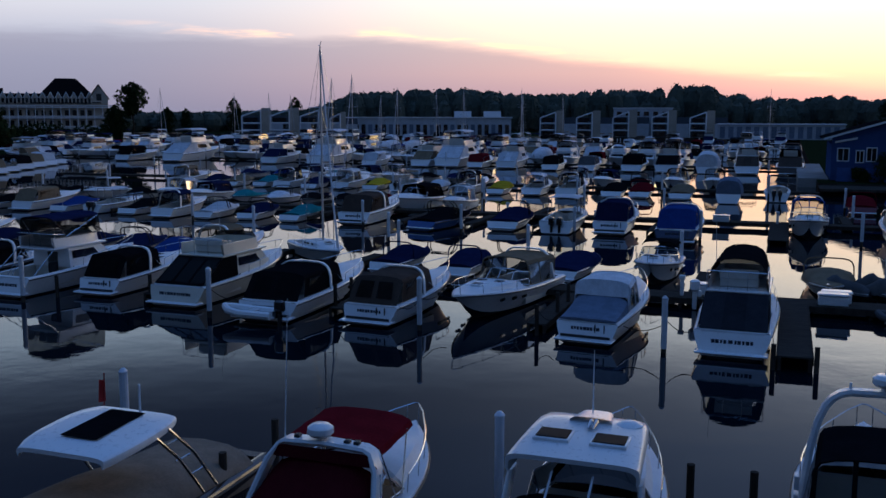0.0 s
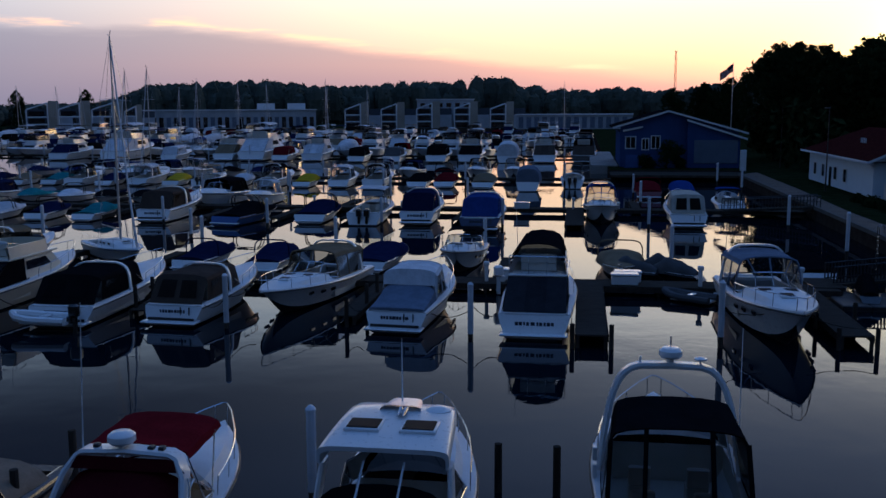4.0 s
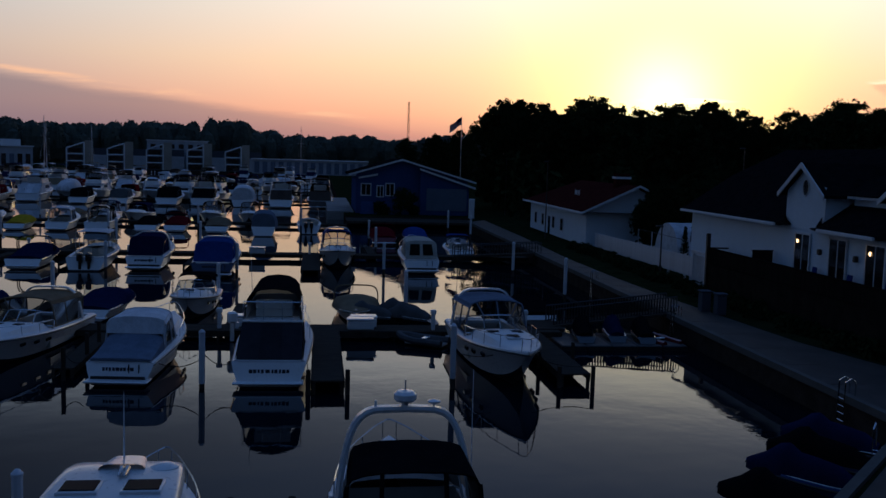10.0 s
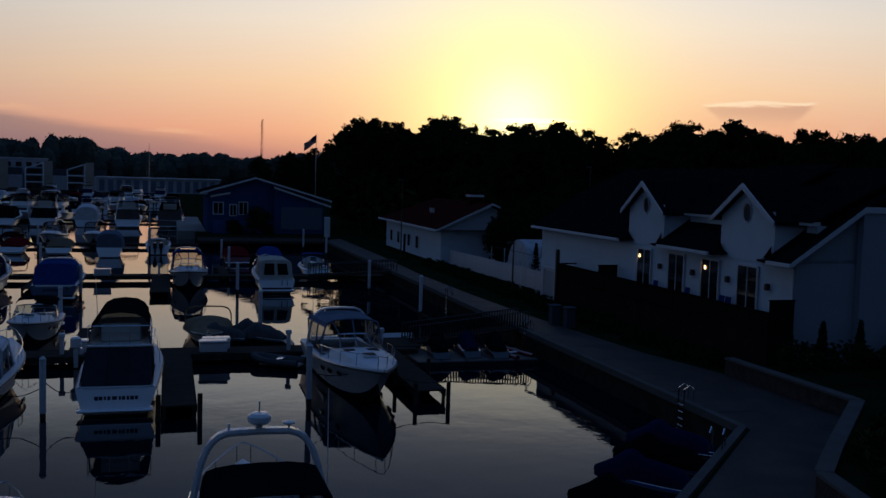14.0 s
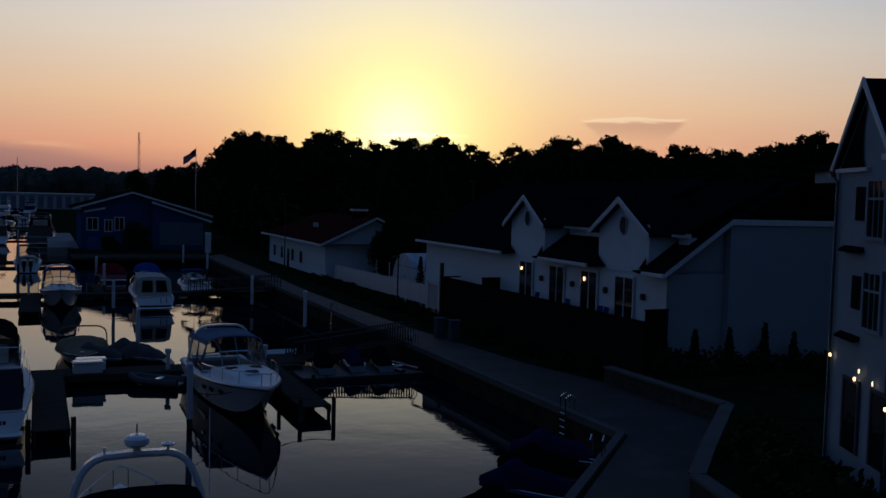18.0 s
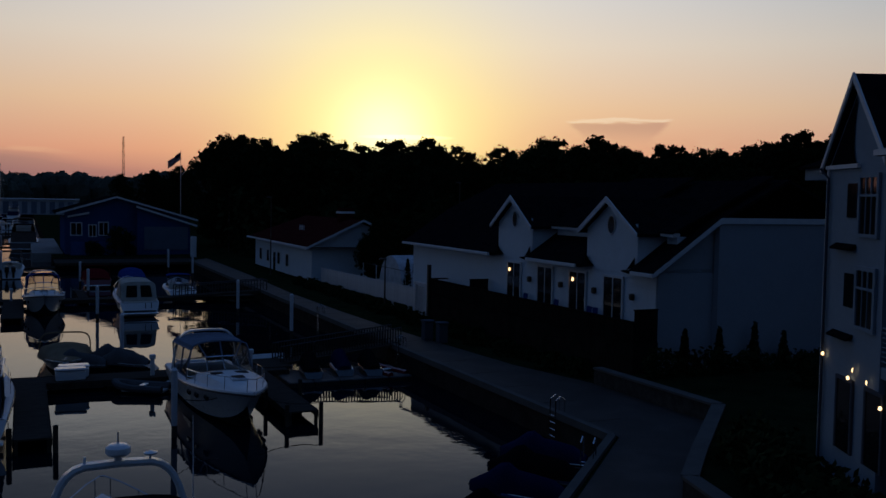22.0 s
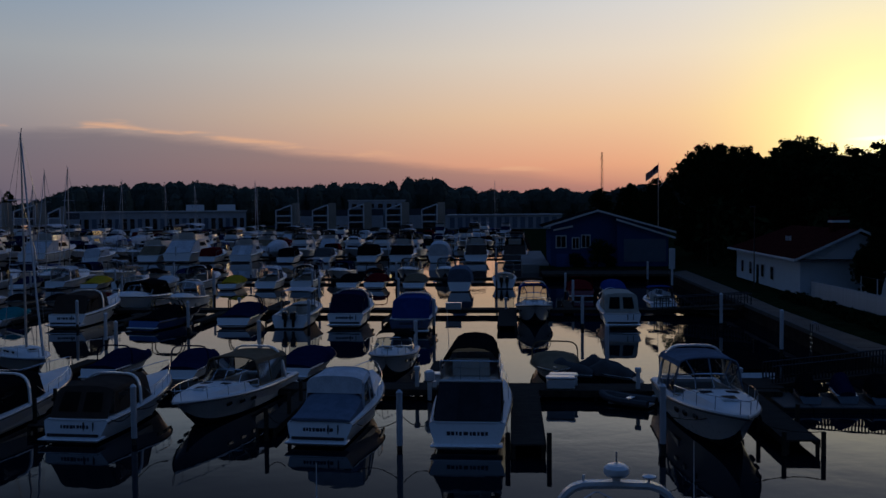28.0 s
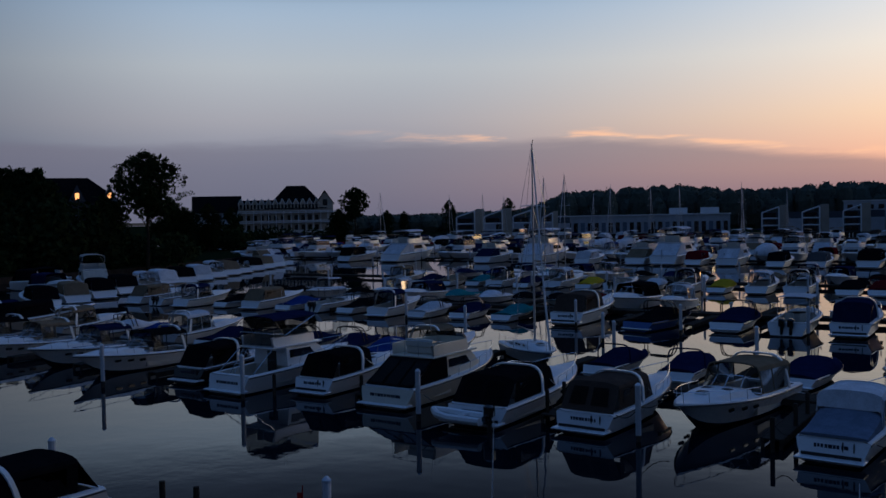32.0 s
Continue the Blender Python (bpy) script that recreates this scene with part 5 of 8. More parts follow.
def piling(s, d, top=2.5, white=1.6, fat=0.125):
    """Mooring pile: dark timber below, white sleeve with a cap above."""
    ob = thing("piling", gpose(s, d), "dark timber mooring pile with white sleeve" if white > 0 else "dark bare timber mooring pile", "piling", "pilings")
    zs = top - white
    part("timber_post", Shape().turned(0, 0, [(fat, -1.5), (fat * 0.95, zs if white > 0 else top)], 8), pile_wood, ob)
    if white > 0:
        sl = part("sleeve", Shape().turned(0, 0, [(fat * 1.08, zs), (fat * 1.08, top - 0.03)], 10), pile_white, ob, "white plastic sleeve")
        part("pile_cap", Shape().turned(0, 0, [(fat * 1.2, top - 0.05), (fat * 1.2, top), (fat * 0.5, top + 0.1), (0.01, top + 0.12)], 10), pile_white, sl)
    return ob


dock(-96, 14, 52.2, 54.2)
dock(-0.2, 1.2, 40.4, 52.2, 0.6, name="finger_dock", label="narrow timber finger dock beside a berth")
dock(11.2, 12.6, 41.6, 52.2, 0.6, name="finger_dock", label="narrow timber finger dock beside a berth")
for s in (-11.8, -22.6, -28.2, -34.4, -45.6, -52, -60, -68, -78):
    dock(s, s + 0.9, 43.5, 52.2, 0.45, name="finger_dock", label="narrow timber finger dock beside a berth")
for s in (-5.2, -17.2, -28.5, -36, -46, -58, -70, -82):
    dock(s, s + 0.8, 54.2, 62.5, 0.45, name="finger_dock", label="narrow timber finger dock beside a berth")
dock(-110, 21, 92.0, 94.0)
dock(-1.4, 0.2, 80, 92.0, 0.55, name="finger_dock", label="narrow timber finger dock beside a berth")
for s in (-11.6, -22, -28.6, -35.6, -46, -58, -70, -82, -94):
    dock(s, s + 0.8, 83.5, 92, 0.45, name="finger_dock", label="narrow timber finger dock beside a berth")
for s in (-10, -25, -40, -52, -64, -78, 5):
    dock(s, s + 0.8, 94, 102, 0.45, name="finger_dock", label="narrow timber finger dock beside a berth")
dock(-120, 4, 132, 134)
dock(4, 24, 133.5, 140.8, 1.0, name="wharf", label="low dark timber wharf below a blue house")
for d_ in (194, 240, 286, 332):
    dock(-200 - (d_ - 190) * 0.3, 2, d_, d_ + 2, 0.5, legs=False)

for s, d_, top, wh in ((-5.0, 41.6, 2.5, 2.3), (-16.9, 42.0, 2.6, 2.3), (-28.3, 40.9, 2.6, 2.2), (-40.6, 40.8, 2.6, 2.2), (-51.9, 39.8, 2.7, 2.3), (6.1, 41.2, 2.9, 2.4),
                       (17.2, 81.5, 3.0, 2.4), (18.1, 67.0, 3.2, 2.6), (5.9, 62.5, 2.7, 2.2), (-6.8, 66.0, 2.6, 2.2), (-17.5, 65.0, 2.7, 2.2), (-27.4, 64.5, 2.7, 2.2), (-31.5, 72.1, 2.4, 2.0), (-43.0, 69.6, 2.8, 2.2),
                       (-6.8, 81.0, 2.6, 2.2), (5.8, 82.6, 2.6, 2.2), (-17.5, 80.8, 2.6, 2.1), (-27.4, 79.0, 2.6, 2.1), (-56.5, 80.1, 2.6, 2.1), (-38, 81, 2.5, 2.0), (-12.7, 104.8, 2.6, 2.0), (6.0, 112.0, 2.6, 2.1),
                       (6.2, 101.4, 2.6, 2.1), (17.7, 128.0, 3.0, 2.3), (19.3, 118.4, 3.0, 2.3), (-7.1, 22.9, 2.6, 2.3), (-19.4, 23.0, 2.6, 2.3), (-32.4, 22.7, 2.4, 2.0)):
    piling(s, d_, top, wh)
for s, d_, top in ((-2.2, 24.2, 1.4), (-0.6, 24.2, 1.4), (-13.4, 19.3, 2.0), (-25.6, 23.5, 1.4), (-27.2, 23.4, 1.4), (-13.5, 22.1, 2.0), (11.1, 41.4, 1.0), (12.7, 41.4, 1.0), (12.7, 45, 1.4), (11.1, 45.5, 1.4),
                   (-11.2, 43, 1.5), (-11.0, 46.5, 1.5), (-11.1, 49.5, 1.5), (-22.5, 44, 1.6), (-23, 47, 1.5), (-34.2, 43.8, 1.5), (-33.6, 46, 1.5), (-39.8, 42.6, 1.3), (-0.35, 40.3, 1.1), (1.35, 40.3, 1.1)):
    piling(s, d_, top, 0, 0.11)
rng = random.Random(4)
for row_d, s_from, s_to, step in ((103.5, -96, -16, 11.5), (121, -100, 2, 12), (144, -110, -8, 13), (182, -180, -2, 11), (207, -190, -2, 13), (228, -190, 0, 13), (255, -200, 0, 14), (276, -210, 0, 14), (300, -210, 0, 16), (322, -220, 0, 15)):
    s = s_from
    while s < s_to:
        piling(s + rng.uniform(-1, 1), row_d + rng.uniform(-0.8, 0.8), rng.uniform(2.2, 3.4), rng.uniform(1.4, 2.4))
        s += step * rng.uniform(0.8, 1.2)

# ---- boats: the nearest row, berthed on the camera's own shore ----
hardtop_cruiser(berth(-4.1, 15.9))
red_cruiser(berth(-10.05, 15.6))
arch_cruiser(berth(2.25, 19.7))
wing_cruiser(berth(-14.7, 21.25, 180))
express(berth(-31.0, 22.8, 180), 10, 3.3, "black", win=smoked, label="white cruiser with black camper canvas and dark windows")

# second row, sterns to the open water
flybridge(berth(-2.1, 41.8, -1), 11.2, 3.6, "charcoal", bridge_top="cover", bridge_canvas="black", aft_windows=False, label="white flybridge cruiser, charcoal stern curtains, name on the transom", stripe=gel_navy)
express(berth(-8.6, 42.2, -5), 10.0, 3.2, "white", top="sloped", label="white express cruiser with white top and grey cockpit cover")
x0, y0 = grid(-14.1, 55.1)
express(pose(x0, y0, 0, 0, 0, 70 + 180 - 7), 12.0, 3.6, "tan", top="sport", fore=True, label="white express cruiser with tan canvas top and black boot stripe", lower=None)
express(berth(-19.7, 42.3, -4), 9.6, 3.3, "brown", win=clear_vinyl, label="white express cruiser with grey-brown camper canvas")
express(berth(-25.1, 41.4, 0), 11.5, 3.7, "black", win=clear_vinyl, label="large white express cruiser with black camper canvas and clear panels")
flybridge(berth(-31.7, 42.9, -1), 11.2, 3.9, "black", hull=gel_cream, bridge_top="open", label="cream sport-fishing flybridge boat with black aft enclosure")
express(berth(-37.9, 44.0, 0), 8.6, 3.1, "black", win=smoked, label="white express cruiser zipped up in black canvas")
flybridge(berth(-42.8, 41.9, -2), 11.0, 3.7, "navy", bridge_top="enclosure", enclosed=False, label="white flybridge cruiser with navy bridge enclosure")
express(berth(-48.0, 43.5, 0), 8.8, 3.0, "black", hull=gel_black, label="black-hulled cruiser under black canvas")
for s, L_, cv_ in ((-56.3, 10.2, "black"), (-62.6, 9.4, "navy"), (-69.5, 9.8, "tan"), (-76.0, 9.0, "black")):
    x0, y0 = grid(s, 51.0)
    express(pose(x0, y0, 0, 0, 0, 250), L_, 3.2, cv_, top="sport", label=f"white express cruiser with {cv_} canvas, bow to the fairway")
rib = tender(berth(-24.0, 40.35, 90), 3.0, "blue and white inflatable dinghy carried on a swim platform", True, gel_white)
rib.matrix_basis = rib.matrix_basis @ pose(0, 0, 0.32)
# white cruiser with its bow to the open water, right of the finger dock
express(berth(8.85, 51.9, 181.5) @ Matrix.Diagonal((1.15, 1.15, 1.15, 1.0)), 10.8, 3.25, "slate", top="sport", fore=True, fs=1.15, fb=1.75, label="white express cruiser with pale grey canvas top, bow to the fairway")

# third row, beyond the first pier
runabout(berth(-25.4, 57.2, -6), 6.6, 2.5, "navy", arch="hoop")
runabout(berth(-20.3, 57.0), 6.8, 2.5, "navy", arch="hoop", hull=gel_white)
runabout(berth(-13.7, 58.0, -8), 7.4, 2.9, "navy")
express(berth(-7.8, 65.2, 180), 8.0, 3.0, "black", top="bimini", arch=False, fore=True, letters=False, label="white sport boat with black folding top, bow to the dock")
runabout(berth(2.6, 63.8, 178), 7.8, 3.0, "tan", arch="hoop", label="runabout under a fitted tan cover with a raised hoop")
sailboat(berth(-35.4, 64.4, 225), 8.6, 2.9, 15.4, "navy")
for s, d_, turn in ((4.6, 57.4, 75), (6.9, 56.6, 60), (6.6, 58.6, 70)):
    jetski(berth(s, d_, turn, 0.1), "grey", gel_black, "jet ski under a grey fitted cover beside the dock")
tender(berth(7.0, 50.4, 60), 2.8, "grey inflatable dinghy tied under a bow", False)
runabout(berth(13.9, 57.0, 4), 6.5, 2.5, "black", label="dark runabout under a black cover")

# fourth row, sterns to the second fairway
express(berth_wide(-39.5, 83.2), 9.0, 3.1, "brown", label="white express cruiser with brown camper canvas")
runabout(berth_wide(-31.7, 81.2, -12), 7.4, 2.7, "black", hull=gel_blue, arch="tower", label="white and blue runabout with black cover and wake tower")
runabout(berth_wide(-24.6, 83.6), 7.6, 2.7, "navy", arch="tower")
pilothouse(berth_wide(-19.4, 83.0), 8.2, 2.9)
express(berth_wide(-14.7, 83.8), 8.4, 2.9, "navy", top="camper")
express(berth_wide(-8.6, 79.8), 9.4, 3.1, "blue", hull=gel_navy, label="navy-hulled express cruiser with bright blue canvas")
express(berth_wide(1.8, 94.8 - 3.0, 180), 7.8, 2.8, "blue", top="sport", label="white cruiser with blue bimini, bow to the fairway", fore=True)
express(berth_wide(9.2, 84.0), 8.4, 2.9, "beige", win=smoked, arch=False, letters=False, label="cabin cruiser with pale beige canvas and dark rear windows")
runabout(berth_wide(14.6, 96.0), 6.5, 2.4, "blue", cockpit=True)
runabout(berth_wide(7.6, 110.0), 7.0, 2.6, "red", hull=gel_red, arch="hoop", label="red runabout under a red cover")
runabout(berth_wide(11.6, 111.0), 6.4, 2.4, "blue", label="white runabout with blue cover")

# fifth row
for s, d_, fn in ((-21.4, 122.2, lambda m: runabout(m, 6.6, 2.5, "black")), (-17.9, 122.6, lambda m: runabout(m, 6.6, 2.5, "red", arch="hoop", label="runabout under a bright red cover with a hoop")),
                  (-12.7, 121.8, lambda m: runabout(m, 6.8, 2.6, "tan")), (-6.7, 118.6, lambda m: wrapped_boat(m, 7.0, 2.6, "slate", 1.7, "boat under a grey-blue fitted cover")),
                  (-1.2, 122.9, lambda m: pilothouse(m, 7.0, 2.6, "brown", "dark fishing boat with brown top"))):
    fn(berth_wide(s, d_))

# sterns along the wide channel
row_h = ((-43.2, "express", "black"), (-36.2, "express", "grey"), (-27.6, "express", "black"), (-21.2, "flybridge", "black"), (-14.0, "wrap", "white"), (-7.0, "flybridge", "brown"), (-53.0, "flybridge", "white"), (-59.6, "express", "red"), (-65.5, "flybridge", "white"), (-71.4, "flybridge", "tan"), (-83.0, "express", "white"), (-95.0, "flybridge", "white"), (-107.0, "flybridge", "navy"), (-132.0, "flybridge", "white"), (-146.0, "express", "black"))
TEMPLATES = {}


def berthed(kind_of, m, far=False, k=None):
    """A boat of that kind; built once, then copied."""
    key = (*kind_of, far)
    k = k if k else 1.08 if far else 1.3 if kind_of[0] in ("flybridge", "bigfly", "wrap") else 1.18
    m = m @ Matrix.Diagonal((k, k, k, 1.0))
    if key in TEMPLATES:
        return copy_thing(TEMPLATES[key], m)
    kind, cv_ = kind_of
    if kind == "express":
        ob = express(m, 9.6, 3.2, cv_, lite=True, far=far)
    elif kind == "bowexpress":
        ob = express(m, 8.6, 3.0, cv_, lite=True, far=far, top="sport", label=f"white cruiser with {cv_} canvas top")
    elif kind == "flybridge":
        ob = flybridge(m, 11.0, 3.7, cv_, lite=True, far=far, bridge_top="bimini", letters=False)
    elif kind == "bigfly":
        ob = flybridge(m, 13.0, 4.2, cv_, lite=True, far=far, bridge_top="enclosure", letters=False, label=f"large white flybridge yacht with {cv_} bridge enclosure")
    elif kind == "wrap":
        ob = wrapped_boat(m, 9.5, 3.2, cv_, 2.2)
    elif kind == "pilot":
        ob = pilothouse(m, 8.0, 2.8, cv_)
    elif kind == "sail":
        ob = sailboat(m, 9.0, 2.9, 14.0 if cv_ == "blue" else 12.0, cv_)
    elif kind == "tower":
        ob = runabout(m, 7.0, 2.6, cv_, arch="tower", lite=True)
    else:
        ob = runabout(m, 6.8, 2.5, cv_, lite=True)
    TEMPLATES[key] = ob
    return ob


for s, kind, cv_ in row_h:
    berthed((kind, cv_), berth(s, 178.0 + (3.5 if s < -50 else 0), 0))
flybridge(berth_wide(0.3, 180.0, 0, 1.25), 11.5, 4.0, "brown", hull=gel_brown, bridge_top="bimini", letters=False, lite=True, label="large brown-hulled flybridge boat alongside the quay")

MIX_SMALL = [("run", "navy"), ("run", "blue"), ("tower", "navy"), ("run", "tan"), ("run", "black"), ("tower", "black"), ("express", "black"), ("express", "navy"), ("bowexpress", "black"), ("run", "white"), ("tower", "black"), ("run", "teal"), ("run", "red"), ("pilot", "white"), ("bowexpress", "white"), ("pilot", "tan"), ("express", "navy"), ("bowexpress", "navy"), ("run", "yellow"), ("tower", "white"), ("bowexpress", "tan")]
MIX_LARGE = [("express", "black"), ("express", "white"), ("express", "tan"), ("express", "navy"), ("flybridge", "black"), ("express", "black"), ("flybridge", "white"), ("flybridge", "tan"), ("flybridge", "navy"), ("bigfly", "white"), ("bigfly", "navy"), ("express", "brown"), ("bowexpress", "blue"), ("wrap", "white"), ("pilot", "white"), ("express", "red")]


def fill_row(seed, s0, s1, d_, step, away, mix, gap=0.08, jitter=0.8, k=None):
    far = d_ > 195
    rg = random.Random(seed)
    d_ += (-1.0 if away else 1.0) * (0.8 if far else 1.3)
    s = s0
    while s < s1:
        if rg.random() > gap:
            key = rg.choice(mix)
            if away:
                berthed(key, berth(s, d_ + rg.uniform(-jitter, jitter), rg.uniform(-4, 4)), far, k)
            else:
                berthed(key, berth(s, d_ + rg.uniform(-jitter, jitter), 180 + rg.uniform(-4, 4)), far, k)
        s += step * rg.uniform(0.9, 1.15)


fill_row(11, -92, -36, 56.5, 4.5, True, MIX_SMALL, 0.06, 0.8, 1.0)
fill_row(12, -100, -45, 82.8, 4.6, True, MIX_SMALL + [("express", "tan")], 0.06, 0.8, 1.0)
fill_row(13, -92, -26, 101.8, 4.5, False, MIX_SMALL, 0.12, 0.8, 1.0)
fill_row(14, -88, -27, 122.5, 4.6, True, MIX_SMALL, 0.05, 0.8, 1.05)
fill_row(15, -86, 0, 142.5, 4.9, False, MIX_SMALL, 0.1, 0.8, 1.05)
fill_row(16, -200, -4, 207, 6.0, False, MIX_LARGE, 0.1)
fill_row(17, -205, -4, 228, 5.6, True, MIX_LARGE, 0.1)
fill_row(18, -210, -2, 253, 6.0, False, MIX_LARGE, 0.1)
fill_row(19, -215, -2, 274, 6.0, True, MIX_LARGE, 0.1)
fill_row(20, -220, -2, 299, 6.8, False, MIX_LARGE, 0.2)
fill_row(21, -225, -2, 320, 7.2, True, MIX_LARGE, 0.25)
fill_row(22, -235, -2, 346, 10.0, False, MIX_LARGE, 0.2)
fill_row(25, -240, -2, 372, 12.0, True, MIX_LARGE, 0.2)
fill_row(26, -300, -212, 268, 7.0, True, MIX_LARGE, 0.1)
fill_row(27, -310, -222, 318, 7.5, False, MIX_LARGE, 0.1)
# boats along the western quay, sterns to the channel
rg = random.Random(31)
for k in range(15):
    d_ = 72 + k * 6.6
    key = rg.choice([("express", "black"), ("express", "white"), ("bowexpress", "navy"), ("express", "tan"), ("bowexpress", "black"), ("bowexpress", "white")])
    x0, y0 = grid(-104.5 - 0.48 * (d_ - 72), d_)
    berthed(key, pose(x0, y0, 0, 0, 0, 140 + rg.uniform(-4, 4)), True)
for k in range(7):
    x0, y0 = grid(-168 - 3.2 * k, 178 + 5.5 * k)
    berthed(rg.choice(MIX_LARGE), pose(x0, y0, 0, 0, 0, 150 + rg.uniform(-5, 5)), True)
for s_, d_, key, turn, k_ in ((-126, 95.5, ("flybridge", "beige"), 8, 1.25), (-137, 96.5, ("bowexpress", "black"), 30, 1.2), (-141, 92.5, ("express", "black"), -150, 1.35), (-133, 90.0, ("express", "navy"), 205, 1.2)):
    x0, y0 = grid(s_, d_)
    berthed(key, pose(x0, y0, 0, 0, 0, math.degrees(math.atan2(y0, x0)) + turn), True, k_)
# sailing yachts, by bearing and range
for az_, dist_, tall_, cover_ in ((-4.7, 150, 16.4, "navy"), (-5.9, 156, 16.2, "blue"), (-6.6, 172, 14.4, "tan"), (4.3, 250, 17.6, "navy"), (-2.3, 232, 17.0, "tan"), (-0.9, 262, 17.4, "navy"), (0.8, 275, 17.6, "blue"), (-3.3, 250, 15.6, "tan"), (18.9, 300, 18.4, "navy"), (5.0, 310, 17.0, "tan"), (6.9, 330, 17.4, "navy"), (-10.9, 330, 18.0, "blue"), (-9.6, 338, 17.6, "tan"), (-12.9, 345, 18.2, "navy"), (-17.2, 300, 18.6, "navy")):
    a_ = radians(az_)
    sailboat(pose(dist_ * math.sin(a_), dist_ * math.cos(a_), 0, 0, 0, 70 if tall_ > 17 else 250), 9.4, 2.9, tall_, cover_)
for s, d_, cv_, hl in ((19.7, 29.9, "navy", gel_black), (18.3, 28.2, "black", gel_navy), (16.7, 26.4, "navy", gel_blue), (14.7, 24.1, "black", gel_navy)):
    x0, y0 = grid(s, d_)
    jetski(pose(x0, y0, 0.12, 0, 0, 118) @ Matrix.Diagonal((1.1, 1.1, 1.1, 1.0)), cv_, hl)
fd = thing("floating_dock", gpose(12.6, 24.6, 0, 46), "low floating jet ski dock in the corner of the quay", "dock", "docks")
part("float", Shape().box(3.2, 9.2, -2.8, 0.1, -0.1, 0.14, 0.05), rubber, fd)


def dock_chest(s, d_, z=0.62):
    ob = thing("dock_chest", gpose(s, d_, z), "white fibreglass dock chest on the timber dock", "storage box", "dock chests")
    part("body", Shape().box(0, 1.5, 0, 0.7, 0, 0.5, 0.05), gel_white, ob)
    part("lid", Shape().box(-0.04, 1.54, -0.04, 0.74, 0.51, 0.66, 0.06), gel_white, ob)


for s, d_ in ((1.7, 52.5), (1.9, 53.4), (8.0, 53.2), (-4.6, 53.4), (-6.6, 92.2), (2.2, 93.0), (-18, 92.3), (-30, 53.3)):
    dock_chest(s, d_, 0.555)
for s, d_ in ((-5.4, 53.0), (6.6, 52.8), (-0.8, 92.6), (-27, 92.6), (-37, 53.0), (12.0, 53.0), (-16.5, 53.0)):
    pp = thing("power_pedestal", gpose(s, d_, 0.55), "white shore-power pedestal on the dock", "pedestal", "power pedestals")
    part("post", Shape().box(-0.1, 0.1, -0.1, 0.1, 0, 0.9, 0.02), trim_white, pp)
    part("head", Shape().box(-0.16, 0.16, -0.14, 0.14, 0.9, 1.15, 0.03), trim_white, pp)
ob = thing("outboard_motor", gpose(-4.6, 51.8, 0.4, 20), "white outboard motor on a dock bracket", "outboard motor")
build_outboard(ob, 0.3, 0.0, 0.55, gel_white)
# steel ladders on the quay
for s, d_ in ((21.05, 34.5), (21.05, 53.0), (21.05, 70), (18.6, 27.8)):
    lad = thing("quay_ladder", gpose(s, d_, 0, 45 if s < 20 else 0), "pale steel ladder hung over the quay edge", "ladder", "quay ladders")
    for y in (0, 0.45):
        part("ladder_rail", Shape().tube([(0, y, -0.6), (0, y, 1.9), (0.25, y, 2.05), (0.45, y, 1.9), (0.45, y, 1.25)], 0.03, 5), steel, lad)
    for k in range(6):
        part("ladder_rung", Shape().tube([(0, 0, -0.3 + 0.3 * k), (0, 0.45, -0.3 + 0.3 * k)], 0.02, 4), steel, lad)


def mooring_line(a, b_, sag=0.25):
    """A slack rope between two points of the world."""
    a, b_ = Vector(a), Vector(b_)
    pts = [a.lerp(b_, k / 8) - Vector((0, 0, sag * math.sin(math.pi * k / 8))) for k in range(9)]
    tagged(part("mooring_line", Shape().tube(pts, 0.02, 4), pile_wood), "slack dark mooring rope between boat and pile", "rope", "mooring lines")


for (s0, d0, z0), (s1, d1, z1) in (((-3.8, 41.9, 1.0), (-5.0, 41.6, 1.6)), ((-10.2, 42.4, 1.0), (-11.2, 43, 1.3)), ((-16.6, 45.2, 1.6), (-16.9, 42.0, 1.6)), ((-21.2, 42.4, 1.0), (-22.5, 44, 1.4)), ((-26.8, 41.6, 1.0), (-28.3, 40.9, 1.6)), ((9.0, 42.6, 1.5), (6.1, 41.2, 1.7)), ((9.6, 42.0, 1.5), (12.7, 41.4, 1.0)), ((-18.2, 42.5, 1.0), (-16.9, 42.0, 1.5)), ((-33.2, 41.8, 1.0), (-34.2, 43.8, 1.3)), ((-0.4, 41.8, 1.0), (-0.35, 40.3, 1.0)), ((-6.9, 42.0, 1.0), (-5.0, 41.6, 1.3))):
    mooring_line((*grid(s0, d0), z0), (*grid(s1, d1), z1))

# ---- buildings ----
def gable_mesh(s0, s1, d0, d1, z0, over, rise, along="d"):
    """Roof planes over a rectangle, ridge along d or s; a slab with thickness."""
    s = Shape()
    a0, a1, b0, b1 = s0 - over, s1 + over, d0 - over, d1 + over
    if along == "d":
        m_ = (a0 + a1) / 2
        prof = [(a0, z0 - over * rise / (m_ - s0)), (m_, z0 + rise), (a1, z0 - over * rise / (m_ - s0))]
        rings = [[(x, y, z) for x, z in prof] + [(x, y, z - 0.18) for x, z in reversed(prof)] for y in (b0, b1)]
    else:
        m_ = (b0 + b1) / 2
        prof = [(b0, z0 - over * rise / (m_ - d0)), (m_, z0 + rise), (b1, z0 - over * rise / (m_ - d0))]
        rings = [[(x, y, z) for y, z in prof] + [(x, y, z - 0.18) for y, z in reversed(prof)] for x in (a0, a1)]
    return s.loft(rings, closed=True, caps=True)


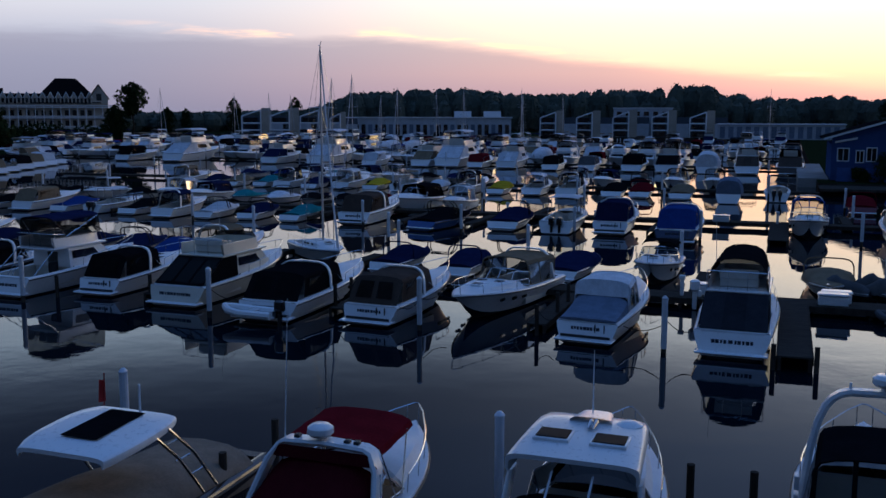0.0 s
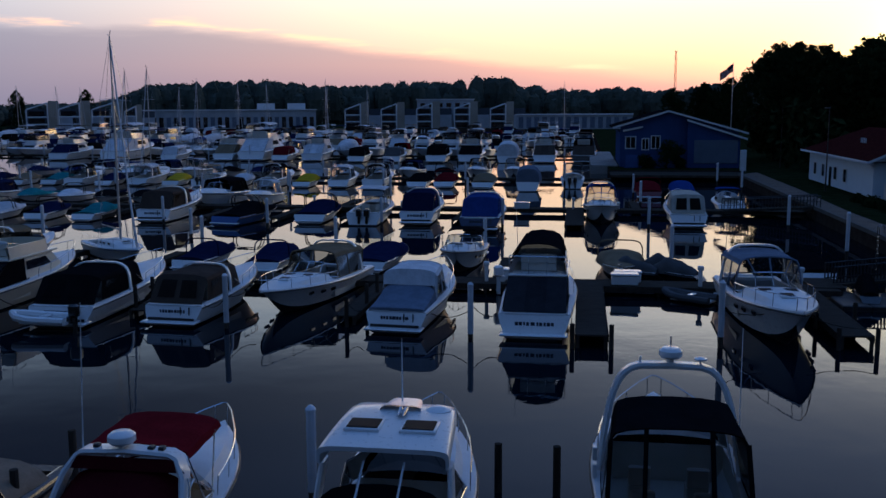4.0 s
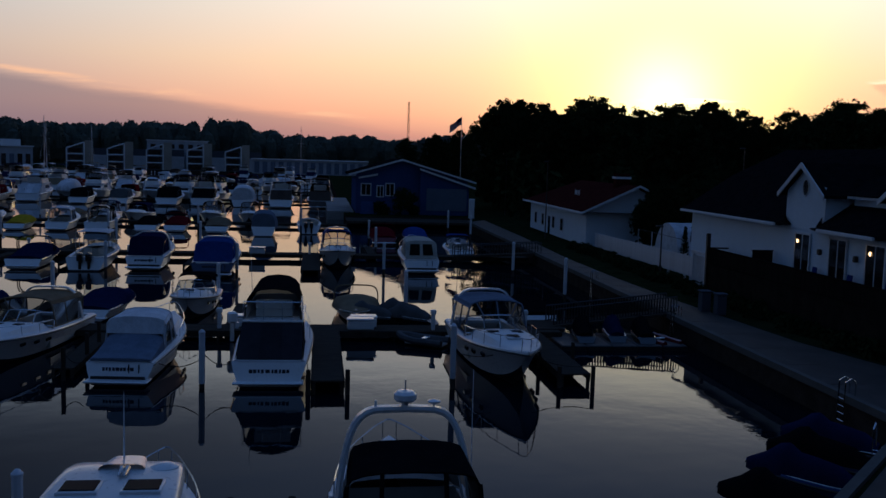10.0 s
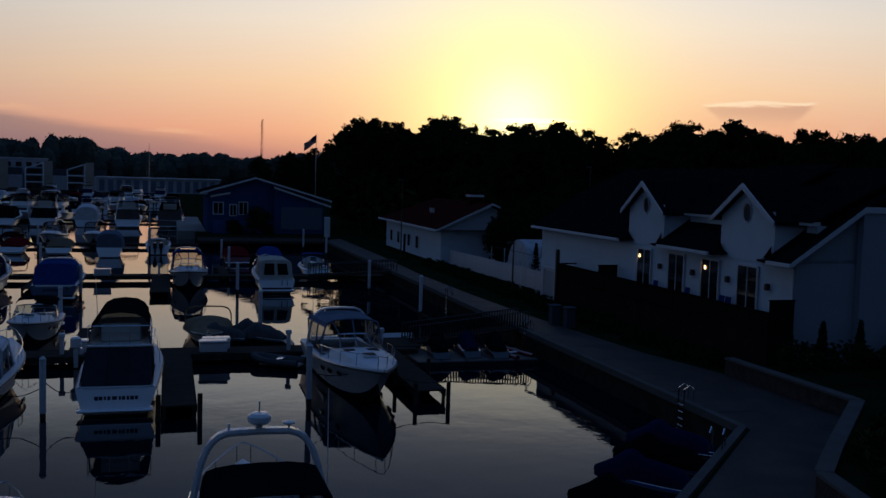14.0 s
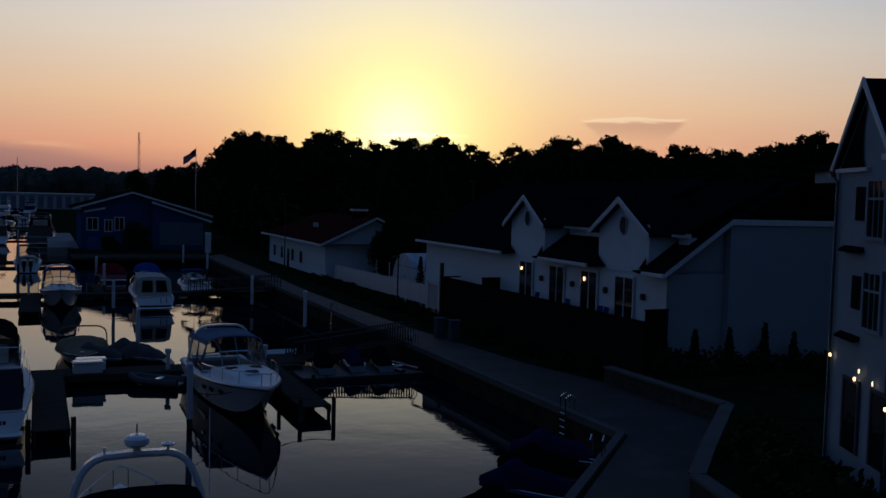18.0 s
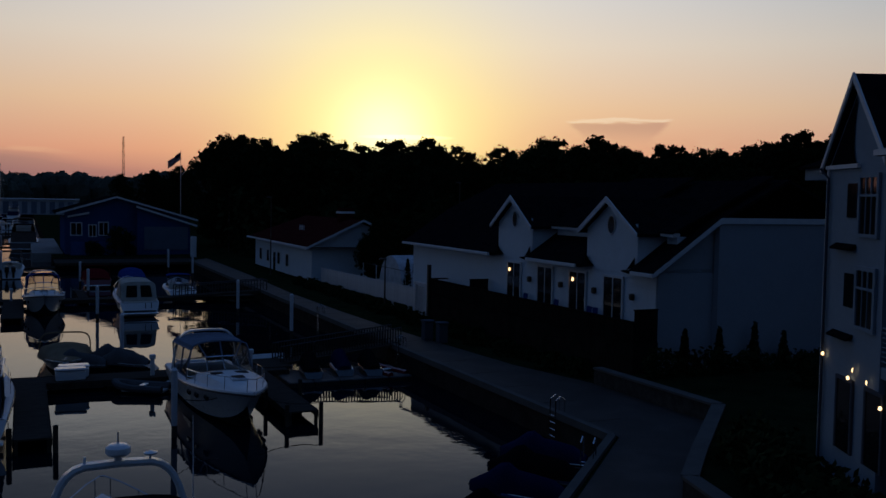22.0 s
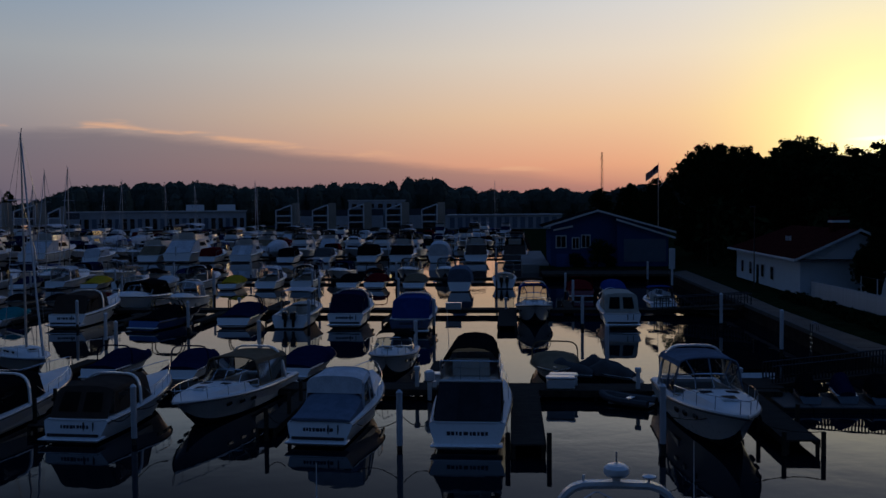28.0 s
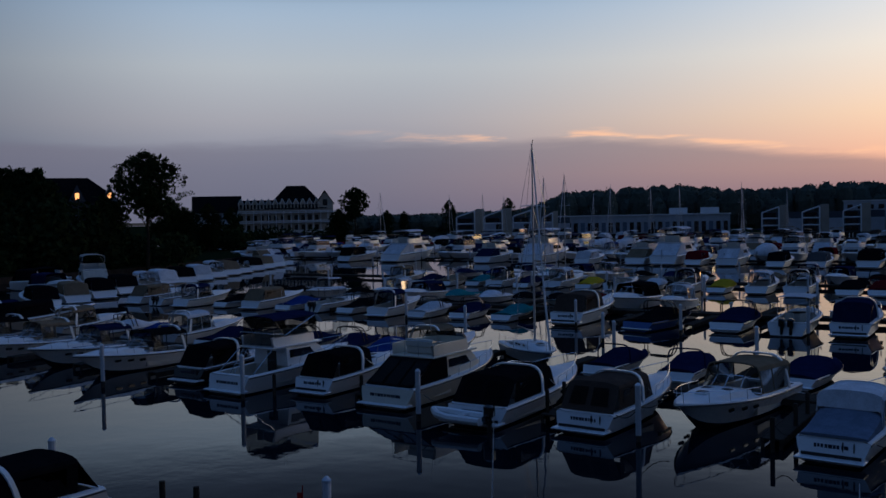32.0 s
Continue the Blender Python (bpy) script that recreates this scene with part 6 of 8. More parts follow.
def siding_lines(parent, s, d0, d1, z0, z1, facing, step=0.2):
    """Lap siding: shallow shadow battens every 20 cm on a wall of constant s (facing 's') or constant d."""
    sh = Shape()
    z = z0
    while z < z1:
        if facing == "s":
            sh.add([(s - 0.018, d0, z), (s - 0.018, d1, z), (s, d1, z + step), (s, d0, z + step)], [(0, 1, 2, 3)])
        else:
            sh.add([(d0, s - 0.018, z), (d1, s - 0.018, z), (d1, s, z + step), (d0, s, z + step)], [(0, 1, 2, 3)])
        z += step
    return part("lap_siding", sh, siding, parent, smooth=0)


G0 = gpose(0, 0)

# clubhouse: white siding, two gabled dormers, terrace doors
club = thing("clubhouse", G0, "white clubhouse with two gabled dormers and dark shingle roof", "building")
part("wall", Shape().box(29.5, 42, 39.0, 71.5, 1.0, 7.05), siding, club, smooth=0)
siding_lines(club, 29.49, 39.0, 71.5, 1.2, 6.8, "s")
# end wall boards carry their shade in the colour, darker than the front
siding_lines(club, 38.89, 29.5, 32.99, 1.2, 6.8, "d").data.materials[0] = siding_shaded
siding_lines(club, 38.49, 33.0, 42.5, 1.2, 9.4, "d").data.materials[0] = siding_shaded
gb = Shape().slab([(29.5, 6.85), (42, 6.85), (42, 9.3), (32.9, 9.3)], 39.0, 39.3)
gb.v = [(x, z, y) for x, y, z in gb.v]
part("end_gable", gb, siding_shaded, club, smooth=0)
rf = Shape()
rf.loft([[(33.0, y, 9.65), (37.5, y, 11.8), (43, y, 9.6), (43, y, 9.4), (37.5, y, 11.6), (33.0, y, 9.45)] for y in (38.4, 72.3)], closed=True, caps=True)
for d0, d1 in ((38.4, 40.62), (45.38, 51.72), (56.28, 72.3)):
    rf.loft([[(28.9, y, 6.9), (33.0, y, 9.65), (33.0, y, 9.45), (28.9, y, 6.72)] for y in (d0, d1)], closed=True, caps=True)
for y0, y1 in ((40.62, 41.35), (45.38, 44.65), (51.72, 52.45), (56.28, 55.55)):
    rf.loft([[(28.9, y0, 6.9), (29.42, y0, 7.25), (29.42, y0, 6.95), (28.9, y0, 6.72)], [(28.95, y1, 6.86), (29.42, y1, 6.88), (29.42, y1, 6.84), (28.95, y1, 6.8)]], closed=True, caps=True)
    rf.add([(29.3, y0, 7.6), (29.3, y0, 7.1), (29.3, y1, 6.88)], [(0, 1, 2), (2, 1, 0)])
part("roof", rf, shingle, club, "dark asphalt shingle roof", smooth=0)
for d0, d1 in ((38.4, 40.3), (45.7, 51.4), (56.6, 72.3)):
    part("gutter", Shape().box(28.76, 28.9, d0, d1, 6.7, 6.88), trim_white, club, smooth=0)
part("rake_trim", Shape().loft([[(28.85, 38.36, 6.95), (28.85, 38.36, 6.67)], [(33.0, 38.36, 9.72), (33.0, 38.36, 9.42)], [(42.5, 38.36, 9.72), (42.5, 38.36, 9.42)]]), trim_white, club, smooth=0)
# both end walls use the shade-darkened siding
part("upper_end_wall", Shape().box(33.0, 42.5, 38.5, 38.88, 1.0, 9.45), siding_shaded, club, smooth=0)
part("end_wall", Shape().box(29.52, 42.0, 38.9, 38.96, 1.0, 6.85), siding_shaded, club, smooth=0)
for d0, d1 in ((51.7, 56.3), (40.6, 45.4)):
    dc = (d0 + d1) / 2
    dm = part("dormer", Shape().box(29.45, 36, d0, d1, 6.6, 9.1), siding, club, "white gabled dormer", smooth=0)
    pk = Shape().slab([(d0, 9.1), (d1, 9.1), (dc, 10.55)], 29.45, 36)
    pk.v = [(z, x, y) for x, y, z in pk.v]
    part("dormer_gable", pk, siding, dm, smooth=0)
    siding_lines(dm, 29.44, d0, d1, 6.7, 9.1, "s")
    sl = Shape()
    for sg in (1, -1):
        e = dc + sg * ((d1 - d0) / 2 + 0.45)
        q = [(dc, 10.72), (e, 8.82), (e, 8.66), (dc, 10.5)]
        sl.loft([[(x, y, z) for y, z in q] for x in (29.0, 37.5)], closed=True, caps=True)
    part("dormer_roof", sl, shingle, dm, smooth=0)
    tr = Shape()
    for sg in (1, -1):
        e = dc + sg * ((d1 - d0) / 2 + 0.47)
        tr.loft([[(28.97, y, z) for y, z in ((dc, 10.74), (e, 8.84), (e, 8.56), (dc, 10.42))], [(29.05, y, z) for y, z in ((dc, 10.74), (e, 8.84), (e, 8.56), (dc, 10.42))]], closed=True, caps=True)
    part("dormer_trim", tr, trim_white, dm, smooth=0)
    ov = Shape().add([(29.40, dc + 0.33 * math.cos(a), 9.2 + 0.48 * math.sin(a)) for a in [2 * math.pi * k / 20 for k in range(20)]], [tuple(range(20))])
    win = part("oval_window", ov, dark_glass, dm, "dark oval window", smooth=0)
    ring = [(29.39, dc + 0.36 * math.cos(a), 9.2 + 0.51 * math.sin(a)) for a in [2 * math.pi * k / 20 for k in range(21)]]
    part("window_frame", Shape().tube(ring, 0.04, 4), trim_white, win)
for d0, d1 in ((45.9, 51.3), (39.35, 40.2)):
    part("upper_band", Shape().box(31.0, 36, d0, d1, 7.2, 8.7), siding, club, smooth=0)
    part("upper_gutter", Shape().box(30.5, 31.0, d0 - 0.2, d1 + 0.2, 8.7, 8.9), trim_white, club, smooth=0)
    part("upper_roof", Shape().loft([[(30.45, y, 8.92), (37, y, 12.0), (37, y, 11.8), (30.45, y, 8.85)] for y in (d0 - 0.3, d1 + 0.3)], closed=True, caps=True), shingle, club, smooth=0)
for dc in (54.0, 50.0, 46.3, 42.7):
    dr = part("terrace_door", Shape().box(29.4, 29.48, dc - 0.85, dc + 0.85, 3.9, 6.35), dark_glass, club, "dark glazed terrace doors", smooth=0)
    part("door_frame", Shape().box(29.36, 29.45, dc - 0.95, dc - 0.85, 3.9, 6.45).box(29.36, 29.45, dc + 0.85, dc + 0.95, 3.9, 6.45).box(29.36, 29.45, dc - 0.95, dc + 0.95, 6.35, 6.47).box(29.37, 29.45, dc - 0.03, dc + 0.03, 3.9, 6.35), trim_white, dr, smooth=0)
for dc in (54.55, 46.75):
    part("lit_lamp", Shape().turned(29.36, dc, [(0.02, 5.8), (0.055, 5.84), (0.055, 5.98), (0.02, 6.02)], 8), bulb, club, "small lit lamp behind the door glass")
for dc in (51.9, 48.1, 44.5, 40.9):
    part("wall_lantern", Shape().box(29.25, 29.48, dc - 0.12, dc + 0.12, 5.3, 5.65, 0.04), iron, club)
# terrace before it: dark boarded parapet
ter = thing("terrace", G0, "raised terrace with dark boarded parapet", "terrace")
part("terrace_wall", Shape().box(27.9, 29.4, 38.6, 64.4, 1.0, 3.4), dark_timber, ter, smooth=0)
part("terrace_rail", Shape().box(27.85, 28.02, 38.6, 64.4, 4.4, 4.5).box(27.85, 29.4, 64.35, 64.45, 4.4, 4.5), dark_timber, ter, smooth=0)
brd = mesh_of("parapet_board", Shape().box(27.9, 27.96, 0, 0.17, 3.3, 4.42), dark_timber, 0)
for k in range(136):
    b_ = new("parapet_board", brd)
    b_.parent = ter
    b_.location = (0, 38.65 + k * 0.19, 0)
for d0, zt in ((38.62, 5.05), (57.6, 4.95)):
    scr = part("end_screen", Shape().box(27.98, 29.36, d0, d0 + 0.06, 3.35, zt), dark_timber, ter, "dark boarded end screen", smooth=0)
    for k in range(8):
        part("screen_board", Shape().box(28.0 + 0.17 * k, 28.15 + 0.17 * k, d0 - 0.025, d0, 3.4, zt - 0.04), dark_timber, scr, smooth=0)
    part("screen_cap", Shape().box(27.94, 29.38, d0 - 0.05, d0 + 0.1, zt, zt + 0.06), dark_timber, scr, smooth=0)


def patio_chair(s_, d_):
    """High-backed terrace chair, back to the wall."""
    ch_ = thing("patio_chair", gpose(s_, d_, 3.4), "blue high-backed patio chair on the terrace", "chair", "terrace chairs")
    part("seat", Shape().box(-0.24, 0.24, -0.25, 0.25, 0.6, 0.68, 0.02), CANVAS["blue"], ch_)
    part("backrest", Shape().loft([[(0.2 + 0.06 * z, y, 0.68 + 0.5 * z) for y in (-0.24, -0.12, 0.12, 0.24)] + [(0.25 + 0.06 * z, y, 0.68 + 0.5 * z) for y in (0.24, 0.12, -0.12, -0.24)] for z in (0, 0.5, 0.9, 1.0)], closed=True, caps=True), CANVAS["blue"], ch_)
    for x_, y_ in ((-0.2, -0.2), (-0.2, 0.2), (0.2, -0.2), (0.2, 0.2)):
        part("leg", Shape().tube([(x_ * 1.15, y_ * 1.15, 0), (x_, y_, 0.61)], 0.02, 5), iron, ch_)


for d_ in (51.95, 48.2, 44.6, 44.0):
    patio_chair(28.9, d_)
part("corner_post", Shape().box(27.75, 28.0, 64.3, 64.55, 1.2, 5.5), iron, ter, smooth=0)
# picket fence along the pool garden
fence = thing("picket_fence", G0, "white picket fence beside the promenade", "fence")
pk = mesh_of("picket", Shape().add([(0, 0, 0), (0, 0.13, 0), (0, 0.13, 1.5), (0, 0.065, 1.6), (0, 0, 1.5), (0.025, 0, 0), (0.025, 0.13, 0), (0.025, 0.13, 1.5), (0.025, 0.065, 1.6), (0.025, 0, 1.5)], [(4, 3, 2, 1, 0), (5, 6, 7, 8, 9), (0, 1, 6, 5), (1, 2, 7, 6), (2, 3, 8, 7), (3, 4, 9, 8), (4, 0, 5, 9)]), fence_white, 0)
for k in range(200):
    b_ = new("picket", pk)
    b_.parent = fence
    b_.location = (28.8 + 0.0045 * k, 67.5 + k * 0.155, 1.75 - 0.003 * k)
part("fence_rail", Shape().tube([(28.85, 67.5, 2.1), (29.75, 98.5, 1.5)], 0.05, 4).tube([(28.85, 67.5, 3.0), (29.75, 98.5, 2.4)], 0.05, 4), fence_white, fence)
for k in range(9):
    part("fence_post", Shape().box(28.83 + 0.112 * k, 28.97 + 0.112 * k, 67.4 + 3.85 * k, 67.54 + 3.85 * k, 1.1, 3.4 - 0.07 * k), fence_white, fence, smooth=0)
gate = thing("garden_gate", G0, "white lattice gate and arbour by the clubhouse", "gate")
for d0 in (64.9, 67.1):
    part("gate_post", Shape().box(27.9, 28.1, d0, d0 + 0.18, 1.2, 3.9), fence_white, gate, smooth=0)
part("gate_head", Shape().box(27.85, 28.15, 64.8, 67.4, 3.8, 4.0), fence_white, gate, smooth=0)
for k in range(9):
    part("gate_slat", Shape().box(27.97, 28.03, 65.15 + 0.22 * k, 65.25 + 0.22 * k, 1.3, 3.7), fence_white, gate, smooth=0)
# wire fence of the pool
pf = thing("pool_fence", G0, "dark wire fence round the pool garden", "fence")
for k in range(7):
    part("fence_post", Shape().tube([(33, 70 + 4 * k, 1.2), (33, 70 + 4 * k, 3.6)], 0.05, 5), trim_white, pf)
part("top_rail", Shape().tube([(33, 70, 3.55), (33, 94, 3.55)], 0.03, 4), iron, pf)
# hedge along the promenade
def foliage(rg, blobs, size, per):
    """Small leaf quads scattered through ellipsoid clumps."""
    vs, fs = [], []
    for cx, cy, cz, rx, ry, rz in blobs:
        for _ in range(per):
            while True:
                q = (rg.uniform(-1, 1), rg.uniform(-1, 1), rg.uniform(-1, 1))
                k = q[0] ** 2 + q[1] ** 2 + q[2] ** 2
                if 0.2 < k < 1:
                    break
            p_ = Vector((cx + q[0] * rx, cy + q[1] * ry, cz + q[2] * rz))
            a = Vector((rg.gauss(0, 1), rg.gauss(0, 1), rg.gauss(0, 1))).normalized()
            b_ = a.cross(Vector((rg.gauss(0, 1), rg.gauss(0, 1), rg.gauss(0, 1)))).normalized()
            l_ = size * rg.uniform(0.6, 1.3)
            o = len(vs)
            vs += [p_ - a * l_, p_ + b_ * l_ * 0.5, p_ + a * l_, p_ - b_ * l_ * 0.5]
            fs.append((o, o + 1, o + 2, o + 3))
    s = Shape()
    s.add(vs, fs)
    return s


rg = random.Random(5)
hedge = part("hedge", foliage(rg, [(27.0 + rg.uniform(-0.5, 0.7), 42 + 0.9 * k, 1.35 + rg.uniform(-0.15, 0.15), 0.8, 0.8, 0.6) for k in range(62)], 0.16, 240), leaf, None, smooth=0)
hedge.matrix_basis = G0
tagged(hedge, "dark low hedge along the promenade", "hedge", "", "stuff")


def conifer(s, d_, tall=3.6, r=0.6):
    ob = thing("arborvitae", gpose(s, d_, LAND_Z), "dark narrow evergreen shrub", "shrub", "evergreens")
    part("trunk", Shape().tube([(0, 0, 0), (0, 0, tall * 0.5)], 0.07, 5), bark, ob)
    rg_ = random.Random(int(s * 10))
    part("crown", foliage(rg_, [(0, 0, tall * (0.12 + 0.11 * k), r * (1 - 0.11 * k), r * (1 - 0.11 * k), 0.4) for k in range(8)], 0.12, 110), leaf, ob, smooth=0)


for s, d_ in ((33.4, 76.5), (34.4, 77.5), (35.4, 78.5), (33.2, 82), (34.6, 83.5), (34.5, 74.6)):
    conifer(s, d_)
pool_tent = thing("garden_shelter", gpose(37, 86, LAND_Z), "pale domed garden shelter behind evergreens", "shelter")
part("dome", Shape().loft([arc_ring(x, 3.2, 0.0, 3.6, 12, 2.0) for x in (-4, -2, 0, 2, 4)], caps=True), CANVAS["white"], pool_tent)

# low house with a red roof
rh = thing("bungalow", G0, "pale bungalow with low red shingle roof", "building")
part("wall", Shape().box(28.8, 40, 99, 126, 1.0, 4.9), siding, rh, smooth=0)
roof = Shape()
a0, a1, b0, b1, zz = 27.9, 41, 97.9, 127.2, 4.9
vs = [(a0, b0, zz), (a1, b0, zz), (a1, b1, zz), (a0, b1, zz), (34.3, 97.9, 7.9), (34.3, 121, 7.9)]
roof.add(vs, [(1, 2, 5, 4), (2, 3, 5), (3, 0, 4, 5), (3, 2, 1, 0)])
part("roof", roof, shingle_red, rh, "low red shingle hip roof", smooth=0)
part("fascia", Shape().box(27.85, 27.95, 97.9, 127.2, 4.75, 4.98).loft([[(27.9, 97.8, 4.98), (27.9, 97.8, 4.72)], [(34.3, 97.8, 7.98), (34.3, 97.8, 7.72)], [(41, 97.8, 4.98), (41, 97.8, 4.72)]]), trim_white, rh, smooth=0)
for d0 in (108.5, 112.5, 118, 122):
    wn = part("window", Shape().box(28.74, 28.82, d0, d0 + 1.3, 2.1, 3.5), dark_glass, rh, smooth=0)
    part("window_frame", Shape().box(28.7, 28.78, d0 - 0.1, d0, 2.0, 3.6).box(28.7, 28.78, d0 + 1.3, d0 + 1.4, 2.0, 3.6).box(28.7, 28.78, d0, d0 + 1.3, 3.5, 3.6).box(28.7, 28.78, d0, d0 + 1.3, 2.0, 2.1), trim_white, wn, smooth=0)
part("porch_door", Shape().box(28.75, 28.82, 115, 116, 1.2, 3.4), dark_glass, rh, smooth=0)
gw = Shape().slab([(28.8, 4.9), (40, 4.9), (34.3, 7.6)], 98.9, 99.2)
gw.v = [(x, z, y) for x, y, z in gw.v]
part("gable_wall", gw, siding, rh, smooth=0)
ch = part("chimney", Shape().box(33.4, 35.0, 103.4, 104.6, 6.5, 9.1), shingle_red, rh, "brick chimney with a pale cap", smooth=0)
part("chimney_cap", Shape().box(33.3, 35.1, 103.3, 104.7, 8.5, 8.75), trim_white, ch, smooth=0)
for k in range(4):
    part("roof_vent", Shape().tube([(31.0, 110 + 0.6 * k, 6.3), (31.0, 110 + 0.6 * k, 6.9)], 0.06, 5), trim_white, rh, "pale roof vent")

# blue harbour house on the wharf
bh = thing("harbour_house", G0, "blue harbour house with white rake boards and small porch windows", "building")
part("wall", Shape().box(5.8, 23.6, 149.2, 168, 1.0, 6.5), siding_blue, bh, smooth=0)
gbl = Shape().slab([(5.8, 6.5), (23.6, 6.5), (13.0, 9.55), (5.8, 7.5)], 149.2, 149.5)
gbl.v = [(x, z, y) for x, y, z in gbl.v]
part("gable_wall", gbl, siding_blue, bh, smooth=0)
prof = [(4.6, 7.3), (13.0, 9.85), (24.9, 6.45)]
part("roof", Shape().loft([[(x, y, z) for x, z in prof] + [(x, y, z - 0.18) for x, z in reversed(prof)] for y in (148.4, 168.8)], closed=True, caps=True), shingle, bh, "dark shingle roof", smooth=0)
part("annex", Shape().box(15.8, 23.5, 147.2, 149.2, 1.0, 5.6), siding_blue, bh, smooth=0)
prof = [(15.6, 8.5), (24.5, 5.65)]
part("annex_roof", Shape().loft([[(x, y, z) for x, z in prof] + [(x, y, z - 0.15) for x, z in reversed(prof)] for y in (146.7, 149.2)], closed=True, caps=True), shingle, bh, smooth=0)
ag = Shape().slab([(15.8, 5.6), (23.5, 5.6), (23.5, 5.75), (15.8, 8.25)], 147.2, 147.4)
ag.v = [(x, z, y) for x, y, z in ag.v]
part("annex_gable", ag, siding_blue, bh, smooth=0)
part("garage_panel", Shape().box(16.8, 23.2, 147.1, 147.19, 1.9, 5.4), siding_bluegrey, bh, "blue-grey boarded front panel", smooth=0)
tr = Shape()
for (a, za), (b_, zb), y in (((4.6, 7.35), (13.0, 9.9), 148.3), ((13.0, 9.9), (24.9, 6.5), 148.3), ((15.6, 8.55), (24.5, 5.7), 146.6), ((6.2, 6.9), (9.2, 7.5), 148.9)):
    tr.loft([[(a, y, za), (a, y, za - 0.3), (a, y + 0.08, za - 0.3), (a, y + 0.08, za)], [(b_, y, zb), (b_, y, zb - 0.3), (b_, y + 0.08, zb - 0.3), (b_, y + 0.08, zb)]], closed=True, caps=True)
part("rake_trim", tr, trim_white, bh, "white rake boards", smooth=0)
y = 149.14
for s0, z0, w_, h_ in ((6.7, 4.1, 1.4, 1.7), (9.2, 3.9, 0.9, 1.6), (10.6, 4.1, 1.2, 1.8)):
    wn = part("window", Shape().box(s0, s0 + w_, y, y + 0.05, z0, z0 + h_), dark_glass, bh, smooth=0)
    part("window_frame", Shape().box(s0 - 0.14, s0, y - 0.03, y + 0.04, z0 - 0.14, z0 + h_ + 0.14).box(s0 + w_, s0 + w_ + 0.14, y - 0.03, y + 0.04, z0 - 0.14, z0 + h_ + 0.14).box(s0, s0 + w_, y - 0.03, y + 0.04, z0 + h_, z0 + h_ + 0.14).box(s0, s0 + w_, y - 0.03, y + 0.04, z0 - 0.14, z0).box(s0 + w_ / 2 - 0.04, s0 + w_ / 2 + 0.04, y - 0.03, y + 0.04, z0, z0 + h_), trim_white, wn, smooth=0)
part("porch_screen", Shape().box(6.4, 15.2, 146.6, 146.7, 1.2, 3.2), gel_blue, bh, "bright blue porch screen", smooth=0)
for q in (6.4, 9.3, 12.2, 15.1):
    part("porch_post", Shape().box(q, q + 0.16, 146.5, 146.7, 1.0, 3.5), siding_blue, bh, smooth=0)
gbox("boat_ramp", 1.4, 5.6, 150, 196, -0.6, 1.36, pale_concrete)
tagged(bpy.data.objects["boat_ramp"], "pale concrete boat ramp beside the blue house", "ramp", "", "structure")
sign = thing("dock_box", gpose(22.6, 140.5, LAND_Z), "white dock cabinet at the corner of the quay", "cabinet")
part("body", Shape().box(0, 0.8, 0, 0.6, 0, 3.0, 0.04), trim_white, sign)

rg = random.Random(21)
for s_, d_, tall_, r_ in ((12.6, 145.4, 4.6, 1.5), (14.6, 145.8, 3.6, 1.3), (9.8, 145.6, 2.4, 1.2)):
    bs = thing("bush", gpose(s_, d_, 1.0), "dark leafy bush before the blue house", "shrub", "bushes")
    part("stem", Shape().tube([(0, 0, 0), (0.1, 0, tall_ * 0.5)], 0.08, 5), bark, bs)
    part("crown", foliage(rg, [(rg.uniform(-r_, r_) * 0.6, rg.uniform(-r_, r_) * 0.5, tall_ * rg.uniform(0.2, 0.85), r_ * 0.6, r_ * 0.6, r_ * 0.6) for k in range(9)], 0.2, 130), leaf, bs, smooth=0)

# retaining wall, garden bed and hotel wing at the south-east
def along(pts, wide, z0, z1):
    """An upright band following a line in the grid."""
    s = Shape()
    for a, b_ in zip(pts, pts[1:]):
        p0, p1 = Vector((*a, 0)), Vector((*b_, 0))
        side = (p1 - p0).normalized()
        side = Vector((-side.y, side.x, 0)) * wide / 2
        q = [p0 + side, p1 + side, p1 - side, p0 - side]
        s.slab([(v.x, v.y) for v in q], z0, z1)
    return s


BED = [(26.7, 39.9), (26.8, 30.9), (21.4, 25.5), (18.9, 22.9), (18.3, 20.5)]
ret = part("retaining_wall", along(BED, 0.4, 0.9, 2.0), stone, None, smooth=0)
ret.matrix_basis = G0
tagged(ret, "low stone retaining wall round a garden bed", "wall", "", "structure")
rc = part("wall_coping", along(BED, 0.55, 2.0, 2.1), cap_conc, None, smooth=0)
rc.matrix_basis = G0
tagged(rc, "pale coping stones on the retaining wall", "coping", "", "structure")
bed = part("garden_bed", Shape().slab([(q[0] + 0.15, q[1]) for q in BED] + [(18.3, 6), (60, 6), (60, 38.4), (27.0, 38.4)], 0.9, 1.9), grass, None, smooth=0)
bed.matrix_basis = G0
tagged(bed, "dark planted garden bed", "ground", "", "structure")
rg = random.Random(9)
shrubs = part("shrubs", foliage(rg, [(rg.uniform(33, 44), rg.uniform(27, 37), 2.1 + rg.uniform(0, 0.6), 0.9, 0.9, 0.8) for k in range(36)] + [(28.3 + 0.62 * k, 37.5 + rg.uniform(-0.3, 0.2), 2.3 + rg.uniform(0, 0.35) - 0.03 * k, 0.75, 0.6, 0.85) for k in range(20)], 0.15, 160), leaf, None, smooth=0)
shrubs.matrix_basis = G0
tagged(shrubs, "dark garden shrubs", "shrub", "", "stuff")
for s, d_, t_ in ((30.5, 37.9, 2.9), (32.7, 37.9, 2.9), (35.0, 37.9, 3.1), (36.9, 37.8, 2.5), (43, 31, 4.0)):
    conifer(s, d_, t_, 0.5)

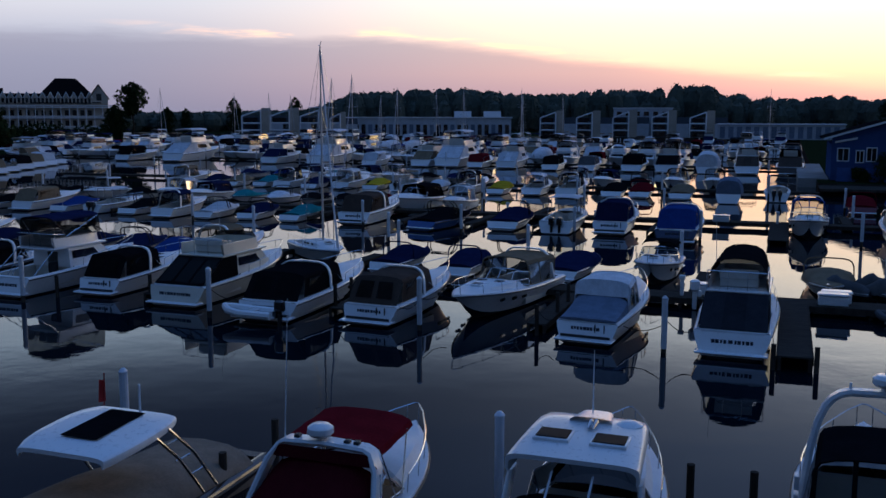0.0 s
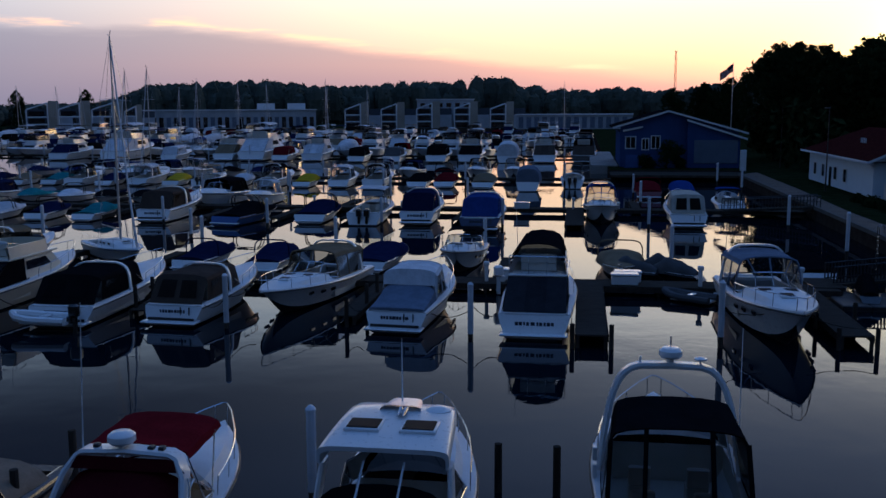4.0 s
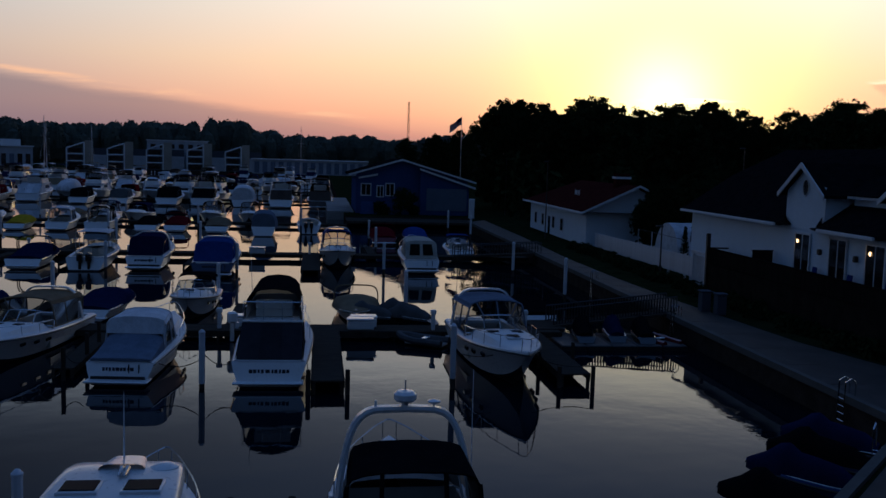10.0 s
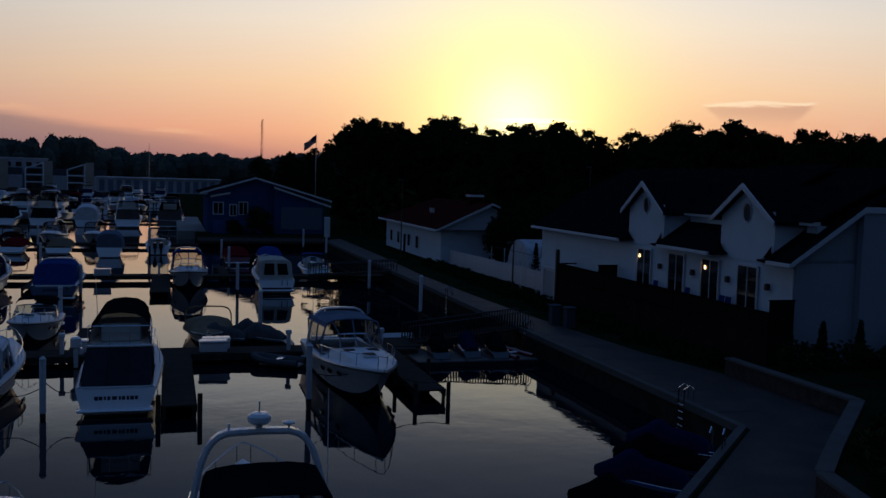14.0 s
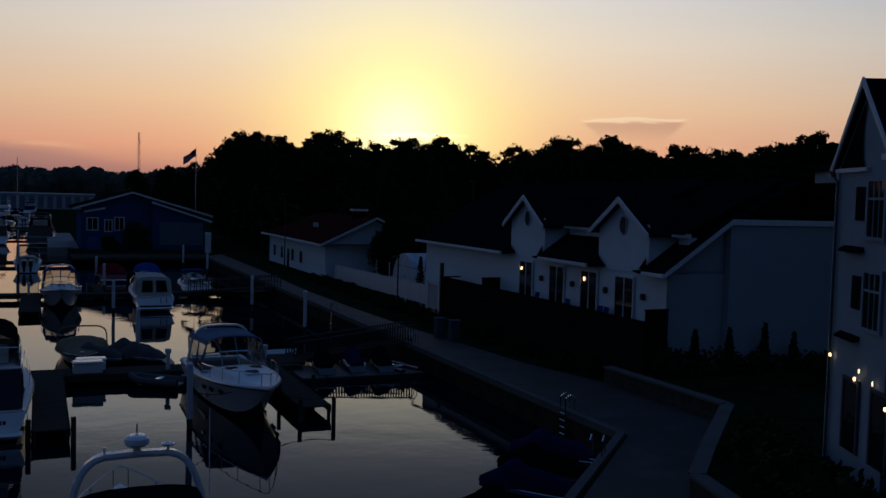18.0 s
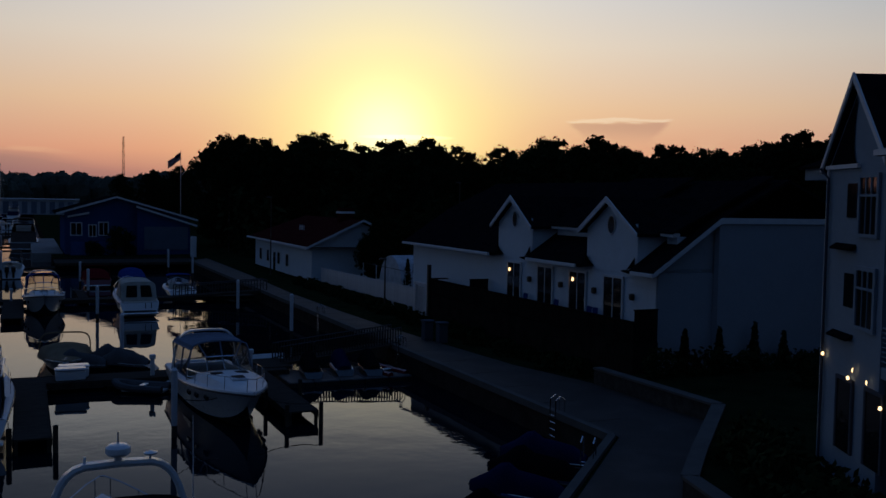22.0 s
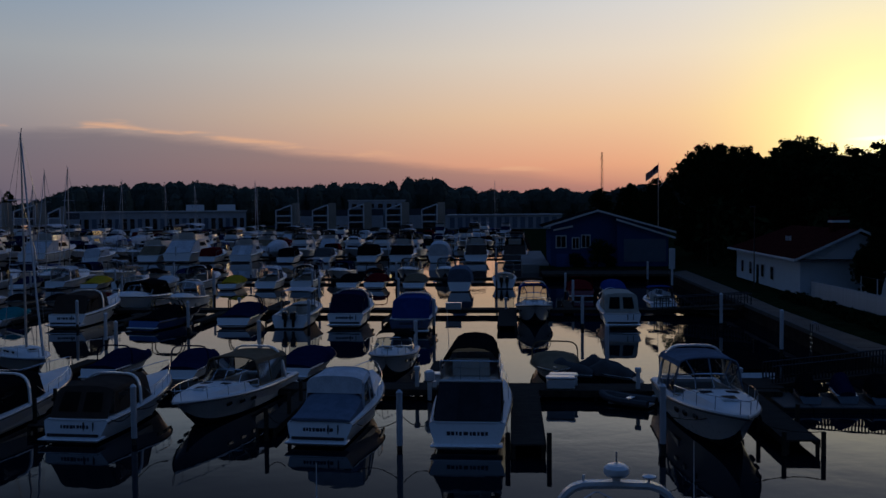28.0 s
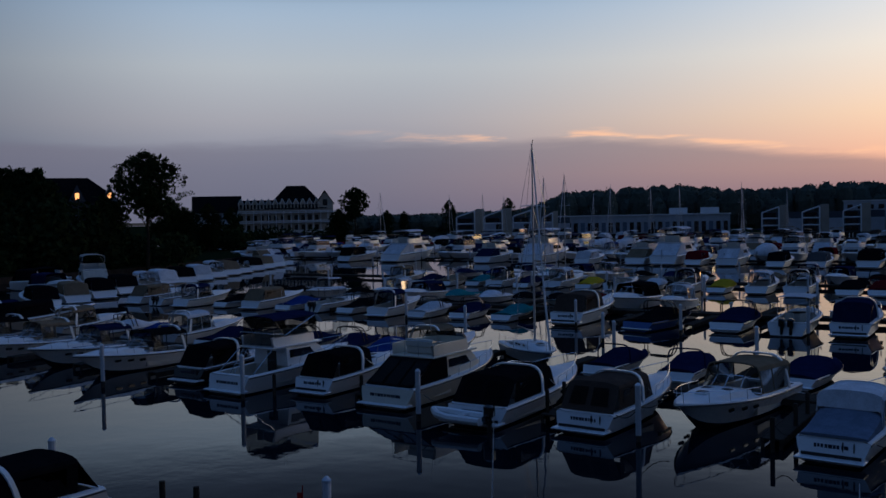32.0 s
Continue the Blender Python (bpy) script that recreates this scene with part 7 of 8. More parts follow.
# local x along the front towards the far end, y out to the water, z up
hot = thing("hotel_wing", pose(27.37, 10.71, 0, 0, 0, 45), "pale blue-grey three-storey hotel wing with dark gable and slatted balconies", "building")
part("wall", Shape().box(-1.15, 2.95, -12, 0, 1.0, 11.75), siding_mist, hot, smooth=0)
lap = Shape()
for k in range(52):
    lap.add([(-1.15, 0.02, 1.3 + 0.2 * k), (2.95, 0.02, 1.3 + 0.2 * k), (2.95, 0.003, 1.5 + 0.2 * k), (-1.15, 0.003, 1.5 + 0.2 * k)], [(0, 1, 2, 3)])
part("lap_siding", lap, siding_mist, hot, smooth=0)
part("corner_board", Shape().box(2.83, 2.97, -0.1, 0.06, 1.0, 11.7), trim_white, hot, smooth=0)
part("downpipe", Shape().tube([(2.72, 0.1, 1.2), (2.72, 0.1, 11.3), (2.9, 0.3, 11.62)], 0.045, 6), siding_slate, hot)
part("rear_wall", Shape().box(2.3, 5.5, -12, -1.6, 1.0, 11.2), siding_mist, hot, smooth=0)
gw = Shape().slab([(-1.15, 11.7), (2.95, 11.7), (0.96, 13.95)], -12, -0.02)
gw.v = [(x, z, y) for x, y, z in gw.v]
part("gable_wall", gw, siding_mist, hot, smooth=0)
# dark field in the gable with a curved edge, and its sill board
crv = [(min(2.8, 0.96 - 0.85 + 0.85 * math.cos(a) ** 0.8 + 0.55 * math.sin(a)), 0.03, 13.75 - 2.05 * math.sin(a)) for a in [math.pi / 2 * k / 10 for k in range(11)]]
gs = crv + [(2.75, 0.03, 11.7)]
part("gable_shingles", Shape().add(gs, [tuple(range(len(gs)))]), shingle, hot, "dark gable field with a curved edge", smooth=0)
part("gable_sill", Shape().box(0.6, 2.95, 0.02, 0.12, 11.58, 11.7), trim_white, hot, smooth=0)
rf = Shape()
tr = Shape()
for e, ze in ((3.15, 11.62), (-1.35, 11.75)):
    rf.loft([[(x, y, z) for x, z in ((0.96, 14.32), (e, ze), (e, ze - 0.16), (0.96, 14.1))] for y in (0.15, -12)], closed=True, caps=True)
    tr.loft([[(x, y, z) for x, z in ((0.96, 14.36), (e + (0.03 if e > 0 else -0.03), ze + 0.02), (e + (0.03 if e > 0 else -0.03), ze - 0.18), (0.96, 14.12))] for y in (0.15, 0.21)], closed=True, caps=True)
part("roof", rf, shingle, hot, "steep dark shingle roof", smooth=0)
part("rake_trim", tr, trim_white, hot, smooth=0)
# boxed eave that stands out past the far corner
part("boxed_eave", Shape().box(2.98, 5.3, -1.2, -0.1, 11.3, 11.72), siding_mist, hot, "pale boxed eave end", smooth=0)
part("eave_roof", Shape().loft([[(x, 0.05, 11.74), (x, -4, 13.2), (x, -4, 13.0), (x, 0.05, 11.66)] for x in (2.98, 5.5)], closed=True, caps=True), shingle, hot, smooth=0)
for z0 in (9.68, 7.03):
    wn = part("window", Shape().box(-0.68, 0.42, 0.02, 0.06, z0, z0 + 1.6), dark_glass, hot, "tall dark casement window", smooth=0)
    fr = Shape().box(0.42, 0.54, 0.02, 0.1, z0 - 0.1, z0 + 1.72).box(-0.8, -0.68, 0.02, 0.1, z0 - 0.1, z0 + 1.72).box(-0.68, 0.42, 0.02, 0.1, z0 + 1.6, z0 + 1.72).box(-0.68, 0.42, 0.02, 0.1, z0 - 0.1, z0).box(-0.68, 0.42, 0.02, 0.09, z0 + 1.06, z0 + 1.13)
    for q in (-0.33, 0.03):
        fr.box(q, q + 0.05, 0.02, 0.09, z0 + 1.13, z0 + 1.6).box(q + 0.01, q + 0.035, 0.02, 0.08, z0, z0 + 1.06)
    part("window_frame", fr, siding_mist, wn, smooth=0)
    part("window", Shape().box(0.72, 1.36, 0.02, 0.06, z0 + 0.45, z0 + 1.45), dark_glass, hot, smooth=0)
    part("awning", Shape().loft([[(x, 0.0, z0 - 0.32), (x, 0.22, z0 - 0.46), (x, 0.22, z0 - 0.52), (x, 0.0, z0 - 0.46)] for x in (0.68, 2.15)], closed=True, caps=True), shingle, hot, smooth=0)
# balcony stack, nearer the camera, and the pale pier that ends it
# recess shade is put into the colour: slate here, mist blue elsewhere
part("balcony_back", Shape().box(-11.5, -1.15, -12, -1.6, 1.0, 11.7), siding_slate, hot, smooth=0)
part("balcony_roof", Shape().loft([[(x, 0.4, 11.95), (x, -6, 14.2), (x, -6, 14.0), (x, 0.4, 11.8)] for x in (-11.5, -1.36)], closed=True, caps=True), shingle, hot, smooth=0)
part("balcony_gutter", Shape().box(-11.5, -1.4, 0.42, 0.54, 11.82, 11.98), trim_white, hot, smooth=0)
part("balcony_beam", Shape().box(-4.6, -1.15, -0.2, 0.0, 11.55, 11.75), siding_mist, hot, smooth=0)
for z0 in (6.1, 8.95):
    bal = part("balcony", Shape().box(-4.6, -1.1, -1.6, 0.0, z0 - 0.32, z0), siding_mist, hot, "pale balcony with horizontal slats", smooth=0)
    for k in range(8):
        part("balcony_slat", Shape().box(-4.6, -1.1, -0.06, 0.0, z0 + 0.14 + 0.13 * k, z0 + 0.175 + 0.13 * k), siding_mist, bal, smooth=0)
for q in (-1.2, -2.92):
    part("balcony_post", Shape().box(q, q + 0.13, -0.14, 0.03, 1.2, 11.6), siding_mist, hot, smooth=0)
part("pier", Shape().box(-7.6, -4.6, -1.6, 0.05, 1.0, 11.75), siding_mist, hot, smooth=0)
for z0 in (6.6, 9.4):
    wn = part("window", Shape().box(-6.4, -5.2, 0.07, 0.1, z0, z0 + 1.5), dark_glass, hot, smooth=0)
    part("window_frame", Shape().box(-5.2, -5.08, 0.06, 0.13, z0 - 0.1, z0 + 1.6).box(-6.52, -6.4, 0.06, 0.13, z0 - 0.1, z0 + 1.6).box(-6.4, -5.2, 0.06, 0.13, z0 + 1.5, z0 + 1.6).box(-6.4, -5.2, 0.06, 0.13, z0 - 0.1, z0), trim_white, wn, smooth=0)
for q, z0, rd in ((2.5, 5.8, 0.045), (0.55, 5.4, 0.045), (-1.6, 4.98, 0.05), (0.26, 5.68, 0.02), (-0.7, 5.5, 0.02)):
    part("wall_lamp", Shape().turned(q, 0.16, [(0.015, z0), (rd, z0 + 0.03), (rd, z0 + 0.09), (0.015, z0 + 0.12)], 8), bulb, hot, "small glowing wall lamp")
for q in (1.0, -1.0, -3.4):
    dr = part("garden_door", Shape().box(q - 0.5, q + 0.5, 0.02, 0.07, 3.2, 5.3), dark_glass, hot, "dark glazed garden door", smooth=0)
    part("door_frame", Shape().box(q - 0.6, q - 0.5, 0.02, 0.1, 3.2, 5.4).box(q + 0.5, q + 0.6, 0.02, 0.1, 3.2, 5.4).box(q - 0.5, q + 0.5, 0.02, 0.1, 5.3, 5.4), siding_slate, dr, smooth=0)
rg = random.Random(12)
bank = part("shrub_bank", foliage(rg, [(rg.uniform(-6, 5), rg.uniform(0.9, 2.4), rg.uniform(1.7, 2.8), 1.0, 0.9, 0.8) for k in range(60)], 0.16, 170), leaf, None, smooth=0)
bank.matrix_basis = pose(27.37, 10.71, 0, 0, 0, 45)
tagged(bank, "dark dense shrubs along the hotel front", "shrub", "", "stuff")
# out of view: blocks the low sky behind and dims camera-facing sides
tagged(part("hotel_rear_wall", Shape().box(-70, 18, -4.2, -3.8, -1, 15.0), siding_slate, None, smooth=0), "unseen hotel wall behind the camera, dark slate to hold back light", "wall", "", "structure")

# gangway with slatted sides from the quay down to the dock
gang = thing("gangway", G0, "dark gangway with slatted railings down to the dock", "gangway")
A, B_ = Vector((13.9, 54.6, 0.6)), Vector((21.7, 55.2, 1.35))
way = (B_ - A).normalized()
sd_ = Vector((-way.y, way.x, 0)).normalized() * 0.75
part("ramp", Shape().loft([[A - sd_, A + sd_, A + sd_ - Vector((0, 0, 0.15)), A - sd_ - Vector((0, 0, 0.15))], [B_ - sd_, B_ + sd_, B_ + sd_ - Vector((0, 0, 0.15)), B_ - sd_ - Vector((0, 0, 0.15))]], closed=True, caps=True), deck_wood, gang, smooth=0)
for sg in (1, -1):
    rail = part("railing", Shape().tube([A + sd_ * sg + Vector((0, 0, 1.0)), B_ + sd_ * sg + Vector((0, 0, 1.0))], 0.045, 4).tube([A + sd_ * sg + Vector((0, 0, 0.12)), B_ + sd_ * sg + Vector((0, 0, 0.12))], 0.035, 4), iron, gang)
    for k in range(44):
        q = A.lerp(B_, k / 43) + sd_ * sg
        part("baluster", Shape().tube([q + Vector((0, 0, 0.1)), q + Vector((0, 0, 1.0))], 0.045, 4), iron, rail)
part("landing", Shape().box(12.6, 14.4, 53.0, 56.0, 0.4, 0.6), deck_wood, gang, smooth=0)
fl = thing("floating_dock", G0, "dark floating jet ski dock beside the gangway", "dock", "docks")
for k in range(5):
    part("float_block", Shape().box(13.4 + 1.45 * k, 14.8 + 1.45 * k, 49.6, 53.4, -0.15, 0.3, 0.05), rubber, fl)
for s_, d_, cv_, hl in ((15.0, 50.6, "black", gel_black), (16.9, 50.8, "navy", gel_black), (18.5, 50.4, "black", gel_black)):
    x0, y0 = grid(s_, d_)
    jetski(pose(x0, y0, 0.22, 0, 0, 62), cv_, hl, "jet ski under a dark cover beside the gangway")
tender(berth(19.9, 50.0, 20), 3.0, "small dark red dinghy under the quay wall", False, gel_red)
for s_, d_ in ((24.2, 56.0), (24.7, 54.8)):
    cb = thing("utility_pedestal", gpose(s_, d_, LAND_Z), "grey-green utility pedestal beside the promenade", "cabinet", "pedestals")
    part("body", Shape().box(-0.3, 0.3, -0.3, 0.3, 0, 1.25, 0.04), siding_slate, cb)
    part("lid", Shape().box(-0.36, 0.36, -0.36, 0.36, 1.25, 1.36, 0.03), siding_slate, cb)
g2 = thing("gangway", G0, "dark gangway with slatted railings further along the quay", "gangway")
A, B_ = Vector((13.5, 93.0, 0.6)), Vector((21.7, 90.5, 1.3))
part("ramp", Shape().loft([[A + Vector((0, y, z)) for y, z in ((-0.7, 0), (0.7, 0), (0.7, -0.2), (-0.7, -0.2))], [B_ + Vector((0, y, z)) for y, z in ((-0.7, 0), (0.7, 0), (0.7, -0.2), (-0.7, -0.2))]], closed=True, caps=True), deck_wood, g2, smooth=0)
for y in (-0.7, 0.7):
    rail = part("railing", Shape().tube([A + Vector((0, y, 1.0)), B_ + Vector((0, y, 1.0))], 0.05, 4).tube([A + Vector((0, y, 0.5)), B_ + Vector((0, y, 0.5))], 0.03, 4), iron, g2)
    for k in range(16):
        q = A.lerp(B_, k / 15) + Vector((0, y, 0))
        part("baluster", Shape().tube([q, q + Vector((0, 0, 1.0))], 0.045, 4), iron, rail)


# ---- far shore ----
def far_at(az_deg, dist):
    a = radians(az_deg)
    return dist * math.sin(a), dist * math.cos(a)


def townhouse(az_deg, dist, w_=11.0, tall=11.5, facing=None):
    """Far condominium: stepped block with slanted balcony screens."""
    x, y = far_at(az_deg, dist)
    th = thing("townhouse", pose(x, y, LAND_Z, 0, 0, -az_deg), "pale far-off townhouse with slanted balcony screens", "building", "townhouses on the far quay")
    # dark wall colour stands in for the shaded recess behind the balcony frame
    part("wall", Shape().box(-w_ / 2, w_ / 2 + 5.2, 0, 10, 0, tall * 0.74), siding_slate, th, smooth=0)
    part("tower", Shape().box(w_ * 0.18, w_ / 2, -1, 9, 0, tall), tan_cladding, th, "tan stair tower", smooth=0)
    part("link", Shape().box(w_ / 2, w_ / 2 + 5.2, -0.6, 0, 0, tall * 0.5), cladding, th, smooth=0)
    fn = Shape().slab([(-w_ / 2, 3.0), (w_ * 0.15, 3.0), (w_ * 0.15, tall * 0.93), (-w_ / 2, tall * 0.72)], -2.4, -2.2)
    fn.v = [(a, c, b_) for a, b_, c in fn.v]
    fr = Shape()
    for a, b_ in (((-w_ / 2, 0), (-w_ / 2, tall * 0.72)), ((w_ * 0.15, 0), (w_ * 0.15, tall * 0.93)), ((-w_ / 2, tall * 0.72), (w_ * 0.15, tall * 0.93)), ((-w_ / 2, 3), (w_ * 0.15, 3)), ((-w_ / 2, 6), (w_ * 0.15, 6))):
        fr.tube([(a[0], -2.4, a[1]), (b_[0], -2.4, b_[1])], 0.3, 4)
    part("balcony_frame", fr, trim_white, th, smooth=0)
    for z in (0.4, 3.3, 6.3):
        part("window", Shape().box(-w_ / 2 + 0.8, w_ * 0.05, -0.06, 0.02, z, z + 2.1), dark_glass, th, smooth=0)
    return th


def px_az(x, yaw):
    return -yaw + math.degrees(math.atan((x - 784) / 1669.4))


for x_, w_, tl in ((455, 12.4, 12.6), (505, 12.4, 12.6), (557, 12.4, 12.4), (598, 7, 11), (974, 10.4, 11.6), (1038, 10.4, 11.6), (1102, 10.4, 11.8), (1171, 10.4, 11.8), (1238, 10.4, 11.6)):
    townhouse(px_az(x_, 0.0), 425, w_, tl)
xx, yy = far_at(px_az(1133, 0.0), 438)
tb = thing("apartment_block", pose(xx, yy, LAND_Z, 0, 0, -12), "pale flat-roofed apartment block on the far quay", "building")
part("wall", Shape().box(-13, 13, 0, 10, 0, 12.6), cladding, tb, smooth=0)
part("roof", Shape().box(-13.4, 13.4, -0.5, 10.5, 12.6, 13.0), trim_white, tb, smooth=0)
for k in range(6):
    part("window", Shape().box(-11.5 + 4 * k, -9.3 + 4 * k, -0.08, 0.02, 9.3, 11.2), dark_glass, tb, smooth=0)
lb = thing("boat_shed", pose(*far_at(px_az(760, 0.0), 445), LAND_Z, 0, 0, 1), "long low pale boat shed on the far quay", "building")
part("wall", Shape().box(-40, 38, 0, 14, 0, 8.2), cladding, lb, smooth=0)
part("roof", Shape().box(-40.5, 38.5, -0.6, 14.5, 8.2, 8.7), trim_white, lb, smooth=0)
for k in range(24):
    part("bay_door", Shape().box(-38.5 + 3.2 * k, -36.6 + 3.2 * k, -0.08, 0.02, 0.4, 5.2), dark_glass if k % 3 else CANVAS["slate"], lb, smooth=0)
for q in (15.5, 29.5):
    part("roof_unit", Shape().box(q - 4, q + 4, 4, 8, 8.7, 11.4), trim_white, lb, smooth=0)
lb2 = thing("boat_shed", pose(*far_at(px_az(1375, 0.0), 400), LAND_Z, 0, 0, -20), "long pale boat shed with many doors", "building")
part("wall", Shape().box(-24, 24, 0, 12, 0, 5.8), cladding, lb2, smooth=0)
part("roof", Shape().box(-24.4, 24.4, -0.6, 12.5, 5.8, 6.2), trim_white, lb2, smooth=0)
for k in range(14):
    part("bay_door", Shape().box(-23 + 3.3 * k, -21 + 3.3 * k, -0.08, 0.02, 0.4, 5.0), CANVAS["slate"], lb2, smooth=0)

# resort hotel on the north-western quay: dormers along the front, tall hip roof in the middle
rx, ry = far_at(-22.2, 420)
res = thing("resort_hotel", pose(rx, ry, LAND_Z, 0, 0, 22), "far-off pale resort hotel with a row of gabled dormers", "building")
part("wall", Shape().box(-20.5, 20.5, 0, 16, 0, 14.2), tan_cladding, res, smooth=0)
low = Shape().loft([[(x, -0.9, 14.0), (x, 6.0, 18.2), (x, 10.0, 18.2), (x, 16.9, 14.0)] for x in (-21.0, 14)], closed=True, caps=True)
part("roof", low, shingle, res, "dark shingle roof", smooth=0)
for k in range(12):
    c = -19.2 + 2.95 * k
    dm = part("dormer", Shape().loft([[(c - 1.05, y, 13.6), (c - 1.05, y, 16.4), (c, y, 18.5), (c + 1.05, y, 16.4), (c + 1.05, y, 13.6)] for y in (-0.6, 5)], closed=True, caps=True), tan_cladding, res, smooth=0)
    part("dormer_window", Shape().box(c - 0.5, c + 0.5, -0.7, -0.6, 14.4, 16.2), dark_glass, dm, smooth=0)
    tr_ = Shape()
    for sg in (1, -1):
        tr_.tube([(c, -0.75, 18.7), (c + sg * 1.3, -0.75, 16.2)], 0.14, 4)
    part("dormer_trim", tr_, trim_white, dm, smooth=0)
    for z in (1.2, 5.0, 9.2):
        part("window", Shape().box(c - 0.8, c + 0.8, -0.08, 0.02, z, z + 2.2), dark_glass, res, smooth=0)
hip = Shape().add([(-9, -0.8, 14.2), (18, -0.8, 14.2), (18, 16.8, 14.2), (-9, 16.8, 14.2), (0.5, 5, 24.4), (8.5, 5, 24.4), (8.5, 12, 24.4), (0.5, 12, 24.4)], [(0, 1, 5, 4), (1, 2, 6, 5), (2, 3, 7, 6), (3, 0, 4, 7), (4, 5, 6, 7)])
part("hip_roof", hip, shingle, res, "tall dark centre roof", smooth=0)
ge = Shape().slab([(13.5, 14.2), (20.5, 14.2), (20.5, 16.6), (17, 21.6), (13.5, 16.6)], -0.5, 14)
ge.v = [(x, z, y) for x, y, z in ge.v]
part("gable_end", ge, tan_cladding, res, "steep pale gable end", smooth=0)
rs = Shape()
for sg in (1, -1):
    rs.loft([[(17, y, 22.1), (17 + sg * 4.0, y, 16.3), (17 + sg * 4.0, y, 15.9), (17, y, 21.7)] for y in (-1.0, 14)], closed=True, caps=True)
part("gable_roof", rs, shingle, res, smooth=0)
part("window", Shape().box(16.0, 18.0, -0.62, -0.52, 15.4, 18.2), dark_glass, res, smooth=0)
for z in (3.9, 8.1, 12.4):
    part("balcony_band", Shape().box(-20.5, 26, -2.2, -0.1, z, z + 0.35).box(-20.5, 26, -2.2, -2.1, z + 0.7, z + 1.0), trim_white, res, "pale balcony band", smooth=0)
for k in range(15):
    part("balcony_post", Shape().box(-20.4 + 3.2 * k, -20.1 + 3.2 * k, -2.2, -1.9, 0, 13.2), trim_white, res, smooth=0)
rx, ry = far_at(-26.2, 430)
rw = thing("resort_wing", pose(rx, ry, LAND_Z, 0, 0, 26), "dark-roofed far wing of the resort", "building")
part("wall", Shape().box(-10, 10, 0, 12, 0, 14), cladding, rw, smooth=0)
part("roof", gable_mesh(-10, 10, 0, 12, 14, 0.8, 6.5, "s"), shingle, rw, smooth=0)
for k in range(6):
    for z in (2, 6, 10):
        part("window", Shape().box(-9 + 3.1 * k, -7.4 + 3.1 * k, -0.08, 0.02, z, z + 2), dark_glass, rw, smooth=0)
hx, hy = far_at(px_az(125, 12.78), 238)
hs = thing("waterside_house", pose(hx, hy, LAND_Z, 0, 0, 33), "dark hip-roofed house with two lit gable windows among trees", "building")
part("wall", Shape().box(-11, 11, 0, 10, 0, 14.5), siding_slate, hs, smooth=0)
hr = Shape().add([(-12, -1, 14.4), (12, -1, 14.4), (12, 11, 14.4), (-12, 11, 14.4), (-6, 4, 20.2), (4.5, 4, 20.2), (4.5, 6, 20.2), (-6, 6, 20.2)], [(0, 1, 5, 4), (1, 2, 6, 5), (2, 3, 7, 6), (3, 0, 4, 7), (4, 5, 6, 7), (3, 2, 1, 0)])
part("roof", hr, shingle, hs, "dark hip roof", smooth=0)
for q in (2.1, 9.2):
    gb_ = part("gable", Shape().loft([[(q - 1.9, y, 14.4), (q, y, 18.4), (q + 1.9, y, 14.4)] for y in (-1.2, 4)], closed=True, caps=True), siding_slate, hs, smooth=0)
    part("lit_window", Shape().box(q - 0.45, q + 0.45, -1.3, -1.18, 15.0, 16.5), window_glow, gb_, "warmly lit window", smooth=0)


# ---- trees ----
TREES = []


def tree_at(m, seed, tall=18.0, spread=6.5, label="dark broadleaf tree against the sunset sky", base=0.0):
    """Trunk, limbs, a dense inner crown and ragged outer sprays."""
    rg_ = random.Random(seed)
    tr_ = thing("tree", m, label, "tree", "trees")
    s = Shape().tube([(0, 0, -0.5), (0.15, 0.1, tall * 0.25), (0.0, 0.2, tall * 0.55), (0.1, 0.1, tall * 0.85)], 0.42, 7, 0.08)
    peak = rg_.uniform(0.5, 0.62)
    lobes = [(rg_.uniform(0, 2 * math.pi), rg_.uniform(0.75, 1.2)) for _ in range(5)]

    def env(a, zf):
        zf = (zf - base) / (1 - base)
        k = 1 - abs((zf - peak) / (1.0 - peak if zf > peak else peak - 0.02)) ** 2.1
        near_ = max(1.0 - 0.35 * min(abs((a - la + math.pi) % (2 * math.pi) - math.pi), 1.0) * 1.0 for la, _ in lobes)
        return spread * max(0.04, k) ** 0.55 * near_

    inner, outer = [], []
    for k in range(46):
        a, zf = rg_.uniform(0, 2 * math.pi), base + (1 - base) * rg_.uniform(0.12, 0.9)
        r = env(a, zf) * rg_.uniform(0.1, 0.72)
        inner.append((r * math.cos(a), r * math.sin(a), zf * tall, *([rg_.uniform(1.5, 2.3) * spread / 6.5] * 2), rg_.uniform(1.1, 1.7) * spread / 6.5))
    for k in range(250):
        a, zf = rg_.uniform(0, 2 * math.pi), base + (1 - base) * rg_.uniform(0.2, 1.04) ** 0.8
        r = env(a, zf) * rg_.uniform(0.74, 1.14)
        q = rg_.uniform(0.2, 0.7) * spread / 6.5
        b_ = (r * math.cos(a), r * math.sin(a), zf * tall + rg_.uniform(-0.3, 0.5))
        w_ = rg_.uniform(0.7, 1.8)
        outer.append((*b_, q * w_, q * w_, q * rg_.uniform(0.6, 1.5)))
        if k % 9 == 0:
            s.tube([(0.1, 0.1, zf * tall * 0.6), (b_[0] * 0.5, b_[1] * 0.5, b_[2] * 0.85), b_], 0.12, 5, 0.02)
    part("trunk", s, bark, tr_)
    crown = foliage(rg_, inner, 0.6, 85 if base == 0 else 45)
    fine = foliage(rg_, outer, 0.24, 34)
    crown.add(fine.v, fine.f)
    part("crown", crown, leaf, tr_, smooth=0)
    return tr_


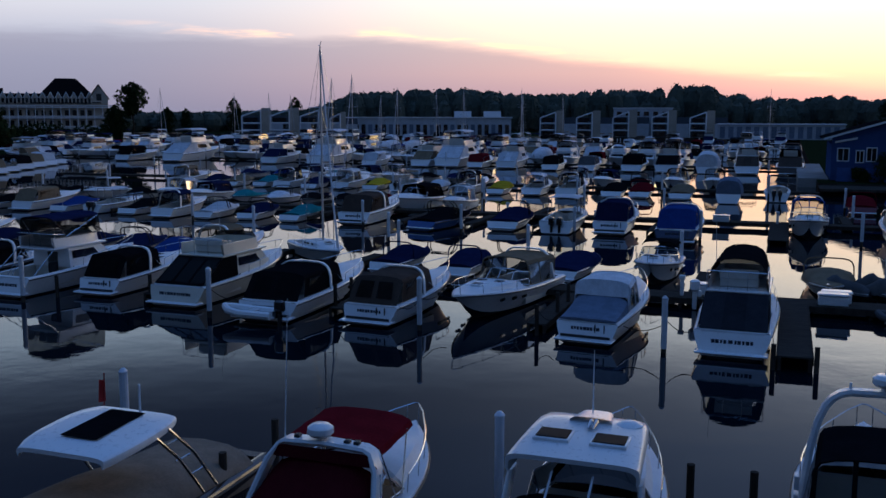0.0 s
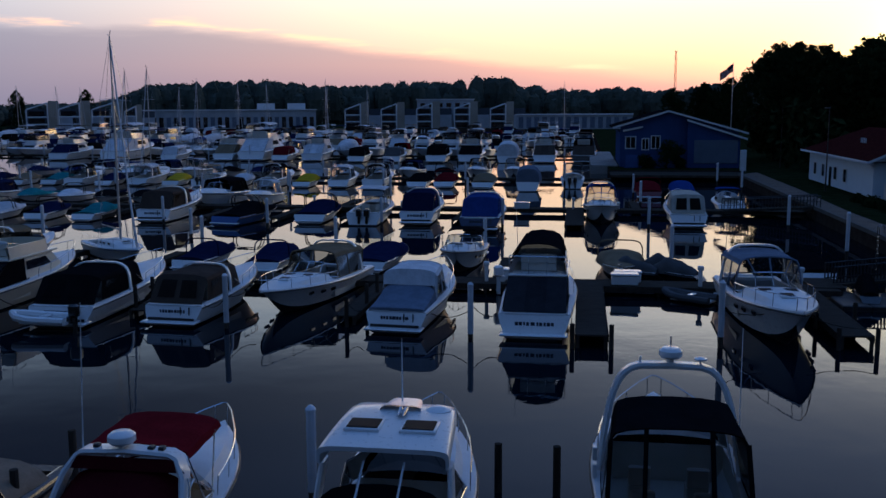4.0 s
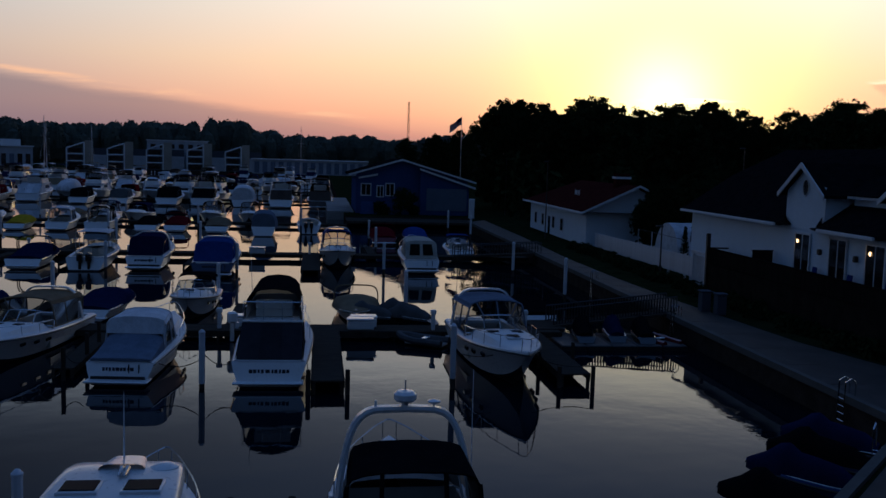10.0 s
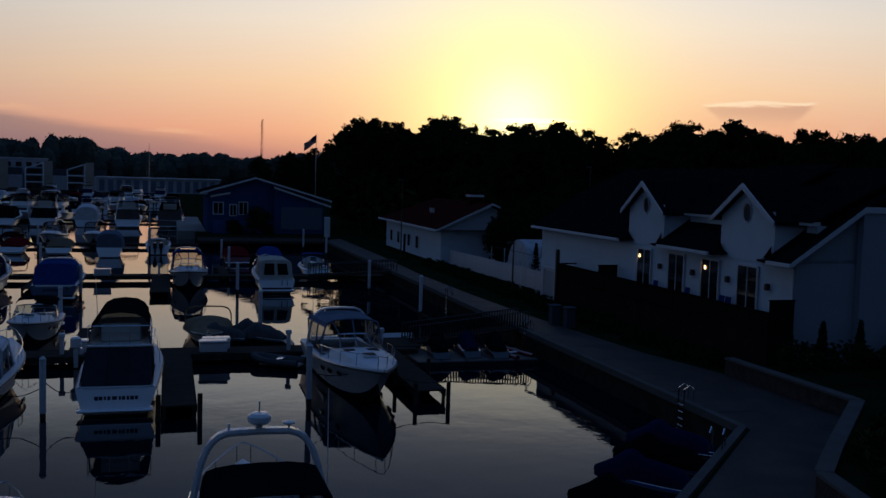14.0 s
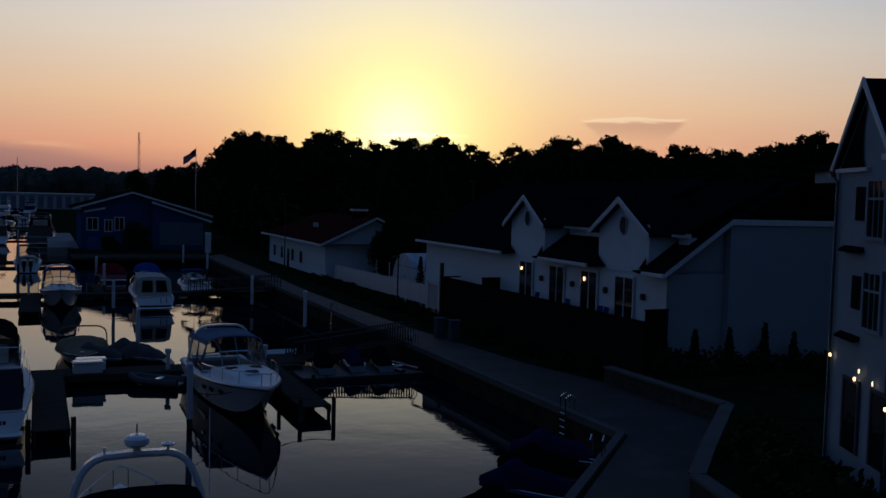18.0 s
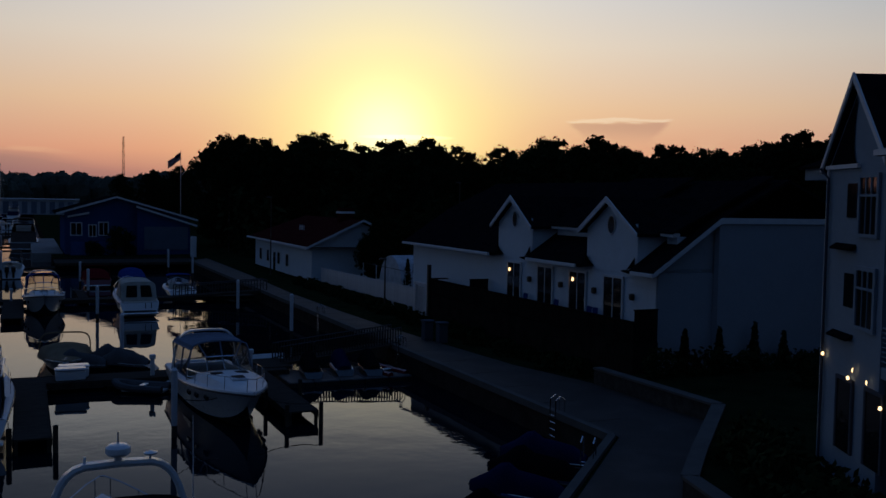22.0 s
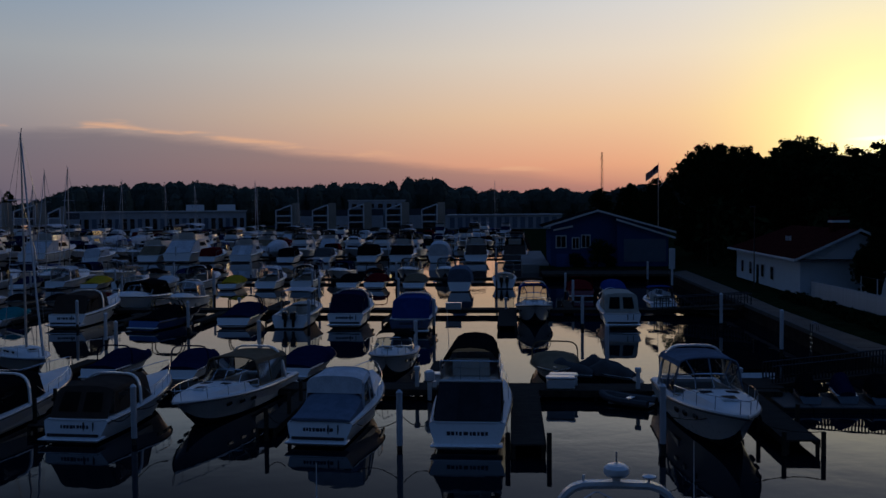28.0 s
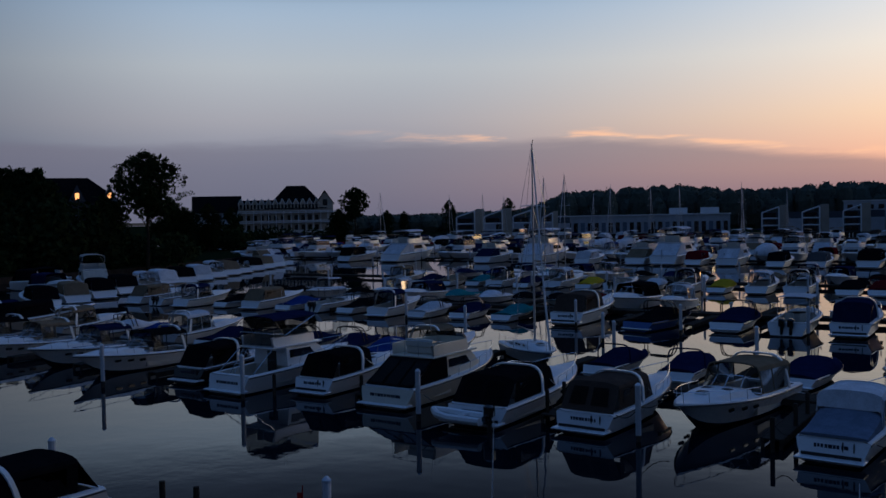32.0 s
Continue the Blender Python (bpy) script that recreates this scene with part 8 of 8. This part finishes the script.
def plant(kind, x, y, size=1.0, turn=0.0, z=LAND_Z, slim=1.0):
    m = pose(x, y, z, 0, 0, turn)
    ob = copy_thing(TREES[kind], m)
    ob.scale = (size * slim, size * slim, size)
    return ob


def skyline(a):
    """Height of the tree line, in degrees above the eye, round the compass from north-north-west to south-east."""
    ridge = ((-24, 0.15), (-14.7, 0.25), (-8.4, 0.35), (-6.6, 0.85), (-5.4, 1.4), (0, 1.75), (3.9, 1.47), (5.9, 1.34), (10.5, 1.65), (12.5, 1.58), (13.6, 1.88), (15.5, 1.87), (16.3, 1.28), (17.3, 1.3), (18.2, 0.95), (19.1, 1.19), (20.6, 0.93), (21.7, 1.26), (23, 1.2), (23.8, 0.92), (26, 1.0), (26.8, 1.35), (29, 1.3), (29.7, 2.1), (31, 3.2), (32.7, 3.15), (33.8, 2.75), (34.9, 3.45), (36.5, 3.4), (37.5, 2.85), (43, 3.13), (44.8, 2.96), (46, 2.43), (47.2, 2.85), (48.1, 2.55), (49, 3.3), (51.2, 3.35), (52.3, 2.9), (53.5, 3.4), (55, 2.65), (57.2, 2.95), (60, 2.65), (63.1, 3.15), (65, 3.78), (85, 3.6))
    for (a0, e0), (a1, e1) in zip(ridge, ridge[1:]):
        if a <= a1:
            return e0 + (e1 - e0) * max(0.0, a - a0) / (a1 - a0)
    return 3.5


specs = ((1, 18, 7.0), (2, 20, 6.0), (3, 16, 6.5), (4, 21, 7.5), (5, 14, 5.5))
for (seed, tall, sp), a in zip(specs, (32.4, 35.8, 41.0, 50.2, 53.5)):
    dist = (tall * 1.04 + LAND_Z - 10.6) / math.tan(radians(skyline(a)))
    TREES.append(tree_at(pose(*far_at(a, dist), LAND_Z), seed, tall, sp))
rg = random.Random(77)
for k in range(64):
    a = 30.8 + 50 * k / 63 + rg.uniform(-0.3, 0.3)
    dist = rg.uniform(150, 215)
    top_el = skyline(a) * rg.uniform(0.93, 1.03) - (0.9 if k % 3 == 2 else 0.0)
    need = 10.6 + dist * math.tan(radians(top_el)) - LAND_Z
    kind = rg.randrange(5)
    plant(kind, *far_at(a, dist), need / specs[kind][1], rg.uniform(0, 360))
for a, dist, top in ((28.5, 260, 15.5), (27, 300, 15), (25.2, 330, 14.5), (77, 60, 14), (80, 58, 15)):
    kind = rg.randrange(5)
    plant(kind, *far_at(a, dist), top / specs[kind][1], rg.uniform(0, 360))
under = [(*far_at(a_, d_), LAND_Z + h_ * 0.5, 4.5, 4.5, h_ * 0.55) for a_, d_, h_ in [(30.5 + 50 * rg.random(), rg.uniform(140, 200), rg.uniform(6, 12)) for _ in range(150)]]
tagged(part("undergrowth", foliage(rg, under, 0.75, 130), leaf, None, smooth=0), "dense dark undergrowth beneath the trees", "undergrowth", "", "stuff")
under = [(*far_at(px_az(x_, 12.78), d_), LAND_Z + h_ * 0.5, 4.5, 4.5, h_ * 0.55) for x_, d_, h_ in [(rg.uniform(-160, 180), rg.uniform(195, 225), rg.uniform(10, 16)) for _ in range(70)] + [(rg.uniform(170, 330), rg.uniform(205, 235), rg.uniform(4, 7)) for _ in range(20)] + [(rg.uniform(330, 430), rg.uniform(300, 330), rg.uniform(6, 9)) for _ in range(26)] + [(rg.uniform(430, 600), rg.uniform(396, 408), rg.uniform(3, 6.5)) for _ in range(22)]]
tagged(part("thicket", foliage(rg, under, 0.75, 130), leaf, None, smooth=0), "dense dark thicket on the western bank", "undergrowth", "", "stuff")
for s_, d_, top in ((35.4, 94, 6.4), (37, 92, 7.5), (39, 90, 8), (41.5, 92, 9), (36.5, 96, 7.2), (44, 90, 9), (34.6, 95.5, 5.2)):
    q = grid(s_, d_)
    kind = rg.randrange(5)
    plant(kind, q[0], q[1], top / specs[kind][1], rg.uniform(0, 360))
# western bank
for x_, dist, top in ((-40, 235, 21.5), (4, 225, 20.5), (40, 225, 20), (70, 215, 19.5), (20, 215, 20), (190, 225, 14.5), (330, 300, 13), (370, 300, 14), (410, 320, 13), (600, 345, 12), (-80, 240, 24), (-120, 250, 26), (-10, 220, 20.5), (300, 300, 16), (685, 470, 12.5), (715, 480, 12), (794, 480, 16.8), (899, 520, 18)):
    kind = rg.randrange(5)
    plant(kind, *far_at(px_az(x_, 12.78), dist), top / specs[kind][1], rg.uniform(0, 360), slim=0.8 if x_ > 600 else 1.0)
tree_at(pose(*far_at(px_az(263, 12.78), 205), LAND_Z), 31, 22.9, 8.2, "lone broad-crowned tree on the western bank", 0.42)
tree_at(pose(*far_at(px_az(628, 12.78), 350), LAND_Z), 37, 20.0, 5.4, "round-crowned tree on a bare trunk beyond the boats", 0.45)
# far woods along the horizon
blobs = []
for k in range(760):
    a = -24 + 56 * rg.random()
    dist = rg.uniform(560, 700)
    x, y = far_at(a, dist)
    hgt = (10.6 + dist * math.tan(radians(skyline(a) * rg.uniform(0.9, 1.02))) + rg.uniform(-0.8, 0.3)) * (1.0 if k % 3 else 0.8)
    blobs.append((x, y, hgt * 0.5, rg.uniform(4.5, 8.5), rg.uniform(4.5, 8.5), hgt * 0.5))
body = foliage(rg, blobs, 0.95, 190)
for cx, cy, cz, rx, ry, rz in blobs:
    rings = []
    for i in range(6):
        a = math.pi * (0.04 + 0.92 * i / 5)
        rings.append([(cx + rx * 0.93 * math.sin(a) * math.cos(b_) * rg.uniform(0.85, 1.08), cy + ry * 0.93 * math.sin(a) * math.sin(b_) * rg.uniform(0.85, 1.08), cz - rz * 0.93 * math.cos(a) * rg.uniform(0.92, 1.05)) for b_ in [2 * math.pi * k / 11 for k in range(11)]])
    body.loft(rings, closed=True, caps=True)
# haze over the woods sits in the leaf colour, not in the air
fw = part("far_woods", body, leaf_hazed, None, smooth=0)
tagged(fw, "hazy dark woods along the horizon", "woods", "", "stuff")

# flagpole, radio mast, lamp posts
fx, fy = far_at(px_az(1105, -17.64), 190)
fp = thing("flagpole", pose(fx, fy, LAND_Z), "tall flagpole with a red striped flag and blue canton", "flagpole")
part("pole", Shape().tube([(0, 0, 0), (0, 0, 17.5)], 0.1, 6, 0.05), alu, fp)
flag = part("flag", Shape().loft([[(-0.05 - 0.32 * k, 0.25 * math.sin(k * 0.9), 17.2 - 0.22 * k - e * 1.5) for k in range(9)] for e in (0, 1)]), trim_white, fp, "wind-blown flag")
for i in range(7):
    part("stripe", Shape().loft([[(-0.05 - 0.32 * k, 0.25 * math.sin(k * 0.9) - 0.015, 17.2 - 0.214 * i - 0.22 * k - e * 0.115) for k in range(9)] for e in (0, 1)]), flag_red, flag, "red stripe")
part("canton", Shape().loft([[(-0.05 - 0.32 * k, 0.25 * math.sin(k * 0.9) - 0.03, 17.2 - 0.22 * k - e * 0.8) for k in range(4)] for e in (0, 1)]), CANVAS["navy"], flag, "dark blue canton")
part("gaff", Shape().tube([(0, 0, 12.5), (2.0, 0, 14.8)], 0.04, 4), alu, fp)
tx, ty = far_at(px_az(1009, -17.64), 480)
rm = thing("radio_mast", pose(tx, ty, LAND_Z), "thin lattice radio mast on the horizon", "mast")
lt = Shape()
for k in range(3):
    a = 2 * math.pi * k / 3
    lt.tube([(0.9 * math.cos(a), 0.9 * math.sin(a), 0), (0.35 * math.cos(a), 0.35 * math.sin(a), 36)], 0.1, 4)
for k in range(24):
    z = 1.5 * k
    lt.tube([(0.8 * math.cos(k * 2.1), 0.8 * math.sin(k * 2.1), z), (0.7 * math.cos(k * 2.1 + 2.1), 0.7 * math.sin(k * 2.1 + 2.1), z + 1.5)], 0.06, 4)
part("lattice", lt, dark_steel, rm)
for s, d_, tall in ((26.5, 108, 9.0), (27.2, 72, 4.2), (30, 150, 10), (45, 96, 11)):
    lp = thing("street_lamp", gpose(s, d_, LAND_Z), "dark slim lamp post, unlit", "street lamp", "lamp posts")
    part("pole", Shape().tube([(0, 0, 0), (0, 0, tall)], 0.08, 6, 0.05), iron, lp)
    part("lamp_head", Shape().box(-0.5, 0.1, -0.12, 0.12, tall - 0.05, tall + 0.1, 0.03), iron, lp)
